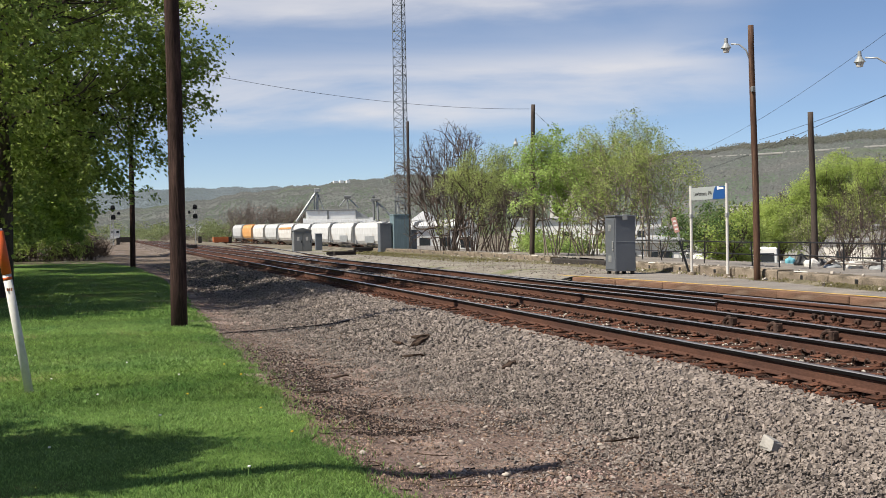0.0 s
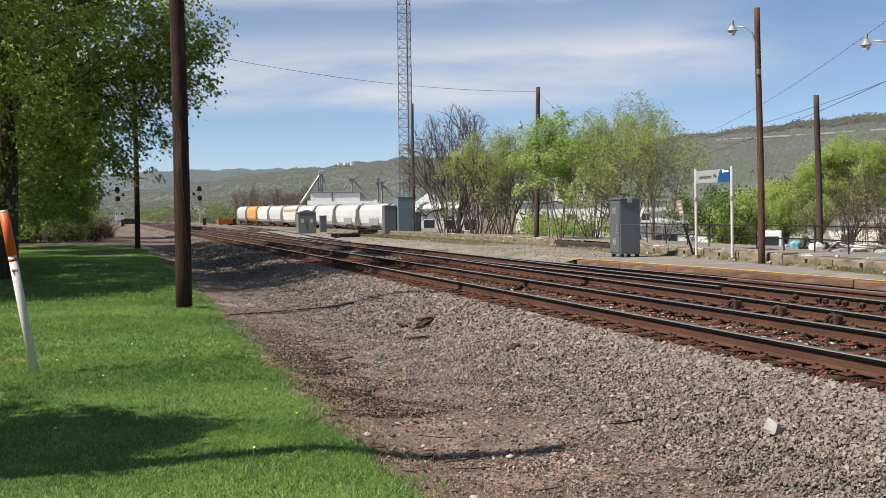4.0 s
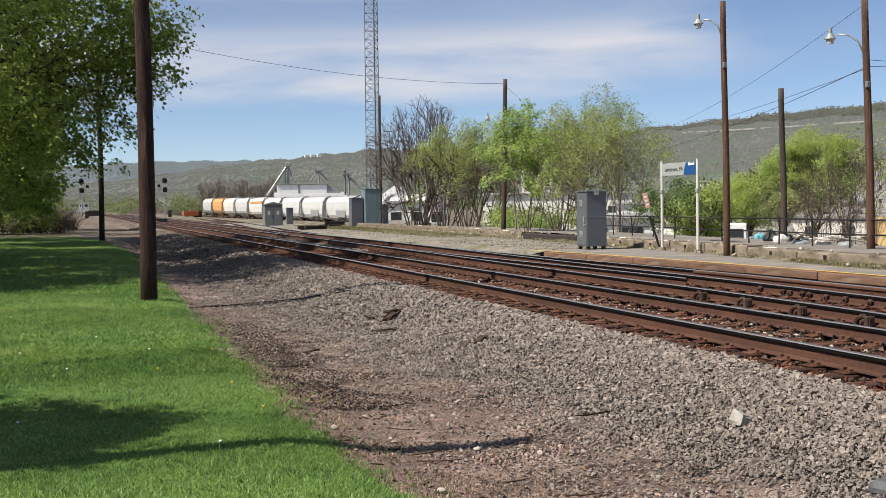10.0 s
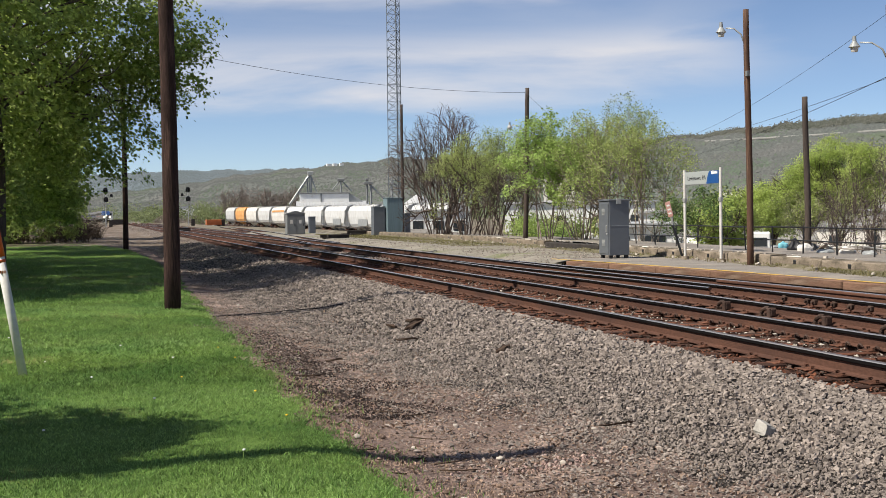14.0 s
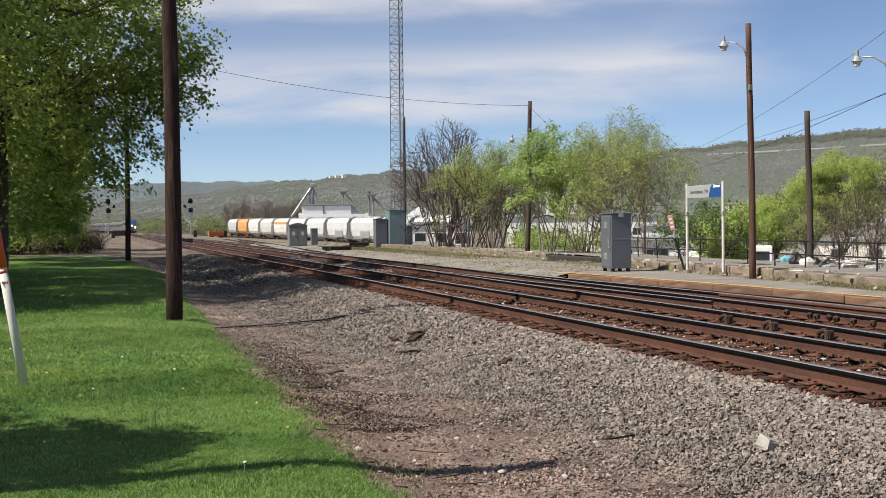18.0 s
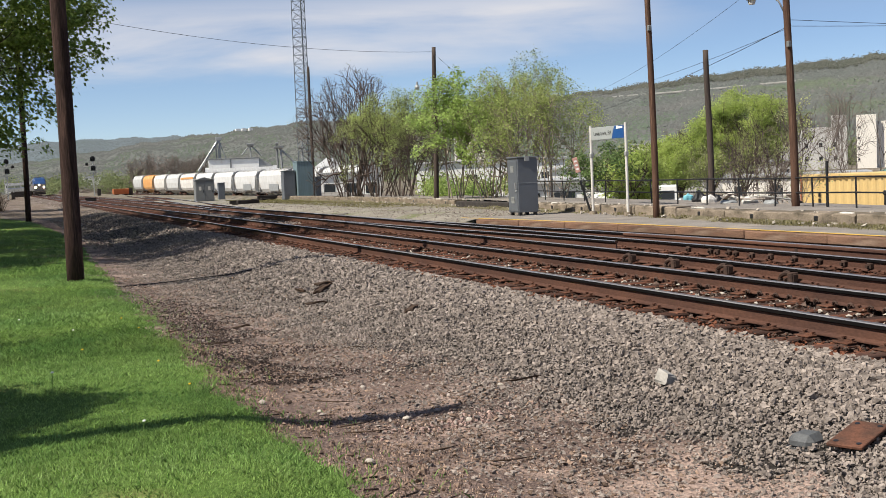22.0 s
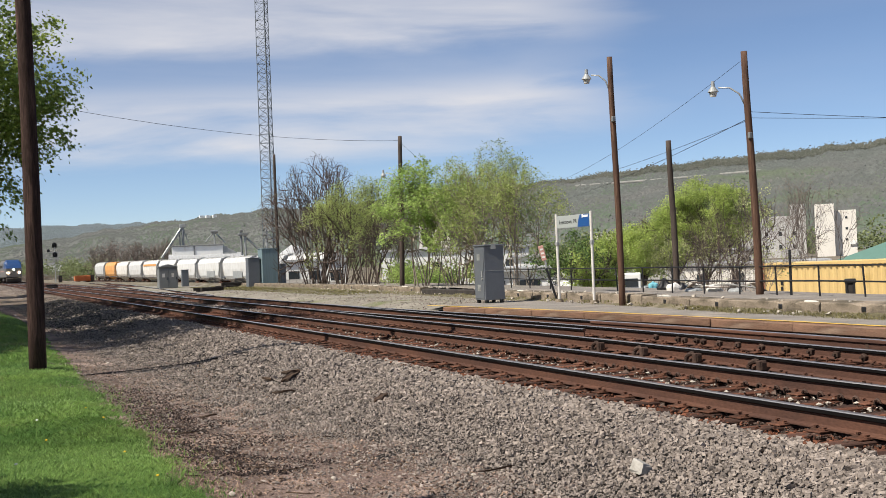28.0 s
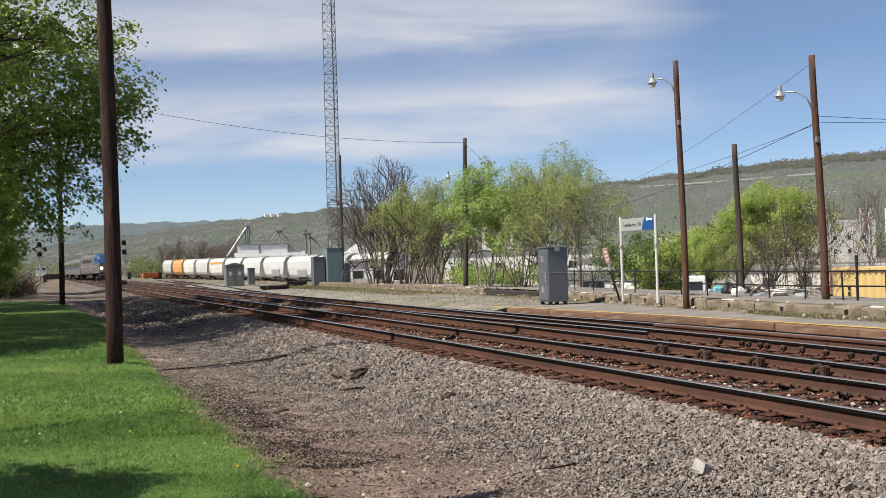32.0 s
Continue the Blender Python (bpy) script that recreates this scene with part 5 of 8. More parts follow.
# ---- lattice radio mast ----
mast = thing("radio_mast", (21.95, 86.0, 0.2), "tall slender grey steel lattice radio mast", "radio mast")
legs = [(0.64 * math.cos(a), 0.64 * math.sin(a)) for a in (0.5, 0.5 + 2.094, 0.5 + 4.189)]
H = 31.0
for x, y in legs:
    part("leg", rod((x, y, 0), (x * 0.82, y * 0.82, H), 0.034, 0.028, 6), M["tower"], mast)
for k in range(46):
    z0, z1 = k * H / 46, (k + 1) * H / 46
    for i in range(3):
        a, b = legs[i], legs[(i + 1) % 3]
        s0, s1 = 1 - 0.18 * z0 / H, 1 - 0.18 * z1 / H
        part("strut", rod((a[0] * s0, a[1] * s0, z0), (b[0] * s0, b[1] * s0, z0), 0.016, sides=4), M["tower"], mast)
        part("brace", rod((a[0] * s0, a[1] * s0, z0), (b[0] * s1, b[1] * s1, z1), 0.016, sides=4), M["tower"], mast)
        part("brace", rod((b[0] * s0, b[1] * s0, z0), (a[0] * s1, a[1] * s1, z1), 0.016, sides=4), M["tower"], mast)
part("cable", rod((0.1, -0.3, 0), (0.1, -0.25, H), 0.03, sides=5), M["black"], mast)

# ---- hills ----
RIDGE_AZ = [-180, -90, -40, -4, 0, 1.8, 4.5, 7.2, 9.9, 12.7, 13.8, 21, 27.5, 31, 34.7, 39, 44, 60, 90, 140, 180]
RIDGE_EL = [2.0, 2.2, 1.4, 1.1, 1.2, 1.4, 1.75, 2.15, 2.42, 2.68, 2.8, 3.06, 3.5, 3.8, 4.12, 4.38, 4.62, 4.8, 4.2, 2.6, 2.0]
RIDGE_R = [2200, 2400, 2700, 2800, 2800, 2780, 2750, 2700, 2600, 2500, 2450, 2100, 1850, 1750, 1650, 1560, 1480, 1400, 1600, 2000, 2200]
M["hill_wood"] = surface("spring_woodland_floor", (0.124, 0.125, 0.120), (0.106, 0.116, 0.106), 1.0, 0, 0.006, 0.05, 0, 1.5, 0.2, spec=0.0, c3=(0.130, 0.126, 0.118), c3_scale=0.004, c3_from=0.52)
# Blue distance haze is mixed into the far ridge's base colours.
M["far_wood"] = surface("hazed_woodland", (0.130, 0.152, 0.172), (0.118, 0.142, 0.155), 1.0, 0, 0.004, 0.03, 0, 1.5, 0.15, spec=0.0)
M["wood_hazed"] = surface("hazed_tree_crowns", (0.138, 0.158, 0.172), (0.125, 0.148, 0.152), 1.0, 0, 0.005, 0.2, 0, 1, 0.15, island=0.10, spec=0.0)
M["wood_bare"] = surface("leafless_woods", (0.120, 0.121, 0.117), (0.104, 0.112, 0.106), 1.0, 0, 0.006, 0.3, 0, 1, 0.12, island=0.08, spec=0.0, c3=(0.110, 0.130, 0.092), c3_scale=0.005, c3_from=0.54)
M["wood_green"] = surface("spring_green_woods", (0.110, 0.136, 0.099), (0.098, 0.120, 0.094), 1.0, 0, 0.008, 0.3, 0, 1, 0.12, island=0.08, spec=0.0, c3=(0.122, 0.124, 0.112), c3_scale=0.007, c3_from=0.55)
M["wood_dark"] = surface("dark_ridge_trees", (0.080, 0.086, 0.072), (0.100, 0.099, 0.084), 1.0, 0, 0.01, 0.3, 0, 1, 0.2, island=0.25, spec=0.0)


def hill_at(A, S):
    """A place on the ridge from its bearing and its share of the way up."""
    Rr = np.interp(A, RIDGE_AZ, RIDGE_R)
    top = Rr * np.tan(np.radians(np.interp(A, RIDGE_AZ, RIDGE_EL) + 0.05 * np.sin(A * 2.3) + 0.03 * np.sin(A * 5.9 + 1)))
    r = Rr * (0.42 + 0.58 * S)
    x, y = r * np.sin(np.radians(A)), r * np.cos(np.radians(A))
    shape = np.where(S < 1, np.clip(S, 0, 1) ** 1.25, 1 - 1.2 * (S - 1))
    z = -4 + (top + 4 - 1.0) * shape + (16 * wave(x, y, 0.008) + 8 * wave(x, y, 0.017, 4)) * np.clip(S * 1.5, 0, 1) * np.clip((1 - S) * 3, 0, 1)
    return x, y, z


def far_at(A, S):
    """The second ridge, farther up the valley."""
    top = 3900 * np.tan(np.radians(np.interp(A, [-30, -4, 0, 2, 5, 8, 11, 16], [1.9, 2.02, 2.1, 2.22, 2.3, 2.3, 2.1, 1.2]) + 0.035 * np.sin(A * 3.1 + 2) + 0.02 * np.sin(A * 7.3)))
    r = 3900 * (0.62 + 0.38 * S)
    x, y = r * np.sin(np.radians(A)), r * np.cos(np.radians(A))
    shape = np.where(S < 1, np.clip(S, 0, 1) ** 1.2, 1 - 1.2 * (S - 1))
    return x, y, -4 + (top + 4) * shape + (18 * wave(x, y, 0.006) + 9 * wave(x, y, 0.013, 2)) * np.clip(S * 1.5, 0, 1) * np.clip((1 - S) * 3, 0, 1)


def hill(name, az0, az1, n_az, rows, label, lie=hill_at, mat="hill_wood"):
    A, S = np.meshgrid(np.linspace(az0, az1, n_az), np.linspace(0, 1.15, rows))
    x, y, z = lie(A, S)
    v = np.stack([x, y, z], -1).reshape(-1, 3)
    nx = n_az
    a = (np.arange(rows - 1)[:, None] * nx + np.arange(nx - 1)[None]).reshape(-1)
    f = np.stack([a, a + nx, a + nx + 1, a + 1], 1)
    ob = part(name, mesh_of(name, v, f, M[mat], smooth=True), None, None)
    tagged(ob, label, "hill", kind="structure")


def ridge_woods(n, az0, az1, low, high, size, mat, label, seed, lie=hill_at, lift=0.15, keep=None, tall=0.08):
    """Trees on a slope, a few leafy or twiggy tufts for each, leaning to the open side of the slope."""
    r = np.random.default_rng(seed)
    A, S = r.uniform(az0, az1, n), low + (high - low) * r.uniform(0, 1, n) ** 0.9
    if keep is not None:
        ok = keep(A, S, r)
        A, S = A[ok], S[ok]
    x, y, z = lie(A, S)
    c = np.stack([x, y, z + lift + np.abs(r.normal(0, size * tall, len(A)))], 1)
    a = np.radians(A)
    nrm = np.stack([-0.75 * np.sin(a) - 0.25, -0.75 * np.cos(a), np.full(len(a), 0.55)], 1) * 5.0
    ob = part("ridge_woods", leaf_cloud("ridge_woods", c, size, M[mat], size * 0.1, seed, normals=nrm), None, None)
    tagged(ob, label, "woods", kind="stuff")


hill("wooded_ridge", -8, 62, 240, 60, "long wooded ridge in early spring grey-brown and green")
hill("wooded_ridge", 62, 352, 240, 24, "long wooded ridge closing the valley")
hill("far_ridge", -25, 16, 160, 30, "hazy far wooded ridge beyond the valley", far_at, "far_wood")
ridge_woods(40000, -7, 14, 0.3, 1.0, 5, "wood_hazed", "haze-tinted woods on the far ridge", 40, far_at)
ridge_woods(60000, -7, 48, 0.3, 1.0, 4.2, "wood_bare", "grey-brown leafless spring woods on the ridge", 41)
ridge_woods(60000, -7, 48, 0.12, 0.93, 4.4, "wood_green", "fresh green spring woods on the lower slopes", 42,
            keep=lambda A, S, r: wave(A, S * 9, 0.9, 3) + r.normal(0, 0.35, len(A)) > (S - 0.35) * 1.6)
ridge_woods(46000, 5, 48, 0.935, 1.006, 2.5, "wood_dark", "dark trees along the crest of the ridge", 43, lift=0.4, tall=1.0,
            keep=lambda A, S, r: A > 26 + r.normal(0, 3.5, len(A)))
# a road cut along the right-hand slope
az = np.linspace(29.5, 46, 40)
pts = []
for a in az:
    rr = np.interp(a, RIDGE_AZ, RIDGE_R) * 0.92
    e = np.interp(a, [29.5, 34, 46], [3.22, 3.34, 3.75])
    pts.append((rr * math.sin(radians(a)), rr * math.cos(radians(a)), 4.2 + rr * math.tan(radians(e))))
M["road_cut"] = surface("pale_road_bank", (0.205, 0.20, 0.185), (0.155, 0.155, 0.142), 0.95, 0, 0.05, 0.4, 0, 0.1, 0.3)
rc = part("hill_road", tube("hill_road", pts, 2.1, M["road_cut"], 5), None, None)
tagged(rc, "pale road bank cut along the wooded hillside", "road", kind="structure")


def far_wood(name, spots, leaf, mat, label, seed, per=260):
    """A stand of trees far off, in one piece."""
    r = np.random.default_rng(seed)
    pts = []
    for (x, y, z, h, w) in spots:
        c = crown_points(per, (x, y, z + h * 0.58), (w, w, h * 0.42), int(r.integers(1e6)), 14, 0.42, 0.2)
        pts.append(c)
    ob = part(name, leaf_cloud(name, np.concatenate(pts), leaf, M[mat], 0.2, seed), None, None)
    tagged(ob, label, "trees", kind="stuff")


def spots_of(az0, az1, d0, d1, n, h0, h1, z, seed):
    r = np.random.default_rng(seed)
    out = []
    for k in range(n):
        a, d = radians(r.uniform(az0, az1)), r.uniform(d0, d1)
        h = r.uniform(h0, h1)
        out.append((d * math.sin(a), d * math.cos(a), z, h, h * r.uniform(0.4, 0.6)))
    return out


M["leaf_grey"] = leaf_material("bare_twig_haze", (0.24, 0.19, 0.165), (0.17, 0.135, 0.115), 0.3)
M["leaf_far"] = leaf_material("spring_tree_green", (0.23, 0.26, 0.12), (0.165, 0.20, 0.09), 0.45)
far_wood("valley_trees", spots_of(-3, 1.8, 620, 900, 34, 9, 14, -3, 61), 0.8, "leaf_far", "green spring trees in the valley beyond the tracks", 61)
far_wood("valley_trees", spots_of(1.8, 7, 430, 700, 45, 8, 13, -3, 51), 0.7, "leaf_far", "green spring trees in the valley beyond the tracks", 51)
far_wood("valley_trees", spots_of(6, 30, 420, 800, 90, 8, 13, -4, 52), 0.7, "leaf_far", "green spring trees in the valley behind the yard", 52)
far_wood("valley_trees", spots_of(26, 60, 260, 700, 90, 8, 13, -4, 53), 0.9, "leaf_far", "green spring trees between the town's buildings", 53)
far_wood("bare_trees", spots_of(5.9, 9.6, 370, 400, 14, 11, 13.5, -2, 54), 0.42, "leaf_grey", "grey twig haze of leafless trees behind the freight cars", 54, 300)
for k in range(7):
    shrub("bare_tree", polar(6.1 + 0.52 * k, 358 + 6 * (k % 3), -2), 5, 13.0 + 1.2 * math.sin(k * 2.4), 4.2, 90 + k, "leafless grey-brown tree behind the freight cars", "leaf_grey", 0, 0.1, "bark_far", category="tree", stem_r=0.10, kids=4)
far_wood("valley_trees", spots_of(4.6, 5.9, 380, 400, 3, 7.5, 8.5, -2, 55), 0.6, "leaf_far", "fresh green trees beyond the signals", 55, 500)
far_wood("bare_trees", spots_of(-3, -0.4, 360, 420, 12, 3, 5.0, -2, 56), 0.35, "leaf_grey", "grey brush beyond the tracks", 56, 300)
far_wood("bare_trees", spots_of(2.4, 5, 360, 420, 12, 3, 5.0, -2, 66), 0.35, "leaf_grey", "grey brush beyond the tracks", 66, 300)
far_wood("valley_trees", spots_of(19.5, 28, 95, 150, 16, 2, 3.0, -1.5, 57), 0.3, "leaf_bud", "olive brush behind the ledge", 57, 350)
far_wood("valley_trees", spots_of(28, 33.5, 95, 150, 14, 3.5, 5, -1.5, 58), 0.35, "leaf_far", "green bushes beyond the car park", 58, 350)

far_wood("low_bushes", spots_of(20.6, 23.4, 55, 62, 9, 1.1, 1.9, -0.1, 59), 0.11, "leaf_spring", "bright green low bushes behind the ledge", 59, 500)

# ---- freight cars in the yard ----


M["hopper_frame"] = surface("grimy_hopper_frame", (0.10, 0.085, 0.075), (0.055, 0.048, 0.043), 0.8, 0.1, 1.0, 20, 0.05, 0.003, 0.3)


def wheelset(bm, x, r=0.46):
    for s in (-0.76, 0.76):
        add_rod(bm, (x, s - 0.06, r), (x, s + 0.06, r), r, sides=16)
    add_rod(bm, (x, -0.76, r), (x, 0.76, r), 0.08, sides=6)


def truck(parent, x, mat):
    """A bogie with two wheelsets."""
    bm = bmesh.new()
    for s in (-0.98, 0.98):
        add_box(bm, (x - 1.2, s - 0.08, 0.34), (x + 1.2, s + 0.08, 0.62), 0.04)
        add_box(bm, (x - 0.35, s - 0.09, 0.25), (x + 0.35, s + 0.09, 0.75), 0.04)
    add_box(bm, (x - 0.2, -1.0, 0.5), (x + 0.2, 1.0, 0.8), 0.03)
    t = part("bogie", bm, mat, parent)
    for dx in (-0.88, 0.88):
        b = bmesh.new()
        wheelset(b, x + dx)
        part("wheelset", b, M["rust_rail"], t)


RUNG = bpy.data.meshes.new("rung")
bmp = box((-0.2, -0.02, -0.02), (0.2, 0.02, 0.02))
bmp.to_mesh(RUNG)
bmp.free()
RUNG.materials.append(M["galv"])


def hopper_shell(length, mat):
    """Bulging sides with ribs, and end sheets that slope in towards the hopper bottoms."""
    prof = [(-1.30, 1.30), (-1.54, 1.75), (-1.60, 2.8), (-1.54, 3.8), (-1.18, 4.5), (-0.5, 4.68), (0.5, 4.68), (1.18, 4.5), (1.54, 3.8), (1.60, 2.8), (1.54, 1.75), (1.30, 1.30)]
    n = len(prof)
    inset = [0.45 + 1.15 * min(1, max(0, (3.3 - z) / 1.7)) for a, z in prof]
    rows = []
    for k in range(9):
        q = -1 + 2 * k / 8
        bulge = 1.0 if k % 2 else 0.985
        rows += [(q * (length / 2 - d), a * bulge, z) for (a, z), d in zip(prof, inset)]
    f = []
    for i in range(8):
        for j in range(n):
            f.append((i * n + j, i * n + (j + 1) % n, (i + 1) * n + (j + 1) % n, (i + 1) * n + j))
    f += [tuple(range(n))[::-1], tuple(8 * n + j for j in range(n))]
    me = mesh_of("shell", rows, f, mat)
    bm = bmesh.new()
    bm.from_mesh(me)
    bmesh.ops.recalc_face_normals(bm, faces=bm.faces)
    bm.to_mesh(me)
    bm.free()
    return me


def freight_car(place, turn, mat, label, length=15.9, patch=None, rusty=False):
    t = thing("hopper_car", place, label, "freight car", "covered hopper cars in the yard", turn=turn)
    part("shell", hopper_shell(length, M[mat]), None, t)
    part("underframe", box((-length / 2, -1.3, 1.02), (length / 2, 1.3, 1.26), 0.03), M["hopper_frame"], t)
    part("roof_walk", box((-length / 2 + 0.8, -0.42, 4.72), (length / 2 - 0.8, 0.42, 4.80), 0.01), M["galv"], t)
    if rusty:
        part("rusty_top", box((-length / 2 + 1.0, 1.56, 3.55), (length / 2 - 1.6, 1.60, 3.95)), M["hopper_orange"], t, "rust-stained band under the roof")
    for k in range(5):
        x = -length / 2 + 2.2 + (length - 4.4) * k / 4
        part("hatch", rod((x, 0.75, 4.58), (x, 0.75, 4.76), 0.35, sides=12), M[mat], t)
    for x in (-3.6, 0, 3.6):
        bm = bmesh.new()
        r = bmesh.ops.create_cone(bm, cap_ends=True, segments=4, radius1=0.5, radius2=1.9, depth=0.85, matrix=Matrix.Translation((x, 0, 0.82)) @ Matrix.Rotation(radians(45), 4, "Z"))
        part("hopper", bm, M[mat], t)
    for sx in (-1, 1):
        for s in (-1, 1):
            part("corner_post", box((sx * (length / 2 - 0.3) - 0.08, s * 1.38 - 0.06, 1.2), (sx * (length / 2 - 0.3) + 0.08, s * 1.38 + 0.06, 3.7), 0.01), M[mat], t)
        part("end_walk", box((sx * (length / 2 - 0.45) - 0.4, -1.3, 1.26), (sx * (length / 2 - 0.45) + 0.4, 1.3, 1.31), 0.01), M["galv"], t)
        part("coupler", box((sx * (length / 2 + 0.25) - 0.3, -0.12, 0.75), (sx * (length / 2 + 0.25) + 0.3, 0.12, 1.0), 0.02), M["rust_rail"], t)
        for s in (-1, 1):
            bm = bmesh.new()
            for q in (-0.2, 0.2):
                add_box(bm, (sx * (length / 2 - 0.35) + q - 0.015, s * 1.62 - 0.015, 1.2), (sx * (length / 2 - 0.35) + q + 0.015, s * 1.62 + 0.015, 3.95))
            ladder = part("ladder", bm, M["galv"], t)
            for k in range(7):
                part("rung", RUNG, None, ladder).matrix_local = pose(sx * (length / 2 - 0.35), s * 1.62, 1.32 + 0.42 * k)
        truck(t, sx * (length / 2 - 1.9), M["rust_rail"])
    if patch:
        part("graffiti_patch", box((-4.6, 1.60, 1.45), (0.8, 1.64, 2.5)), M["cabinet_light"], t, "faded grey spray-painted panel")
    return t


P0, P1 = np.array([34.6, 321.0, -0.6]), np.array([40.65, 176.5, -1.55])
u = (P1 - P0) / np.linalg.norm(P1 - P0)
turn = math.degrees(math.atan2(u[1], u[0]))
CARS = ["hopper_white", "hopper_orange", "white_dirty", "hopper_white", "white_dirty"] + ["hopper_white"] * 6
LABELS = {"hopper_white": "white covered hopper car standing in the yard", "hopper_orange": "faded orange covered hopper car standing in the yard",
          "white_dirty": "dirty cream covered hopper car standing in the yard"}
for k, c in enumerate(CARS):
    p = P0 + u * (8.5 + 17.0 * k)
    freight_car(tuple(p), turn + 180, c, LABELS[c], patch=k in (7, 8), rusty=k == 4)
yard = thing("yard_track", (0, 0, 0), "rusty yard track under the freight cars", "railway track", "tracks at the station")
for s in (-1, 1):
    q = [P0 - u * 20 + np.array([s * GAUGE, 0, -0.17]), P1 + u * 70 + np.array([s * GAUGE, 0, -0.17])]
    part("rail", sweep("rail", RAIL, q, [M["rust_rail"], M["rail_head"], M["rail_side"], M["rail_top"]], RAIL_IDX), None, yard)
yb = part("yard_bed", sweep("yard_bed", [(-2.5, -1.0), (-1.6, -0.17), (1.6, -0.17), (2.5, -1.0)], [P0 - u * 20, P1 + u * 70], M["ballast"]), None, None)
tagged(yb, "low stone bed under the yard track", "ballast", kind="structure")

gon = thing("gondola_car", (28.2, 299, -0.9), "rust-orange open gondola car in the yard", "freight car", turn=0)
part("body", box((-2.3, -1.4, 0.5), (1.5, 1.4, 1.85), 0.05), M["rust_orange"], gon)
part("end_box", box((1.5, -1.4, 0.2), (2.4, 1.4, 1.9), 0.05), M["old_timber"], gon)
for k in range(5):
    part("rib", box((-2.2 + 0.85 * k, -1.5, 0.5), (-2.05 + 0.85 * k, -1.4, 1.85)), M["rust_orange"], gon)
for x in (-1.4, 0.9):
    bm = bmesh.new()
    wheelset(bm, x)
    part("wheelset", bm, M["rust_rail"], gon)
for xx, w in ((7.2, 2.4), (9.2, 1.6)):
    g = part("bridge_girder", box((xx - w / 2 - 3.3, 299.4, 0.0), (xx + w / 2 - 3.3, 300.4, 1.35), 0.05), M["old_timber"], None)
    tagged(g, "dark low steel box beside the far tracks", "girder", "dark boxes beside the far tracks")

# ---- signals ----


def signal_mast(place, label, flip=1):
    t = thing("signal_mast", place, label, "railway signal", "signal masts at the tracks")
    part("mast", rod((0, 0, 0), (0, 0, 6.7), 0.09, 0.07, 8), M["galv"], t)
    bm = bmesh.new()
    for s in (-0.2, 0.2):
        add_rod(bm, (0.35 * flip + s, 0.15, 0), (0.15 * flip + s, 0.1, 5.6), 0.025, sides=4)
    for k in range(14):
        add_box(bm, (0.33 * flip - 0.0143 * flip * k - 0.22, 0.1, 0.4 * k), (0.33 * flip - 0.0143 * flip * k + 0.22, 0.14, 0.4 * k + 0.04))
    part("ladder", bm, M["galv"], t)
    for z, x in ((6.55, 0.0), (4.9, 0.05), (5.6, -1.0 * flip)):
        r = 0.40 if x > -0.5 and x < 0.5 else 0.24
        bm = bmesh.new()
        add_rod(bm, (x, -0.12, z), (x, 0.0, z), r, sides=20)
        add_box(bm, (x - r, -0.12, z - r * 1.2), (x + r, 0.0, z), 0.05)
        head = part("signal_head", bm, M["black"], t, "black signal head with hoods")
        for k in range(3):
            bm = bmesh.new()
            add_rod(bm, (x, -0.4, z + r * 0.55 - r * 0.6 * k), (x, -0.12, z + r * 0.55 - r * 0.6 * k), r * 0.26, sides=10)
            part("hood", bm, M["black"], head)
    part("platform", box((-0.7, -0.3, 4.2), (0.7, 0.3, 4.26)), M["galv"], t)
    part("bracket", box((-1.1, -0.06, 5.25), (1.1, 0.0, 5.32)), M["galv"], t)
    part("base_case", box((0.5, -0.3, 0), (1.1, 0.3, 1.2), 0.02), M["old_timber"], t)


signal_mast((15.05, 209.4, 0.1), "grey signal mast with black signal heads", 1)
signal_mast((0.95, 210.0, 0.1), "grey signal mast half hidden by the trees", -1)

# ---- grain elevator behind the yard ----
el = thing("grain_elevator", (49.5, 268, -1.5), "white metal grain elevator with slanting conveyor legs", "grain elevator", turn=-10)
el.matrix_world = el.matrix_world @ Matrix.Translation((0.7, 0, 0)) @ Matrix.Diagonal((1, 1, 1.07, 1))


def gable(bm_name, lo, hi, ridge, mat, parent, name="hall"):
    (x0, y0, z0), (x1, y1, z1) = lo, hi
    ym = (y0 + y1) / 2
    v = [(x0, y0, z0), (x1, y0, z0), (x1, y1, z0), (x0, y1, z0), (x0, y0, z1), (x1, y0, z1), (x1, y1, z1), (x0, y1, z1), (x0, ym, ridge), (x1, ym, ridge)]
    f = [(0, 1, 5, 4), (1, 2, 6, 9, 5), (2, 3, 7, 6), (3, 0, 4, 8, 7), (4, 5, 9, 8), (6, 7, 8, 9), (3, 2, 1, 0)]
    return part(name, mesh_of(name, v, f, mat), None, parent)


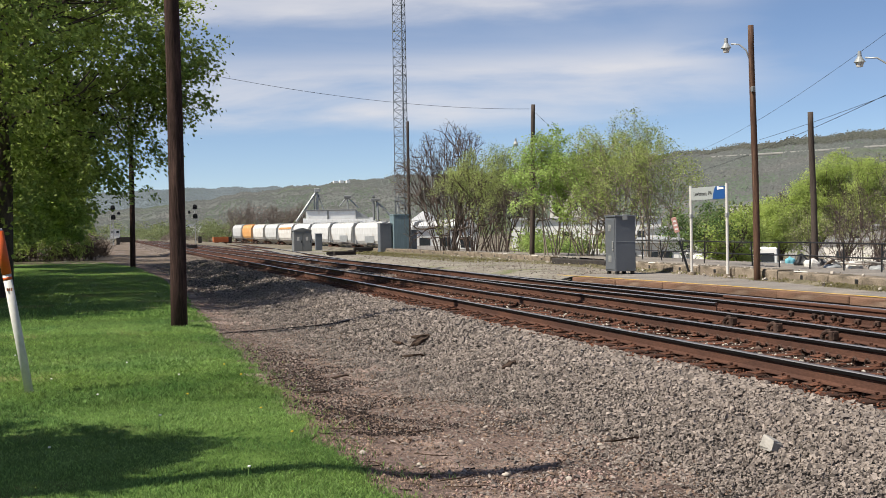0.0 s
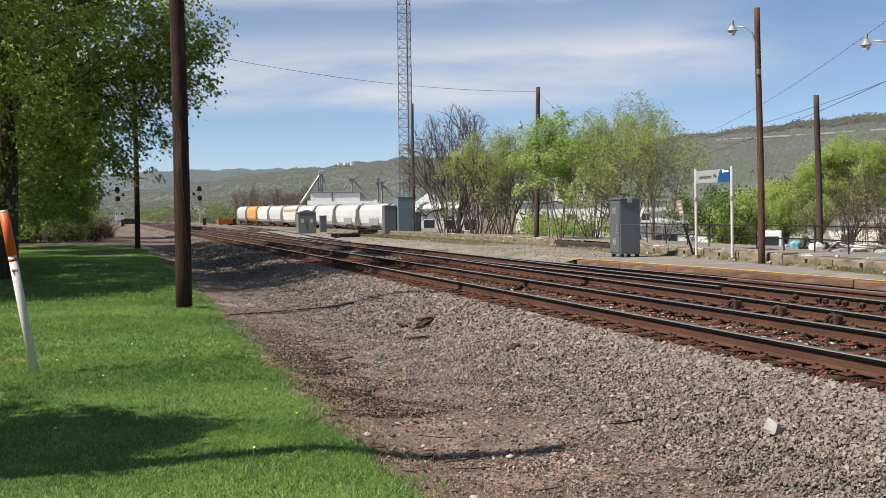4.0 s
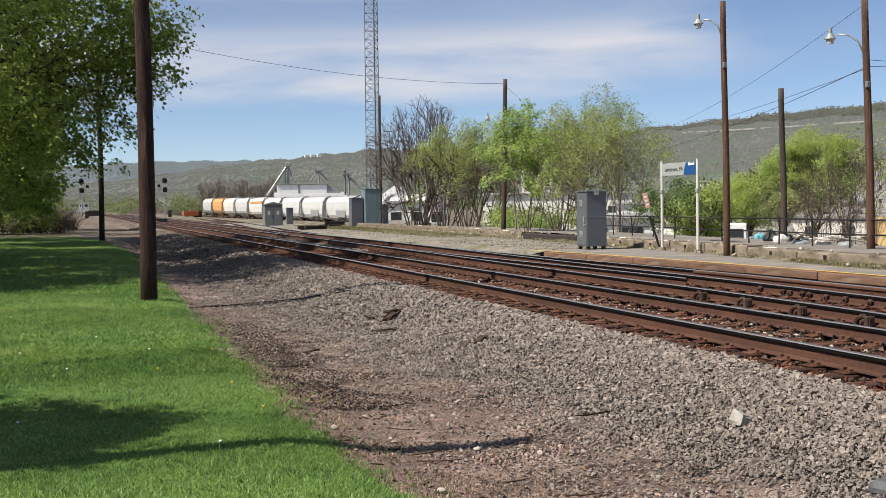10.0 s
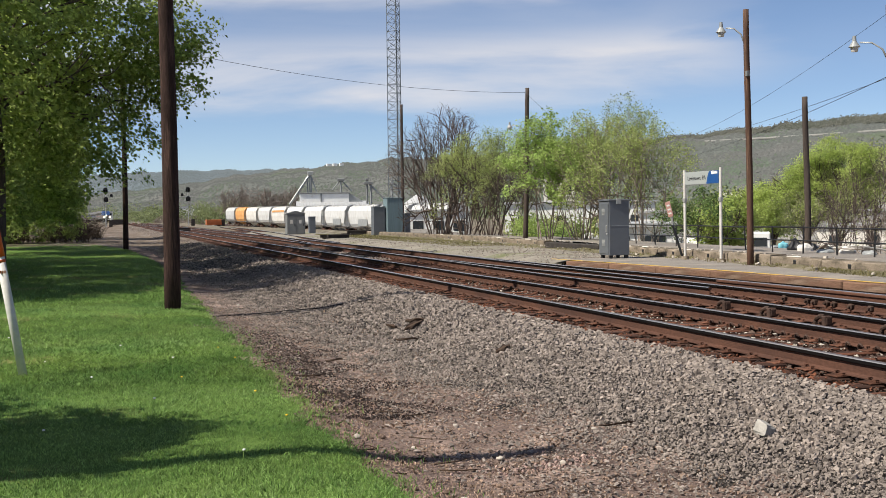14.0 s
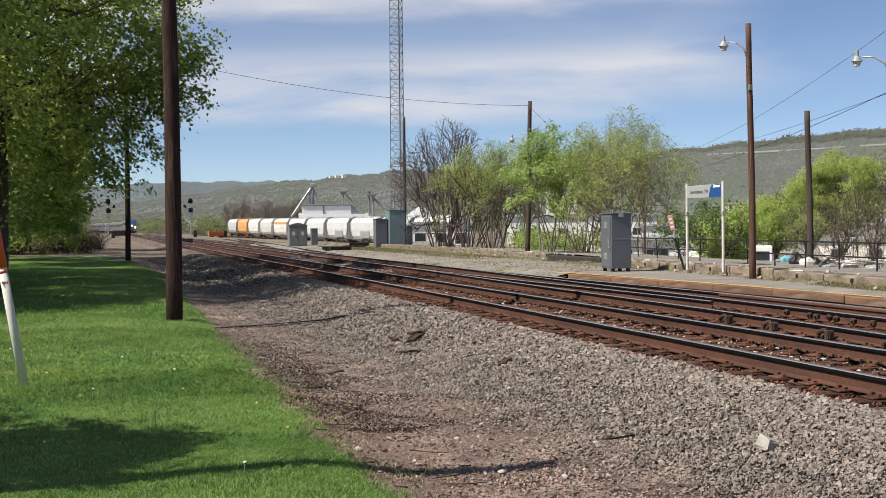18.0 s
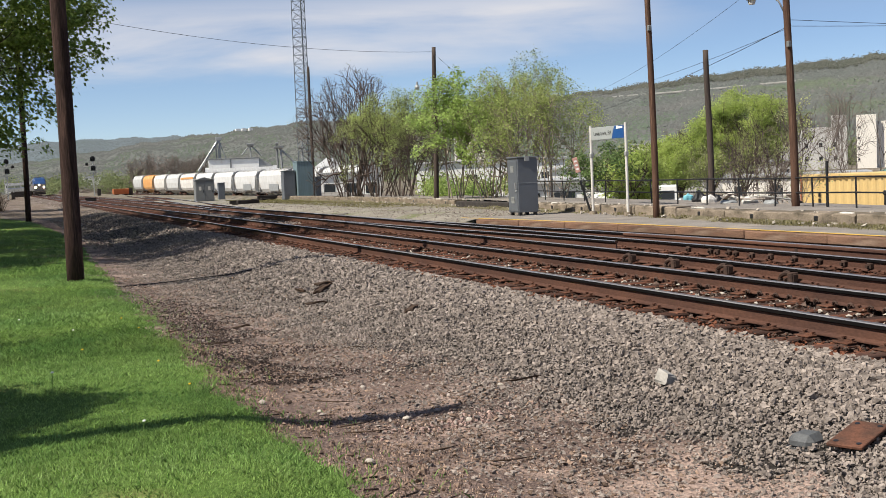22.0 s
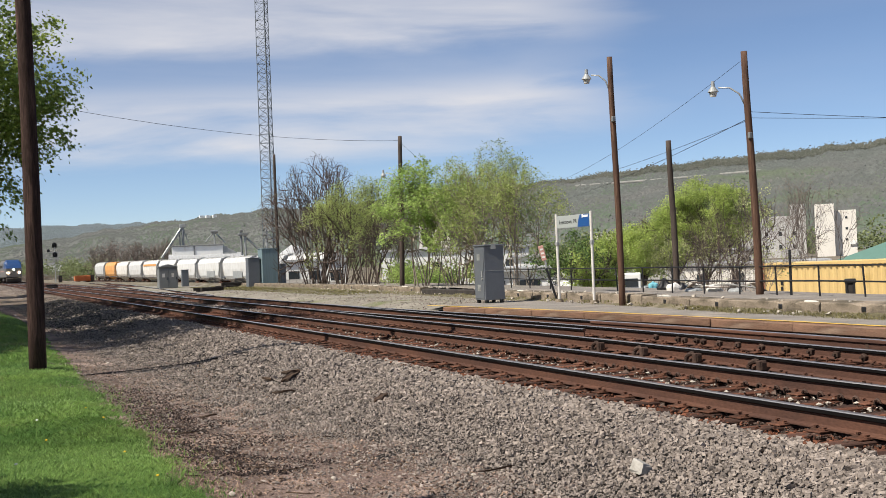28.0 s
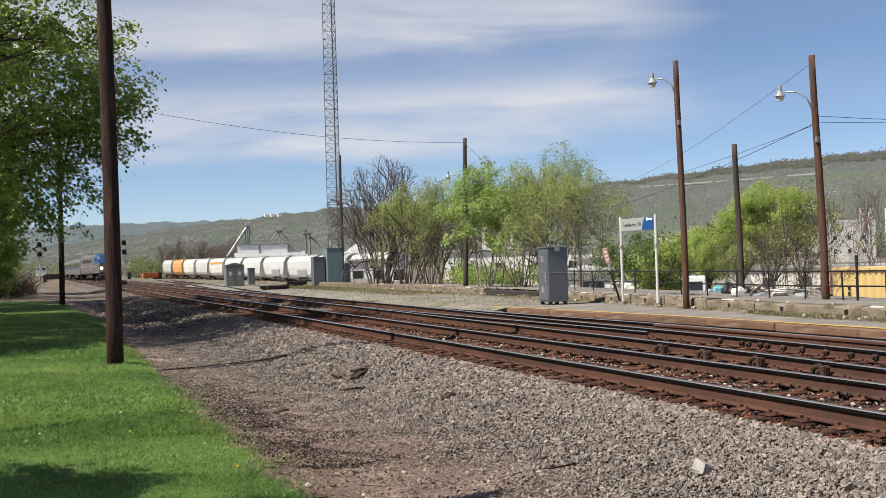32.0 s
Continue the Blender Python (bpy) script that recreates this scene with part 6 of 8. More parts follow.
M["roof_metal"] = surface("pale_metal_roof", (0.44, 0.445, 0.45), (0.36, 0.365, 0.37), 0.55, 0.2, 0.4, 8, 0, 0.01, 0.2, stretch=(6, 0.3, 1), c3=(0.28, 0.26, 0.24), c3_scale=0.5, c3_from=0.58)
gable("hall", (-6, -5, 0), (11, 9, 4.9), 6.1, M["roof_metal"], el)
part("monitor", box((-5.2, 0.4, 5.4), (6.4, 3.6, 7.75), 0.05), M["white"], el)
# Forward-facing stand-in for the shaded end wall; the grey holds that shade.
part("end_wing", mesh_of("end_wing", [(6.42, 0.5, 5.2), (9.6, 0.5, 5.2), (9.6, 0.5, 6.1), (6.42, 0.5, 7.8), (6.42, 3.5, 5.2), (9.6, 3.5, 5.2), (9.6, 3.5, 6.1), (6.42, 3.5, 7.8)],
                         [(0, 1, 2, 3), (5, 4, 7, 6), (1, 5, 6, 2), (3, 2, 6, 7), (4, 0, 3, 7), (0, 4, 5, 1)], M["cabinet_light"]), None, el, "sloping end wing in the grey of a shaded end wall")
part("monitor_roof", box((-5.4, 0.1, 7.75), (6.7, 3.9, 8.0), 0.05), M["cabinet_mid"], el)
part("monitor_post", box((-0.3, 0.28, 5.5), (0.05, 0.4, 7.75)), M["cabinet_mid"], el)
part("front_wall", box((-6.1, -5.2, 0), (11.1, -5.0, 4.9)), M["cabinet_light"], el)
part("eave", box((-6.4, -5.5, 4.85), (11.4, -4.9, 5.05)), M["old_timber"], el)
for k in range(9):
    part("wall_panel", box((-5.8 + 1.9 * k, -5.26, 0.3), (-5.74 + 1.9 * k, -5.2, 4.8)), M["cabinet_light"], el)


def leg(parent, a, b, r, name="conveyor_leg", mat="cabinet_light"):
    part(name, rod(a, b, r, sides=6), M[mat], parent)


leg(el, (-2.6, 4, 0), (-2.6, 4, 12.4), 0.36, "elevator_tower", "cabinet_light")
leg(el, (-3.3, 4, 0), (-3.3, 4, 11.6), 0.16, "elevator_tower", "cabinet_light")
leg(el, (-7.6, 2, 5.4), (-2.8, 4, 12.0), 0.30)
leg(el, (-2.4, 4, 11.6), (-1.0, 4, 7.6), 0.12, "conveyor_leg", "cabinet_light")
part("tower_head", box((-3.3, 3.5, 11.9), (-1.9, 4.5, 12.8), 0.1), M["cabinet_light"], el)
leg(el, (4.6, 2, 8), (4.6, 2, 10.8), 0.22, "elevator_tower", "cabinet_light")
leg(el, (2.6, 2, 8.6), (4.4, 2, 10.6), 0.16)
leg(el, (4.8, 2, 10.6), (7.2, 2, 8.2), 0.16)
part("tower_head", box((3.7, 1.4, 10.5), (5.5, 2.6, 11.1), 0.1), M["cabinet_mid"], el)
leg(el, (10.6, -2, 0), (10.6, -2, 10.5), 0.28, "elevator_tower", "cabinet_mid")
leg(el, (11.5, -2, 0), (11.5, -2, 9.2), 0.28, "elevator_tower", "cabinet_light")
leg(el, (11.2, -2, 9.6), (15.5, -2, 5.6), 0.22)
part("tower_head", box((9.9, -2.6, 9.6), (12.1, -1.4, 10.2), 0.1), M["cabinet_mid"], el)
part("tower_head", box((10.2, -2.4, 10.4), (11.0, -1.6, 11.0), 0.1), M["cabinet_mid"], el)
leg(el, (16.4, -2, 0), (16.4, -2, 11.0), 0.3, "elevator_tower", "cabinet_light")
leg(el, (16.6, -2, 10.0), (19.5, -2, 6.5), 0.2)
part("tower_head", box((15.6, -2.6, 9.4), (17.4, -1.4, 9.9), 0.1), M["cabinet_mid"], el)
bin_ = thing("grain_bin", (56.5, 205, -1.8), "round white metal grain bin with a conical roof", "grain bin")
part("wall", rod((0, 0, 0), (0, 0, 4.2), 4.3, sides=36), M["white_dirty"], bin_)
part("roof", rod((0, 0, 4.2), (0, 0, 7.0), 4.45, 0.5, 36), M["roof_metal"], bin_)

# ---- town and car park beyond the railing ----


def block(parent, lo, hi, mat, name="tower_block"):
    return part(name, box(lo, hi, 0.03), mat, parent)


M["feed_white"] = surface("chalky_white_wall", (0.72, 0.68, 0.62), (0.63, 0.59, 0.53), 0.85, 0, 0.2, 4, 0.05, 0.01, 0.1)
M["green_roof"] = surface("green_metal_roof", (0.12, 0.22, 0.18), (0.10, 0.19, 0.155), 0.6, 0.1, 0.3, 8, 0, 0.01, 0.1)
mill = thing("feed_mill", polar(41.2, 230, -3), "tall white concrete feed mill with small windows", "mill building", turn=-41)
tw = block(mill, (-1.6, 0, 0), (1.95, 6, 12.1), M["feed_white"])
for k in range(4):
    part("window", box((-1.3, -0.06, 9.6 - 2.0 * k), (-1.0, 0.0, 9.95 - 2.0 * k)), M["glass"], tw)
tw = block(mill, (1.95, 1.5, 0), (5.9, 8, 10.8), M["feed_white"])
for k in range(3):
    part("window", box((3.9, 1.44, 9.2 - 2.1 * k), (4.3, 1.5, 9.6 - 2.1 * k)), M["glass"], tw)
part("stair", box((4.6, 1.2, 4.2), (5.6, 1.5, 4.8)), M["white"], tw)
# Greyer than feed_white: the mill's left block has its shade in the colour.
M["mill_grey"] = surface("dull_grey_wall", (0.46, 0.45, 0.43), (0.36, 0.35, 0.335), 0.9, 0, 0.3, 5, 0.05, 0.01, 0.12, stretch=(1, 1, 0.3))
tw = block(mill, (-15.5, 3, 0), (-3.3, 9, 10.2), M["mill_grey"])
for k in range(4):
    for j in range(2):
        part("window", box((-13.6 + 2.6 * k, 2.94, 6.4 - 2.6 * j), (-13.0 + 2.6 * k, 3.0, 7.2 - 2.6 * j)), M["glass"], tw)
block(mill, (-6.2, 3.5, 10.2), (-3.4, 7, 12.4), M["mill_grey"], "roof_house")
low = thing("green_roofed_shed", polar(46.0, 110, -2.5), "low shed with a broad green metal roof", "shed", turn=-44)
part("hall", box((-9, 0, 0), (16, 13.6, 2.1), 0.02), M["white_dirty"], low)
v = [(-9.4, -0.4, 2.15), (16.4, -0.4, 2.15), (9.5, 7, 4.9), (-1.5, 7, 4.9)]
part("roof", mesh_of("roof", v + [(a, b, c - 0.12) for a, b, c in v], [(0, 1, 2, 3), (7, 6, 5, 4), (0, 4, 5, 1), (1, 5, 6, 2), (2, 6, 7, 3), (3, 7, 4, 0)], M["green_roof"]), None, low)


def low_building(az_deg, d, w, h, label, mat, roof, z=-1.6, windows=4):
    t = thing("low_building", polar(az_deg, d, z), label, "building", "low buildings in the town", turn=-az_deg)
    wl = part("wall", box((-w / 2, 0, -1.5), (w / 2, 9, h), 0.02), mat, t)
    part("roof", box((-w / 2 - 0.3, -0.3, h), (w / 2 + 0.3, 9.3, h + 0.25), 0.02), roof, t)
    for k in range(windows):
        x = -w / 2 + w * (k + 0.5) / windows
        wi = part("window", box((x - 0.6, -0.05, h * 0.35), (x + 0.6, 0.0, h * 0.7)), M["glass"], wl)
        part("sill", box((x - 0.7, -0.1, h * 0.32), (x + 0.7, 0.0, h * 0.35)), M["white"], wi)


low_building(27.9, 118, 6.6, 3.0, "long low white commercial building", M["white"], M["roof_metal"])
low_building(34.5, 150, 20, 3.2, "long low grey commercial building", M["mill_grey"], M["roof_metal"], -2.0, 5)
low_building(23.4, 132, 17, 4.6, "pale stone building behind the shrubs", M["white"], M["roof_metal"], -2.0, 4)
low_building(31.5, 300, 12, 4.0, "low pale building at the foot of the hill", M["feed_white"], M["roof_metal"], 2.5, 3)
low_building(38.0, 120, 14, 2.8, "pale building behind the bare trees", M["feed_white"], M["roof_metal"], -3.0, 4)
low_building(0.35, 520, 4, 2.6, "small white house in the valley", M["white"], M["roof_metal"], 2.0, 2)
low_building(4.0, 900, 13, 5.0, "small white house in the valley", M["white"], M["roof_metal"], 5.0, 2)
low_building(16.4, 130, 7, 3.5, "white shed behind the shrubs", M["white"], M["roof_metal"], -1.6, 3)
low_building(22.4, 150, 4, 4.8, "pale stone house behind the shrubs", M["feed_white"], M["rust_orange"], 2.2, 2)
low_building(26.2, 66, 4.0, 1.7, "small white shed behind the railing", M["white"], M["roof_metal"], -1.0, 2)
hb = thing("hilltop_building", polar(11.35, 2350, 106), "white flat buildings near the hilltop", "building")
for k, x in enumerate((-26, -8, 12)):
    part("hall", box((x * 0.7, 0, -4), (x * 0.7 + 9 - k, 12, 0.6 + 0.5 * k)), M["white"], hb)

M["yellow_steel"] = surface("yellow_corrugated_steel", (0.68, 0.48, 0.20), (0.62, 0.43, 0.17), 0.6, 0.1, 0.8, 20, 0.03, 0.003, 0.08, c3=(0.52, 0.34, 0.10), c3_scale=0.9, c3_from=0.58)
M["scallop"] = surface("dull_brown_trim", (0.50, 0.32, 0.10), (0.42, 0.27, 0.09), 0.7, 0, 2, 20, 0, 0.01, 0.15)
cont = thing("shipping_container", (28.0, 35.4, -1.66), "long yellow corrugated steel container with an orange corner", "container", turn=-42.5)
zig = []
x = 0.0
while x < 12.0:
    zig += [(x, 0.0), (x + 0.10, 0.0), (x + 0.14, 0.009), (x + 0.24, 0.009)]
    x += 0.28
v = [(a, b, 0.15) for a, b in zig] + [(a, b, 2.45) for a, b in zig]
n = len(zig)
part("side_panel", mesh_of("side_panel", v, [(i, i + 1, n + i + 1, n + i) for i in range(n - 1)], M["yellow_steel"]), None, cont)
part("box_body", box((0.0, 0.06, 0.12), (12.1, 2.44, 2.46)), M["yellow_steel"], cont)
part("top_rail", box((-0.02, -0.05, 2.46), (12.15, 2.46, 2.6), 0.01), M["yellow_steel"], cont)
part("bottom_rail", box((-0.02, -0.05, 0.0), (12.15, 2.46, 0.12), 0.01), M["yellow_steel"], cont)
part("corner_post", box((-0.02, -0.06, 0.0), (0.04, 2.46, 2.6), 0.01), M["rust_orange"], cont, "orange-red corner post")
for k in range(58):
    part("roof_bow", box((0.1 + 0.205 * k, -0.065, 2.435), (0.17 + 0.205 * k, -0.05, 2.475)), M["scallop"], cont)
for k in range(5):
    part("stencil_mark", box((0.62, -0.03, 0.9 + 0.22 * k), (0.70, -0.01, 1.05 + 0.22 * k)), M["black"], cont)
jack = thing("steel_stand", (29.95, 32.95, -1.3), "small black steel stand before the container", "stand", turn=-42)
jack.matrix_world = jack.matrix_world @ Matrix.Diagonal((0.6, 1, 1.35, 1))
part("leg", box((-0.3, -0.1, 0), (-0.16, 0.1, 1.15), 0.02), M["black"], jack)
part("panel", box((-0.16, -0.06, 0.05), (0.14, 0.06, 1.06), 0.01), M["old_timber"], jack)
part("leg", box((0.14, -0.1, 0), (0.28, 0.1, 1.15), 0.02), M["black"], jack)
part("crossbar", box((-0.34, -0.12, 1.06), (0.32, 0.12, 1.18), 0.02), M["black"], jack)

lot = part("car_park", grid_mesh("car_park", np.linspace(22.5, 80, 40), np.linspace(28, 116, 60), lambda X, Y: land(X, Y) + 0.06 + 0 * X, M["asphalt"]), None, None)
tagged(lot, "grey asphalt car park beyond the railing", "car park", kind="structure")


def pickup(place, turn, label, mat):
    t = thing("pickup_truck", place, label, "vehicle", "vehicles in the car park", turn=turn)
    part("body", box((-2.5, -0.85, 0.35), (2.4, 0.85, 0.85), 0.1), mat, t)
    part("cab", box((-0.6, -0.76, 0.8), (1.0, 0.76, 1.4), 0.16), mat, t)
    part("side_window", box((-0.4, -0.78, 0.95), (0.8, -0.74, 1.27), 0.0), M["glass"], t)
    part("windscreen", box((0.92, -0.62, 0.92), (1.02, 0.62, 1.28), 0.0), M["glass"], t)
    part("bumper", box((2.35, -0.8, 0.32), (2.5, 0.8, 0.5), 0.03), M["galv"], t)
    for xx in (-1.6, 1.6):
        for s in (-0.76, 0.76):
            wv = part("wheel", rod((xx, s - 0.1, 0.33), (xx, s + 0.1, 0.33), 0.33, sides=16), M["black"], t)
            part("rim", rod((xx, s - 0.11, 0.33), (xx, s + 0.11, 0.33), 0.19, sides=10), M["galv"], wv)


pickup(polar(32.8, 84, -2.3), 262, "silver pickup truck in the car park", M["cabinet_light"])
van = thing("box_truck", polar(31.95, 84, -2.1), "white box truck with a dark windscreen in the car park", "vehicle", "vehicles in the car park", turn=-32)
part("box", box((-0.85, -1.0, 0.3), (0.85, 2.8, 2.1), 0.06), M["white"], van)
part("windscreen", box((-0.62, -1.04, 1.15), (0.62, -0.98, 1.75)), M["glass"], van)
for xx in (-0.6, 0.6):
    part("wheel", rod((xx - 0.1, -0.6, 0.25), (xx + 0.1, -0.6, 0.25), 0.25, sides=14), M["black"], van)
pickup(polar(28.9, 100, -2.15), 60, "white pickup truck in the car park", M["white"])

# ---- clutter behind the railing ----
M["cyan"] = surface("pale_blue_tarpaulin", (0.18, 0.48, 0.56), (0.15, 0.42, 0.50), 0.6, 0, 3, 20, 0.2, 0.01, 0.1)
M["red_plastic"] = surface("red_plastic", (0.45, 0.03, 0.03), (0.38, 0.03, 0.03), 0.5, 0, 3, 20, 0, 0.01, 0.1)


def lump(name, place, size, mat, label, category, seed):
    bm = bmesh.new()
    bmesh.ops.create_icosphere(bm, subdivisions=3, radius=1)
    r = random.Random(seed)
    ph = [r.uniform(0, 6) for _ in range(4)]
    for v in bm.verts:
        k = 1 + 0.16 * math.sin(v.co.x * 4 + ph[0]) * math.cos(v.co.y * 5 + ph[1]) + 0.1 * math.sin(v.co.z * 7 + ph[2])
        v.co = Vector((v.co.x * size[0] * k, v.co.y * size[1] * k, max(-0.35, v.co.z) * size[2] * k))
    ob = part(name, bm, mat, None)
    ob.location = place
    return tagged(ob, label, category, "clutter behind the railing")


lump("tarpaulin_bundle", (19.83, 30.4, 0.45), (0.15, 0.14, 0.2), M["cyan"], "pale blue tarpaulin bundle behind the railing", "bundle", 1)
bx = part("red_bin", box((20.56, 30.98, 0.25), (20.70, 31.12, 0.60), 0.04), M["red_plastic"], None)
tagged(bx, "red plastic bin behind the railing", "bin", "clutter behind the railing")
bx = part("grey_board", box((20.47, 31.1, 0.25), (20.51, 31.3, 0.66), 0.01), M["cabinet_light"], None)
tagged(bx, "upright grey board behind the railing", "board", "clutter behind the railing")
for k in range(6):
    y = 27.6 - 0.62 * k
    lump("rubbish_bag", (18.7 + 0.25 * math.sin(k * 2.1), y, 0.37), (0.21 + 0.05 * math.sin(k), 0.24, 0.24 + 0.06 * math.cos(k * 1.7)),
         M["white_dirty"] if k % 3 == 0 else (M["old_timber"] if k % 3 == 1 else M["cabinet_light"]),
         "heap of discarded rubbish behind the railing", "rubbish", 10 + k)
for x, y, s in ((19.05, 28.6, 0.36), (19.35, 28.25, 0.27)):
    lump("rubbish_bag", (x, y, 0.28 + 0.35 * s), (0.24, 0.2, s), M["black"], "slumped black rubbish bag behind the railing", "rubbish bag", int(x * 100))
for k in range(5):
    a = part("plank", box((-0.5, -0.05, -0.012), (0.5, 0.05, 0.012), 0.004), M["white_dirty"] if k % 2 else M["bark_pale"], None)
    a.matrix_local = pose(18.75 + 0.08 * math.sin(k * 2.3), 26.9 - 0.75 * k, 0.56 + 0.03 * (k % 2), 8, 12 - 7 * k, 70 + 35 * k)
    tagged(a, "broken pale board lying on the rubbish heap", "board", "clutter behind the railing")
for k in range(8):
    a = part("stick", rod((18.5 + 0.1 * k, 23.6 + 0.5 * k, 0.36), (18.9 + 0.05 * k, 24.6 + 0.45 * k, 0.55 + 0.05 * (k % 3)), 0.02, 0.01, 5), M["bark_pale"], None)
    tagged(a, "pale dead stick in the rubbish heap", "stick", "clutter behind the railing")


def timber_pile(place, turn, n, length, seed):
    t = thing("timber_pile", place, "low pile of blackened old ties beside the tracks", "timber pile", "timber piles beside the tracks", turn=turn)
    r = random.Random(seed)
    for k in range(n):
        ob = part("timber", box((-length / 2, -0.12, 0), (length / 2, 0.12, 0.2), 0.02), M["old_timber"], t)
        ob.matrix_local = pose(r.uniform(-0.3, 0.3), 0.27 * (k % 3) - 0.27 + 0.05 * (k // 3), 0.2 * (k // 3), 0, 0, r.uniform(-8, 8))


timber_pile((14.4, 72.4, 0.0), 10, 5, 1.5, 1)
timber_pile((18.0, 82.0, 0.1), 5, 4, 2.0, 2)
timber_pile((9.9, 140.0, 0.0), 0, 4, 1.3, 3)

# ---- passenger train ----
M["loco_silver"] = surface("dull_silver_paint", (0.15, 0.14, 0.13), (0.11, 0.103, 0.096), 0.55, 0.3, 0.6, 15, 0, 0.01, 0.1)
M["loco_blue"] = surface("deep_blue_paint", (0.014, 0.05, 0.15), (0.011, 0.042, 0.13), 0.4, 0, 0.6, 15, 0, 0.01, 0.08)
M["coach_steel"] = surface("fluted_stainless_steel", (0.17, 0.165, 0.16), (0.12, 0.118, 0.115), 0.55, 0.4, 0.6, 15, 0, 0.01, 0.1)
M["lamp_on"] = glow("lit_headlamp", (1.0, 0.80, 0.55), 40.0)


def locomotive():
    """Front at x = 0, body towards -x, rail top at z = 0."""
    t = thing("locomotive", (0, 300, 0.19), "blue and silver passenger locomotive with lit headlights", "locomotive")
    L = 21.0
    prof = [(-1.50, 1.15), (-1.52, 2.6), (-1.45, 3.75), (-1.05, 4.30), (1.05, 4.30), (1.45, 3.75), (1.52, 2.6), (1.50, 1.15)]
    n = len(prof)

    def shell(name, stations, mat, zmin, zmax, lift=0.0):
        v = []
        for x, k, cut in stations:
            for a, z in prof:
                z2 = min(max(z, zmin), min(zmax, cut))
                v.append((x, a * k + math.copysign(lift, a), z2))
        f = []
        for i in range(len(stations) - 1):
            for j in range(n):
                f.append((i * n + j, i * n + (j + 1) % n, (i + 1) * n + (j + 1) % n, (i + 1) * n + j))
        f += [tuple(range(n))[::-1], tuple((len(stations) - 1) * n + j for j in range(n))]
        bm = bmesh.new()
        bm.from_mesh(mesh_of(name, v, f, mat))
        return part(name, bm, mat, t)

    shell("lower_body", [(-L, 1, 9), (-1.2, 1, 9), (-0.35, 0.93, 9), (0, 0.82, 9)], M["loco_silver"], 1.15, 2.72)
    shell("cab", [(-4.6, 1, 9), (-2.6, 1, 9), (-1.7, 0.97, 4.0), (-0.75, 0.9, 3.25), (-0.25, 0.86, 2.75)], M["loco_blue"], 2.7, 9, 0.01)
    shell("upper_body", [(-L, 1, 9), (-4.6, 1, 9)], M["loco_silver"], 2.5, 9)
    body = part("rear_body", box((-L + 0.05, -1.535, 1.3), (-6.2, 1.535, 2.6), 0.02), M["loco_silver"], t, "silver side panels")
    for s in (-1, 1):
        part("stripe", box((-L + 0.2, s * 1.55 - 0.01, 2.2), (-1.5, s * 1.55 + 0.01, 2.26)), M["faded_red"], t, "thin red stripe")
        part("side_window", box((-3.3, s * 1.47 - 0.03, 2.95), (-2.4, s * 1.47 + 0.05, 3.55)), M["glass"], t)
        for k in range(5):
            part("grille", box((-18 + 2.2 * k, s * 1.545 - 0.01, 2.9), (-16.6 + 2.2 * k, s * 1.545 + 0.01, 3.4)), M["old_timber"], t)
    bm = bmesh.new()
    for s in (-1, 1):
        q = [(-1.72, s * 0.08, 3.98), (-1.72, s * 1.1, 3.9), (-0.78, s * 1.12, 3.2), (-0.78, s * 0.08, 3.2)]
        vs = [bm.verts.new((a + 0.05, b, c)) for a, b, c in q]
        bm.faces.new(vs)
    part("windscreen", bm, M["glass"], t)
    for s in (-1, 1):
        h = part("headlamp", rod((-0.05, s * 0.92, 1.95), (0.10, s * 0.92, 1.95), 0.17, sides=14), M["lamp_on"], t, "lit headlamp")
    part("nose_lamp", rod((-0.3, 0, 2.55), (0.05, 0, 2.5), 0.15, sides=14), M["lamp_on"], t, "lit upper headlamp")
    bm = bmesh.new()
    add_box(bm, (-0.6, -1.3, 0.25), (0.2, 1.3, 1.0), 0.1)
    add_box(bm, (0.1, -0.2, 0.7), (0.7, 0.2, 1.05), 0.03)
    part("pilot", bm, M["old_timber"], t)
    part("fuel_tank", box((-13, -1.3, 0.35), (-8, 1.3, 1.15), 0.1), M["old_timber"], t)
    part("roof_fan", rod((-14, 0, 4.28), (-14, 0, 4.5), 0.9, sides=18), M["old_timber"], t)
    for x in (-4.6, -16.4):
        truck(t, x, M["old_timber"])
    return t


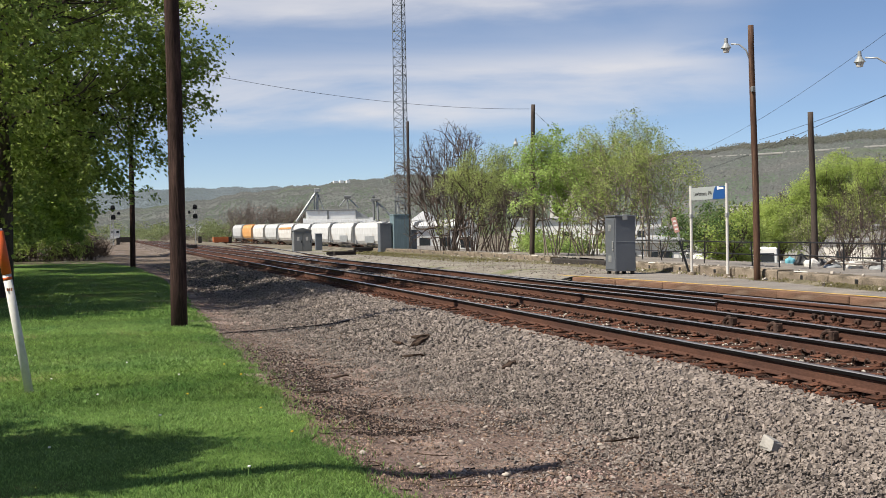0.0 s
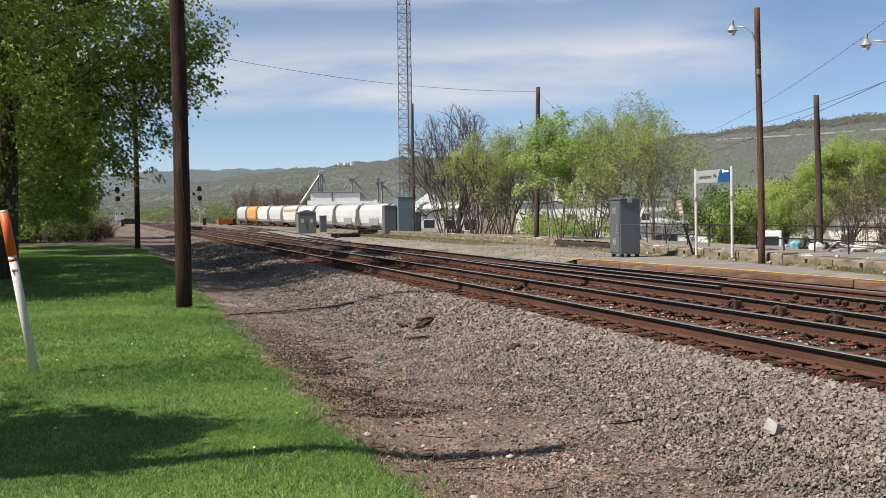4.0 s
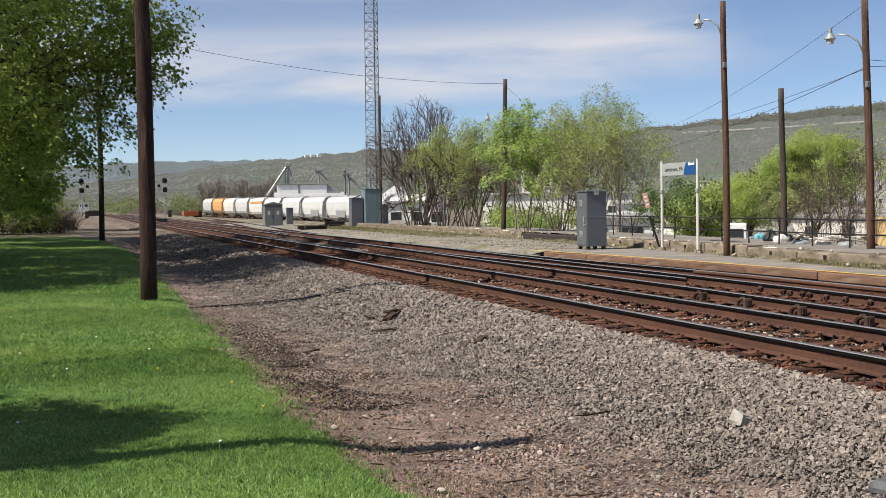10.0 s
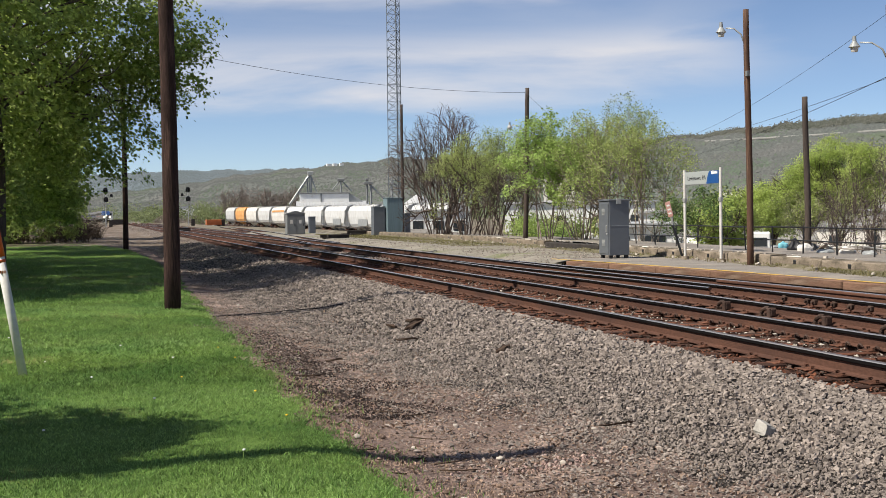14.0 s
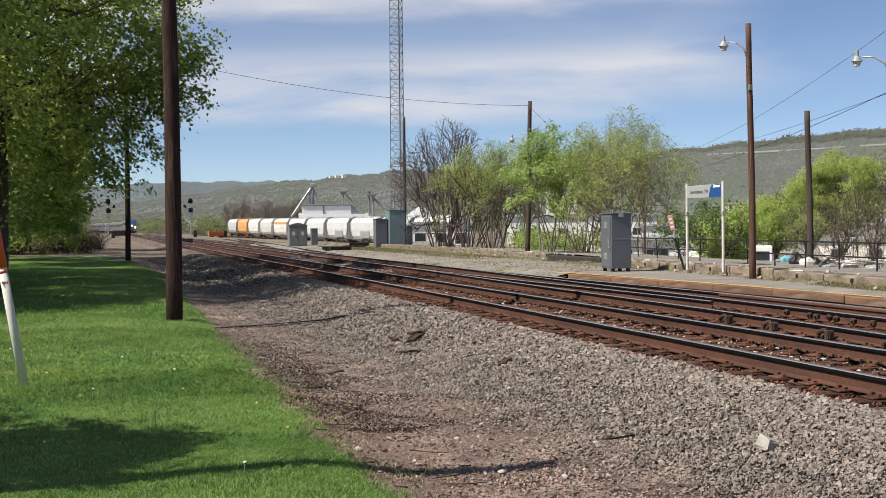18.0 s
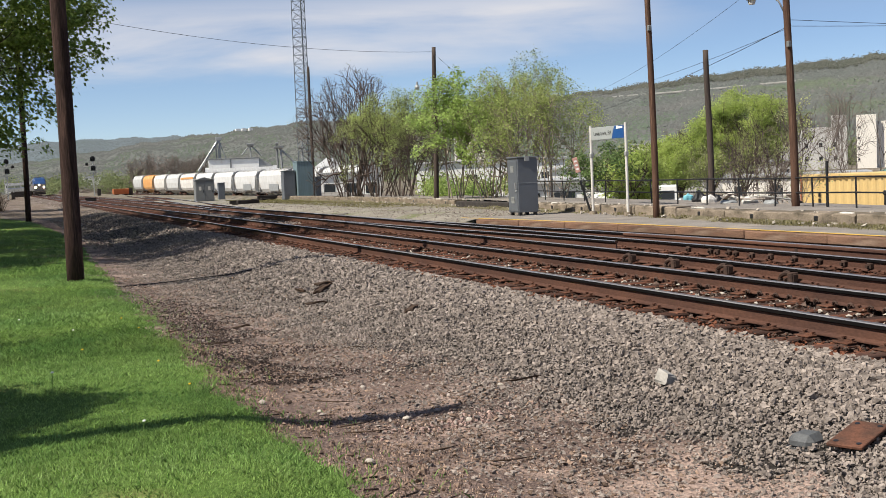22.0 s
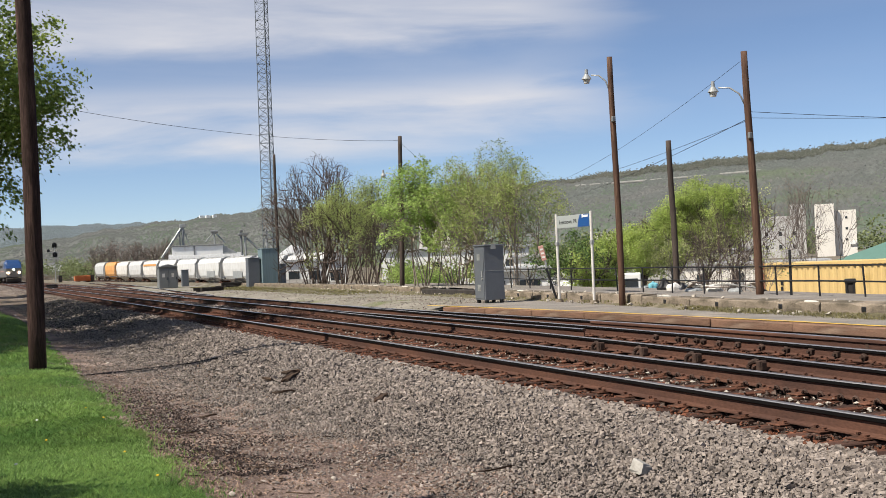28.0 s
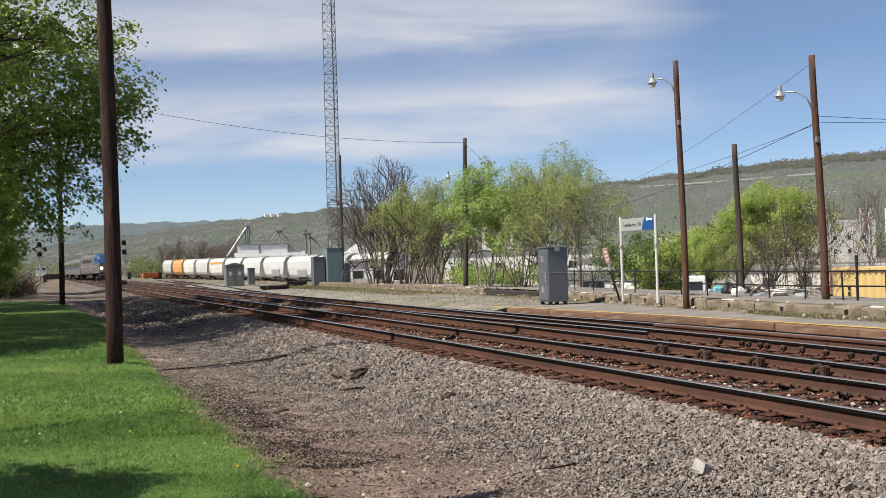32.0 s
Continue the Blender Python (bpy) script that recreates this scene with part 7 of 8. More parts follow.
def coach():
    """One coach: front end at x = 0, body towards -x."""
    t = thing("passenger_coach", (0, 330, 0.19), "fluted stainless-steel passenger coach with dark windows", "passenger coach", "coaches of the train")
    L = 25.6
    prof = [(-1.5, 1.0), (-1.52, 2.4), (-1.48, 3.3), (-1.2, 3.75), (-0.6, 3.95), (0.6, 3.95), (1.2, 3.75), (1.48, 3.3), (1.52, 2.4), (1.5, 1.0)]
    v = [(x, a, z) for x in (-L, 0) for a, z in prof]
    n = len(prof)
    f = [(j, (j + 1) % n, n + (j + 1) % n, n + j) for j in range(n)] + [tuple(range(n))[::-1], tuple(n + j for j in range(n))]
    bm = bmesh.new()
    bm.from_mesh(mesh_of("shell", v, f, M["coach_steel"]))
    part("shell", bm, M["coach_steel"], t)
    for s in (-1, 1):
        part("window_band", box((-L + 1.5, s * 1.515 - 0.02, 2.35), (-1.5, s * 1.515 + 0.02, 3.05)), M["glass"], t, "band of dark windows")
        part("stripe", box((-L + 0.1, s * 1.52 - 0.015, 2.12), (-0.1, s * 1.52 + 0.015, 2.26)), M["loco_blue"], t, "blue stripe")
        part("underskirt", box((-17, s * 1.3 - 0.1, 0.45), (-8, s * 1.3 + 0.1, 1.0), 0.03), M["old_timber"], t)
    part("roof_unit", box((-L / 2 - 2, -0.6, 3.93), (-L / 2 + 2, 0.6, 4.12), 0.04), M["coach_steel"], t)
    part("gangway", box((-0.02, -0.6, 1.1), (0.35, 0.6, 3.3), 0.03), M["old_timber"], t)
    for x in (-3.6, -L + 3.6):
        truck(t, x, M["old_timber"])
    return t


loco = locomotive()
coach_1 = coach()
coaches = [coach_1] + [copy_thing(coach_1, pose(0, 330 + 27 * k, 0.19)) for k in range(1, 5)]
TRAIN_Y = [150, 188, 192, 195, 201, 206, 212, 222, 235, 260, 300, 350, 366, 377, 388, 399, 420, 444, 456, 480, 504, 560, 640, 800, 1100]
TRAIN_X = [11.05, 11.05, 11.05, 10.9, 10.15, 9.6, 9.2, 8.8, 8.5, 8.3, 8.4, 8.65, 8.6, 8.2, 7.4, 6.5, 5.2, 3.5, 2.3, -0.4, -4.0, -14, -32, -75, -165]
# the crossover by which the train changes tracks
cross = lambda y: np.interp(y, TRAIN_Y, TRAIN_X)
for s in (-1, 1):
    rail_on(track_a, cross, s, 186, 236)


def train_point(s):
    return np.array([np.interp(s, TRAIN_Y, TRAIN_X), s, 0.195])


def train_rows(back, length):
    """Rows for a vehicle whose front is so far behind the train's front."""
    times = [0, 4, 8, 12, 13, 14, 15, 16, 17, 18, 19, 20, 21, 22, 23, 24, 25, 26, 27, 28, 29, 30, 31, 32]
    front = [790, 694, 598, 504, 480, 456, 433, 410, 387, 364, 343, 325, 307, 290, 274, 261, 250, 240, 231, 222, 213, 206.5, 199.5, 190.5]
    rows = []
    for t, s in zip(times, front):
        a, b = train_point(s + back), train_point(s + back + length)
        d = a - b
        rows.append((t, pose(*a, 0, 0, math.degrees(math.atan2(d[1], d[0])))))
    return rows

# ---- loose stones, grass and litter ----
M["pale_stone"] = surface("pale_limestone", (0.45, 0.40, 0.34), (0.34, 0.30, 0.25), 0.85, 0, 9, 60, 0.4, 0.006, 0.25)
M["straw"] = surface("dry_straw", (0.43, 0.31, 0.235), (0.25, 0.178, 0.135), 0.95, 0, 4, 20, 0, 0.01, 0.3, island=0.45, spec=0.12)
M["weed"] = leaf_material("olive_weeds", (0.235, 0.215, 0.095), (0.14, 0.125, 0.055), 0.3)


def stones(name, x, y, z, size, material, seed):
    """Angular stones: an uneven octahedron each, all in one mesh."""
    r = np.random.default_rng(seed)
    n = len(x)
    base = np.array([[1, 0, 0], [0, 1, 0], [-1, 0, 0], [0, -1, 0], [0, 0, 1], [0, 0, -1]], float)
    v = base[None] * r.uniform(0.55, 1.15, (n, 6, 1)) + r.normal(0, 0.22, (n, 6, 3))
    v *= r.uniform([0.7, 0.7, 0.45], [1.3, 1.3, 0.85], (n, 3))[:, None]
    a = r.uniform(0, 6.283, n)
    b = r.normal(0, 0.5, n)
    ca, sa, cb, sb = np.cos(a)[:, None], np.sin(a)[:, None], np.cos(b)[:, None], np.sin(b)[:, None]
    X, Y, Z = v[..., 0], v[..., 1], v[..., 2]
    X, Z = X * cb + Z * sb, -X * sb + Z * cb
    X, Y = X * ca - Y * sa, X * sa + Y * ca
    v = np.stack([X, Y, Z], -1) * (size / 2)[:, None, None] + np.stack([x, y, z], -1)[:, None]
    f0 = np.array([[0, 1, 4], [1, 2, 4], [2, 3, 4], [3, 0, 4], [1, 0, 5], [2, 1, 5], [3, 2, 5], [0, 3, 5]])
    f = (f0[None] + (np.arange(n) * 6)[:, None, None]).reshape(-1, 3)
    return mesh_of(name, v.reshape(-1, 3), f, material)


def chunks(name, x, y, z, size, material, seed):
    """Broken stone: an uneven six-sided block each, all in one mesh."""
    r = np.random.default_rng(seed)
    n = len(x)
    base = np.array([[-1, -1, -1], [1, -1, -1], [1, 1, -1], [-1, 1, -1], [-1, -1, 1], [1, -1, 1], [1, 1, 1], [-1, 1, 1]], float) * 0.72
    v = base[None] * r.uniform(0.62, 1.15, (n, 8, 1)) + r.normal(0, 0.16, (n, 8, 3))
    v[:, 4:, :2] *= r.uniform(0.55, 1.0, (n, 1, 1))
    v *= r.uniform([0.65, 0.65, 0.5], [1.2, 1.2, 1.0], (n, 3))[:, None]
    a, b = r.uniform(0, 6.283, n), r.normal(0, 0.7, n)
    ca, sa, cb, sb = np.cos(a)[:, None], np.sin(a)[:, None], np.cos(b)[:, None], np.sin(b)[:, None]
    X, Y, Z = v[..., 0], v[..., 1], v[..., 2]
    X, Z = X * cb + Z * sb, -X * sb + Z * cb
    X, Y = X * ca - Y * sa, X * sa + Y * ca
    v = np.stack([X, Y, Z], -1) * (size / 2)[:, None, None] + np.stack([x, y, z], -1)[:, None]
    f0 = np.array([[0, 1, 5, 4], [1, 2, 6, 5], [2, 3, 7, 6], [3, 0, 4, 7], [4, 5, 6, 7]])
    f = (f0[None] + (np.arange(n) * 8)[:, None, None]).reshape(-1, 4)
    return mesh_of(name, v.reshape(-1, 3), f, material)


def stone_field(name, n, y0, y1, x_low, x_high, size, material, seed, label, lift=0.0, falloff=1.0, shape=None, heap=0.7):
    r = np.random.default_rng(seed)
    y = y0 + (y1 - y0) * r.uniform(0, 1, n) ** falloff
    x = r.uniform(0, 1, n)
    low = x_low(y, r)
    size = size * (1 if shape is None else np.interp(x, [0, 0.35, 0.8, 1], [0.58, 0.84, 1.14, 1.34]))
    x = low + x * ((x_high(y) if callable(x_high) else x_high) - low)
    z = lay(x, y) + 0.012 * wave(x, y, 3.0) + r.uniform(-0.9, 0.65, n) * size * heap + lift
    ob = part(name, (shape or stones)(name, x, y, z, size * r.uniform(0.45, 1.0, n) * np.where(r.uniform(0, 1, n) < 0.22, 1.7, 1.12), material, seed), None, None)
    return tagged(ob, label, "stones", kind="stuff")


def shoulder(y, r):
    return np.interp(y, [3, 5.5, 8.5, 13, 18, 24, 34], [3.3, 3.7, 3.8, 3.2, 2.65, 2.35, 2.5]) + 0.2 * np.sin(y * 1.3) + np.abs(r.normal(0, 0.45, len(y)))


stone_field("ballast_stones", 80000, 4.0, 15, shoulder, 6.42, 0.046, M["stone"], 61, "angular grey crushed ballast stones beside the track", falloff=1.15, shape=chunks, heap=1.0)
stone_field("ballast_stones", 46000, 15, 36, shoulder, 6.42, 0.054, M["stone"], 62, "angular grey crushed ballast stones beside the track", falloff=1.3, shape=chunks)
stone_field("ballast_stones", 15000, 36, 100, lambda y, r: 2.6 + 0 * y, 6.4, 0.085, M["stone"], 68, "grey ballast stones farther along the track", falloff=1.3)
stone_field("ballast_stones", 12000, 98, 240, lambda y, r: 2.8 + 0 * y, 6.45, 0.15, M["stone"], 92, "grey ballast stones far along the track")
stone_field("ballast_stones", 15000, 5, 26, lambda y, r: 6.6 + 0 * y, 9.5, 0.05, M["stone_dark"], 63, "rust-stained stones between the rails", 0.03, 1.2)
stone_field("ballast_stones", 7000, 40, 62, lambda y, r: 8.95 + np.abs(r.normal(0, 0.12, len(y))), lambda y: 10.15 - 0.2 * np.sin(y), 0.075, M["stone"], 94, "pale grey stones heaped between the two tracks", 0.03)
stone_field("pale_chips", 1100, 5, 30, lambda y, r: 7.1 + 0 * y, 8.3, 0.05, M["pale_stone"], 91, "pale stone chips between the rails", 0.05, 1.2)
stone_field("ballast_stones", 8000, 8, 30, lambda y, r: 9.2 + 0 * y, 13.6, 0.06, M["stone_dark"], 64, "rust-stained stones between the rails", -0.02, 1.2)
stone_field("loose_stones", 12000, 4.2, 26, lambda y, r: shoulder(y, r) - 1.3, lambda y: np.interp(y, [3, 5.5, 8.5, 13, 18, 24, 34], [3.3, 3.7, 3.8, 3.2, 2.65, 2.35, 2.5]) + 0.8, 0.030, M["stone"], 95, "small loose stones where the ballast thins out", 0.004, 1.2, heap=0.4)
stone_field("loose_stones", 7000, 4.5, 30, lambda y, r: lawn_edge(y) + 0.15 + np.abs(r.normal(0, 0.5, len(y))), 3.9, 0.036, M["stone"], 65, "small loose stones on the dark soil", 0.0, 1.3)
stone_field("soil_crumbs", 11000, 4.5, 24, lambda y, r: lawn_edge(y) + 0.02, 4.2, 0.034, M["brush"], 66, "brown soil crumbs and dry plant litter", -0.004, 1.3)
M["rust_scale"] = surface("rust_scale", (0.185, 0.072, 0.040), (0.095, 0.042, 0.028), 0.95, 0, 8, 60, 0.3, 0.004, 0.4, island=0.35, spec=0.1)
M["cinder"] = surface("black_cinders", (0.055, 0.040, 0.035), (0.032, 0.025, 0.023), 0.95, 0, 3, 40, 0.3, 0.01, 0.4, island=0.4, spec=0.12)
stone_field("cinders", 10000, 10.2, 19, lambda y, r: lawn_edge(y) + 0.1 + np.abs(r.normal(0, 0.3, len(y))), lambda y: lawn_edge(y) + 0.9 + 0.7 * np.sin(y * 1.9) ** 2, 0.022, M["cinder"], 93, "dark cinders strewn along the lawn's edge", 0.004, 1.2)
stone_field("rust_litter", 1600, 5, 30, lambda y, r: 6.55 + 0 * y, 8.7, 0.04, M["rust_plate"], 69, "rusty flakes and scraps between the rails", 0.04, 1.2)
stone_field("rust_litter", 3600, 5, 30, lambda y, r: 6.12 + np.abs(r.normal(0, 0.14, len(y))), 6.85, 0.042, M["rust_scale"], 67, "rusty flakes along the tie ends", 0.025, 1.2)


def grass(name, x, y, z, height, width, material, seed, label):
    r = np.random.default_rng(seed)
    n = len(x)
    a = r.uniform(0, 6.283, n)
    lean = r.normal(0, 0.75, (n, 2)) * height[:, None]
    w = width / 2
    p0 = np.stack([x - np.cos(a) * w, y - np.sin(a) * w, z - 0.01], -1)
    p1 = np.stack([x + np.cos(a) * w, y + np.sin(a) * w, z - 0.01], -1)
    mid = np.stack([x + lean[:, 0] * 0.4, y + lean[:, 1] * 0.4, z + height * 0.6], -1)
    tip = np.stack([x + lean[:, 0], y + lean[:, 1], z + height], -1)
    off = np.stack([np.cos(a) * w * 0.7, np.sin(a) * w * 0.7, 0 * w], -1)
    v = np.stack([p0, p1, mid + off, tip, mid - off], 1).reshape(-1, 3)
    k = np.arange(n) * 5
    f = np.stack([k, k + 1, k + 2, k + 3, k + 4], 1)
    ob = part(name, mesh_of(name, v, f, material), None, None)
    return tagged(ob, label, "grass", kind="stuff")


def lawn_grass(n, y0, y1, seed, h, w, fall):
    r = np.random.default_rng(seed)
    y = y0 + (y1 - y0) * r.uniform(0, 1, n) ** fall
    edge = lawn_edge(y)
    left = -1.0 - 0.09 * y
    x = edge + 0.06 * r.normal(0, 1, n) + (left - edge) * r.uniform(0, 1, n) ** 1.05
    tuft = 1 + 0.25 * wave(x, y, 2.1) + 0.45 * wave(x, y, 6.0, 3) + 0.3 * wave(x, y, 15.0, 5)
    grass("lawn_grass", x, y, lay(x, y) + 0.018 * wave(x, y, 1.3), h * np.clip(tuft, 0.35, 2) * r.uniform(0.5, 1.4, n), w * r.uniform(0.6, 1.4, n), M["blade"], seed, "blades of fresh green mown grass")


lawn_grass(104000, 4.4, 12, 71, 0.021, 0.0062, 1.15)
lawn_grass(70000, 12, 24, 72, 0.034, 0.014, 1.2)
lawn_grass(26000, 24, 84, 73, 0.04, 0.02, 1.4)
r9 = np.random.default_rng(9)
n = 3800
y = r9.uniform(10, 85, n)
y = y[np.sin(y * 2.3) + np.sin(y * 5.1 + 1) + r9.normal(0, 0.5, n) > -0.1]
n = len(y)
x = ledge_x(y) - np.abs(r9.normal(0, 0.22, n)) - 0.75 * r9.uniform(0, 1, n) * (y > 44) - 0.02
grass("weeds", x, y, 0.17 + 0.10 * np.clip((x - ledge_x(y) + 0.5) / 0.5, 0, 1), 0.036 * r9.uniform(0.4, 1.9, n), np.full(n, 0.022), M["weed"], 74, "thin olive weeds along the ledge's foot")
n = 8000
y = r9.uniform(48, 88, n)
x = ledge_x(y) - 2.8 * r9.uniform(0, 1, n) ** 1.3
grass("apron_grass", x, y, np.full(n, 0.15), 0.05 * r9.uniform(0.4, 1.6, n), np.full(n, 0.05), M["weed"], 77, "thin yellow-green grass on the gravel apron")
litter = np.random.default_rng(12)
n = 16000
y = 4.4 + 9 * litter.uniform(0, 1, n) ** 1.6
x = lawn_edge(y) + 0.02 + np.abs(litter.normal(0, 0.8, n)) * np.interp(y, [5, 8, 14], [1.3, 1.0, 0.5])
grass("dry_litter", x, y, lay(x, y) - 0.004, 0.006 * litter.uniform(0.3, 1.6, n), np.full(n, 0.012), M["straw"], 76, "dry tan plant litter on the soil")
n = 1600
y = r9.uniform(5, 20, n)
x = lawn_edge(y) + np.abs(r9.normal(0, 0.3, n))
grass("weeds", x, y, lay(x, y), 0.03 * r9.uniform(0.4, 1.6, n), np.full(n, 0.008), M["blade"], 75, "stray grass tufts on the soil")


def flower(x, y, h, mat, label):
    t = thing("dandelion", (x, y, float(lay(x, y))), label, "flower", "flowers in the lawn")
    part("stalk", rod((0, 0, 0), (0.01, 0, h), 0.003, sides=4), M["blade"], t)
    bm = bmesh.new()
    bmesh.ops.create_icosphere(bm, subdivisions=1, radius=0.014)
    for v in bm.verts:
        v.co = Vector((v.co.x + 0.01, v.co.y, v.co.z * 0.6 + h))
    part("head", bm, mat, t)


M["petal"] = surface("yellow_petals", (0.75, 0.50, 0.02), (0.70, 0.42, 0.02), 0.7, 0, 30, 80, 0, 0.01, 0.1)
for k in range(5):
    yv = 9.5 + 1.35 * k + 0.3 * math.sin(k * 3)
    flower(float(lawn_edge(yv)) - 0.15 - 0.5 * (k * 0.37 % 1) * (k % 3), yv, 0.07, M["petal"], "yellow dandelion in the lawn")
for k in range(9):
    yv = 8.0 + 0.95 * k
    flower(0.9 - 2.2 * (k * 0.618 % 1), yv, 0.10 + 0.05 * (k % 3), M["white"], "white seed head in the lawn")

# single stones and scraps on the bank


def rock(name, place, size, mat, label, seed, sub=2):
    bm = bmesh.new()
    bmesh.ops.create_icosphere(bm, subdivisions=sub, radius=1)
    r = random.Random(seed)
    planes = [(Vector((r.gauss(0, 1), r.gauss(0, 1), r.gauss(0, 1))).normalized(), r.uniform(0.6, 0.85)) for _ in range(7)]
    for v in bm.verts:
        for nrm, dist in planes:
            d = v.co.dot(nrm)
            if d > dist:
                v.co -= nrm * (d - dist)
        v.co = Vector((v.co.x * size[0], v.co.y * size[1], v.co.z * size[2]))
    ob = part(name, bm, mat, None)
    ob.location = place
    return tagged(ob, label, "rock")


M["white_stone"] = surface("pale_quartz_stone", (0.36, 0.335, 0.30), (0.27, 0.25, 0.22), 0.9, 0, 14, 60, 0.5, 0.006, 0.2)
bm = box((-0.068, -0.062, -0.05), (0.068, 0.062, 0.052), 0.014)
rr = random.Random(4)
for v in bm.verts:
    v.co = Vector((v.co.x * (1 - 1.6 * v.co.z) + rr.uniform(-0.008, 0.008), v.co.y * (1 + 1.2 * v.co.x) + rr.uniform(-0.008, 0.008), v.co.z + 0.2 * v.co.y * (v.co.z > 0) + rr.uniform(-0.006, 0.006)))
pale = part("rock", bm, M["white_stone"], None)
pale.matrix_world = pose(4.82, 7.66, -0.055, 10, 16, 22)
tagged(pale, "pale blocky rock lying on the ballast", "rock")
for k, (xx, yy2, sz) in enumerate(((2.35, 8.8, 0.04), (2.9, 8.3, 0.05), (2.2, 7.0, 0.05), (3.3, 8.0, 0.045), (3.0, 9.8, 0.035), (4.3, 12.0, 0.05), (4.0, 9.0, 0.04), (2.75, 24.5, 0.06), (1.95, 9.1, 0.05))):
    rock("rock", (xx, yy2, float(lay(xx, yy2)) + sz * 0.25), (sz * 0.6, sz * 0.8, sz * 0.4), M["pale_stone"], "small pale stone on the bank", 20 + k)
M["scrap_wood"] = surface("rotten_brown_timber", (0.085, 0.055, 0.038), (0.05, 0.036, 0.027), 0.95, 0, 4, 30, 0.8, 0.012, 0.4, stretch=(6, 1, 1), spec=0.12)


def plank(place, l, w, h, turn, tilt=0):
    l, w, h = l * 0.62, w * 0.6, h * 0.5
    bm = box((-w / 2, -l / 2, 0), (w / 2, l / 2, h), 0.008)
    bmesh.ops.subdivide_edges(bm, edges=bm.edges[:], cuts=3)
    for v in bm.verts:
        v.co += Vector((0.012 * math.sin(31 * v.co.y + 9 * v.co.z), 0.02 * math.sin(40 * v.co.x), 0.010 * math.sin(23 * v.co.y + 50 * v.co.x)))
    for v in bm.verts:
        v.co.x += 0.02 * math.sin(v.co.y * 9)
        v.co.z += 0.015 * math.sin(v.co.y * 6 + 1)
    ob = part("timber_scrap", bm, M["scrap_wood"], None)
    ob.matrix_world = pose(*place, tilt, 0, turn)
    tagged(ob, "broken piece of rotten brown timber on the ballast", "timber scrap", "timber scraps on the ballast")


plank((4.80, 13.55, -0.10), 0.62, 0.16, 0.06, -28, 4)
plank((4.62, 17.2, -0.13), 0.75, 0.20, 0.09, -30, 6)
plank((4.80, 17.7, -0.10), 0.5, 0.16, 0.07, -75)
plank((4.35, 17.5, -0.16), 0.45, 0.14, 0.07, 20)
plank((4.2, 16.0, -0.2), 0.5, 0.08, 0.04, -80)
plank((2.85, 14.6, -0.27), 0.34, 0.07, 0.04, -70)
plank((4.2, 8.9, -0.2), 0.65, 0.03, 0.025, -85)
M["lid_grey"] = surface("dull_grey_plastic", (0.085, 0.088, 0.09), (0.06, 0.062, 0.064), 0.8, 0, 8, 60, 0.3, 0.004, 0.3)
mh = thing("plastic_lid", (4.62, 5.73, -0.135), "grey square plastic lid on the ballast", "lid", turn=20)
part("lid", box((-0.10, -0.09, -0.05), (0.10, 0.09, 0.06), 0.04), M["lid_grey"], mh)
part("rim", box((-0.115, -0.105, -0.06), (0.115, 0.105, -0.02), 0.008), M["black"], mh)
rp = thing("steel_plate", (4.78, 5.46, -0.11), "rusty flat steel plate with four holes on the ballast", "steel plate", turn=25)
pp = part("plate", box((-0.2, -0.11, 0.0), (0.2, 0.11, 0.02), 0.004), M["rust_plate"], rp)
rp.matrix_world = pose(4.78, 5.46, -0.068, 0, -9, 25)
# Black discs paint the dark inside the holes; the plate isn't pierced.
for sx in (-0.15, 0.15):
    for sy in (-0.07, 0.07):
        part("hole", rod((sx, sy, 0.018), (sx, sy, 0.0225), 0.016, sides=10), M["black"], pp)


hose = part("black_cable", tube("black_cable", [(1.9, 21.0, -0.17), (2.35, 21.9, -0.24), (3.0, 22.5, -0.27), (3.6, 22.55, -0.24), (4.1, 22.42, -0.205), (4.6, 22.25, -0.12), (5.05, 22.03, -0.045)], 0.012, M["old_timber"], 6), None, None)
tagged(hose, "thin black cable lying across the ballast", "cable")
cr = np.random.default_rng(33)
n = 2600
y = 33 + 45 * cr.uniform(0, 1, n) ** 1.4
x = edge_x(y) - 0.2 + (ledge_x(y) - 0.2 - edge_x(y)) * cr.uniform(0, 1, n)
ob = part("apron_gravel", stones("apron_gravel", x, y, 0.175 * np.clip((x - edge_x(y) + 0.1) / 0.9, 0, 1) - 0.05 * np.clip((y - 60) / 40, 0, 1), cr.uniform(0.03, 0.09, n), M["stone"], 35), None, None)
tagged(ob, "loose gravel on the worn apron", "stones", kind="stuff")
n = 260
y = cr.uniform(10, 60, n)
x = ledge_x(y) + cr.uniform(-0.35, 0.4, n)
ob = part("concrete_chips", chunks("concrete_chips", x, y, np.where(x < ledge_x(y), 0.24, 0.46), cr.uniform(0.03, 0.13, n), M["pale_stone"], 34), None, None)
tagged(ob, "pale chips broken from the concrete ledge", "rubble", kind="stuff")


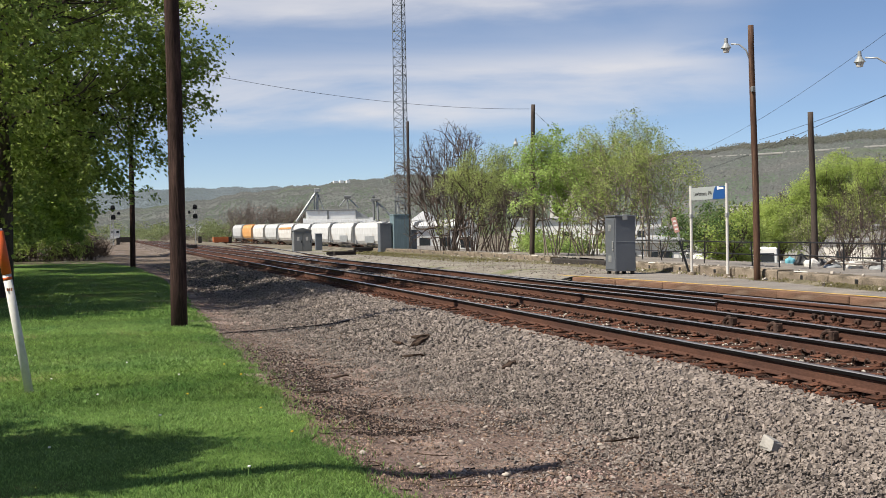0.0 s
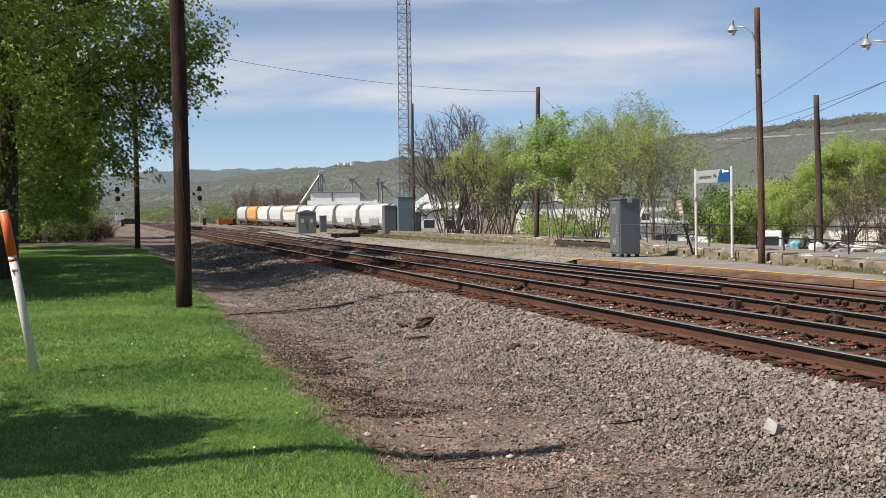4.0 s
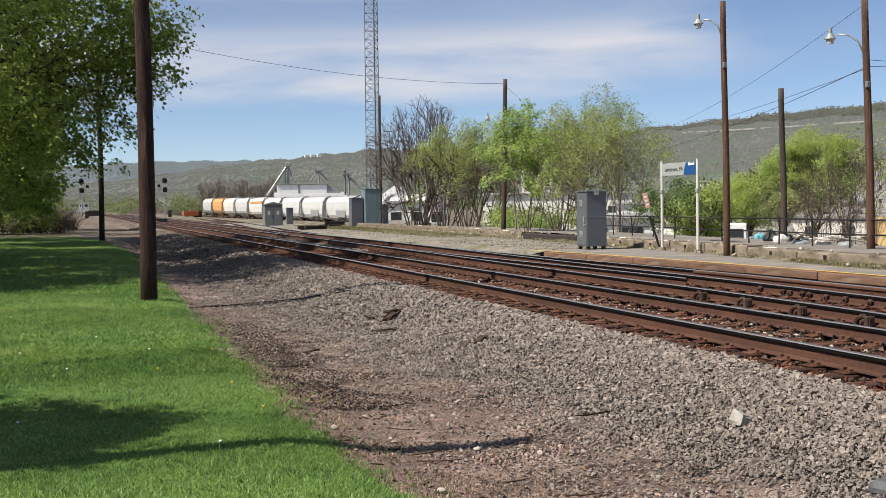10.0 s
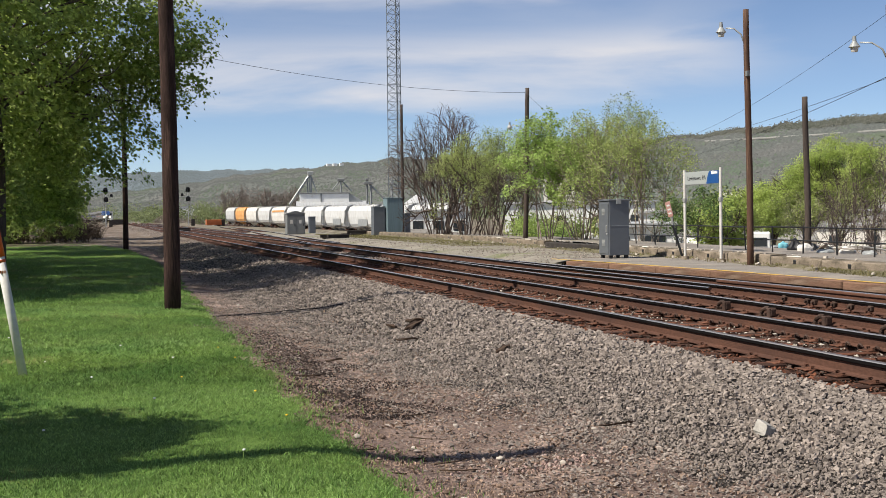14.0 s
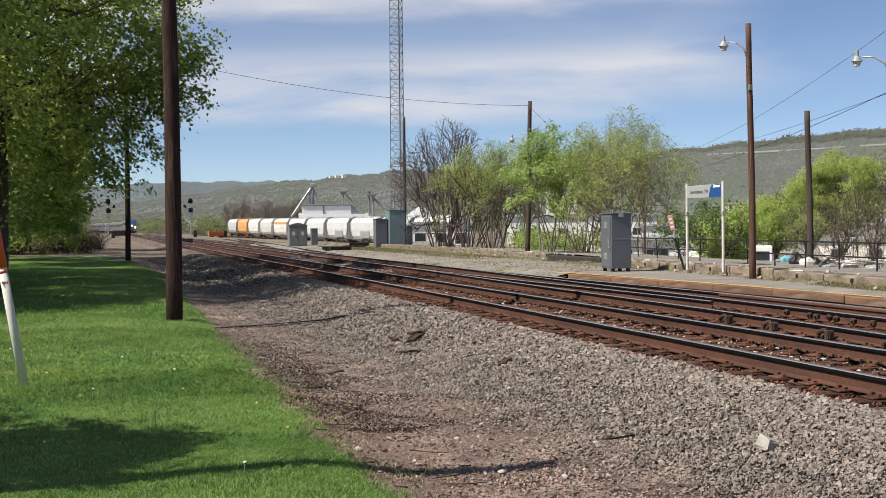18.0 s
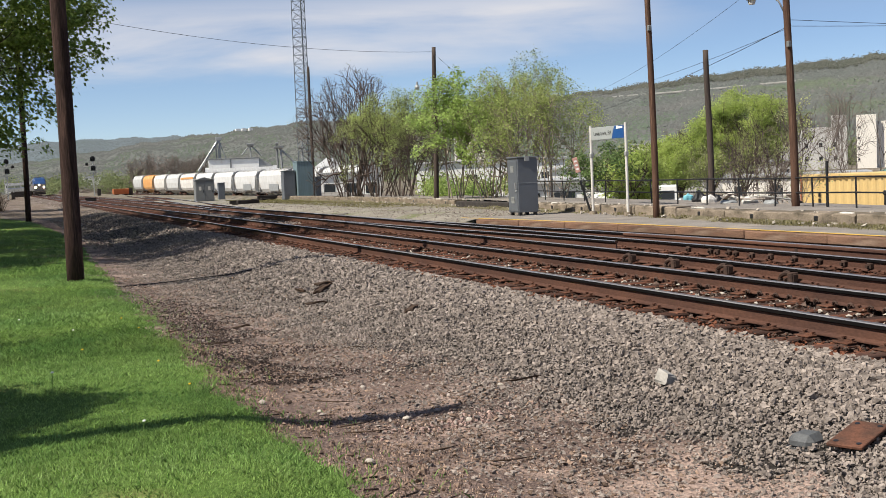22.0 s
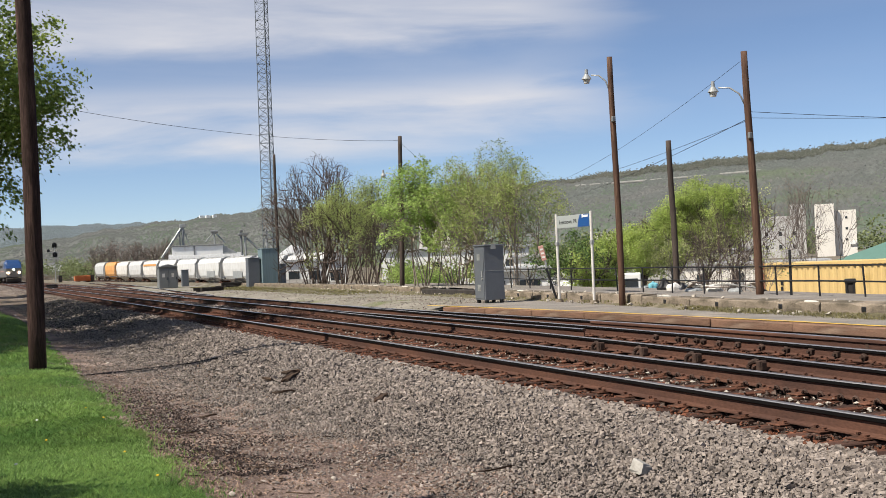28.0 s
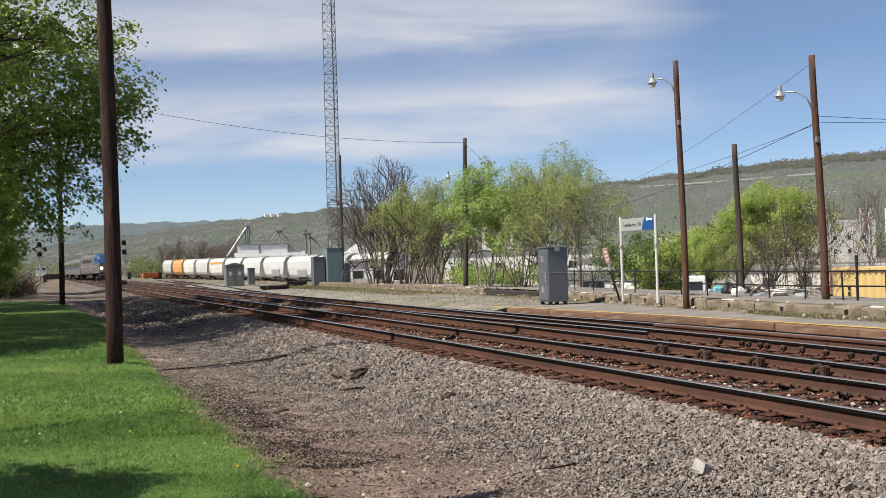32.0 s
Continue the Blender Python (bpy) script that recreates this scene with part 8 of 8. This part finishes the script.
M["tile_pink"] = surface("broken_pink_tile", (0.38, 0.27, 0.23), (0.26, 0.18, 0.155), 0.9, 0, 9, 60, 0.3, 0.004, 0.25, island=0.35, spec=0.12)
n = 260
x = 3.15 + cr.normal(0, 0.42, n)
y = 8.0 + 0.25 * (x - 3.15) + cr.normal(0, 0.13, n)
ob = part("tile_chips", chunks("tile_chips", x, y, lay(x, y) + 0.006, cr.uniform(0.012, 0.036, n), M["tile_pink"], 36), None, None)
tagged(ob, "pale pink chips of broken tile on the soil", "rubble", kind="stuff")
tw_ = Wood(71, 3)
for k in range(46):
    yv = cr.uniform(5.5, 14)
    xv = float(lawn_edge(yv)) + abs(cr.normal(0.3, 0.7))
    a, q = cr.uniform(0, 6.28), cr.uniform(0.06, 0.22)
    zv = float(lay(xv, yv)) + 0.012
    tw_.limb(np.array([(xv, yv, zv), (xv + q * math.cos(a), yv + q * math.sin(a), zv + 0.006), (xv + 1.9 * q * math.cos(a + 0.3), yv + 1.9 * q * math.sin(a + 0.3), zv)]), [0.006, 0.005, 0.002], 4)
ob = part("twigs", tw_.mesh("twigs", M["scrap_wood"]), None, None)
tagged(ob, "dark dead twigs strewn on the soil", "twigs", kind="stuff")
r8 = np.random.default_rng(8)
n = 2200
hub = r8.uniform(5.5, 22, 60)
y = hub[r8.integers(0, 60, n)] + r8.normal(0, 0.05, n)
x = lawn_edge(y) + 0.10 * np.sin(y * 7.0) + r8.normal(0, 0.06, n)
grass("lawn_grass", x, y, lay(x, y), 0.042 * r8.uniform(0.4, 1.5, n), np.full(n, 0.006), M["blade"], 81, "longer tufts of grass along the lawn's ragged edge")


M["pale_crack"] = surface("pale_broken_concrete", (0.62, 0.58, 0.52), (0.48, 0.44, 0.39), 0.9, 0, 5, 50, 0.4, 0.006, 0.25)
for k, (fy, fs) in enumerate(((12.2, 0.26), (15.3, 0.34), (18.6, 0.30), (24.4, 0.3), (30.6, 0.22), (33.8, 0.25), (47.0, 0.3), (51.5, 0.28), (52.4, 0.22), (62.0, 0.3))):
    rock("concrete_flake", (float(ledge_x(fy)) + 0.1, fy, 0.455), (0.10, fs, 0.03), M["pale_crack"], "pale flake of broken concrete on the ledge", 60 + k)
n = 5000
y = cr.uniform(10.5, 23, n)
x = ledge_x(y) - 0.55 * cr.uniform(0, 1, n) ** 0.8
grass("weeds", x, y, 0.17 + 0.10 * np.clip((x - ledge_x(y) + 0.5) / 0.5, 0, 1), 0.026 * cr.uniform(0.3, 1.5, n), np.full(n, 0.012), M["weed"], 79, "patchy olive grass on the dirt bank")


def motions():
    walk(loco, train_rows(0.0, 20.0))
    for k, c in enumerate(coaches):
        walk(c, train_rows(22.0 + 26.6 * k, 25.0))


motions()
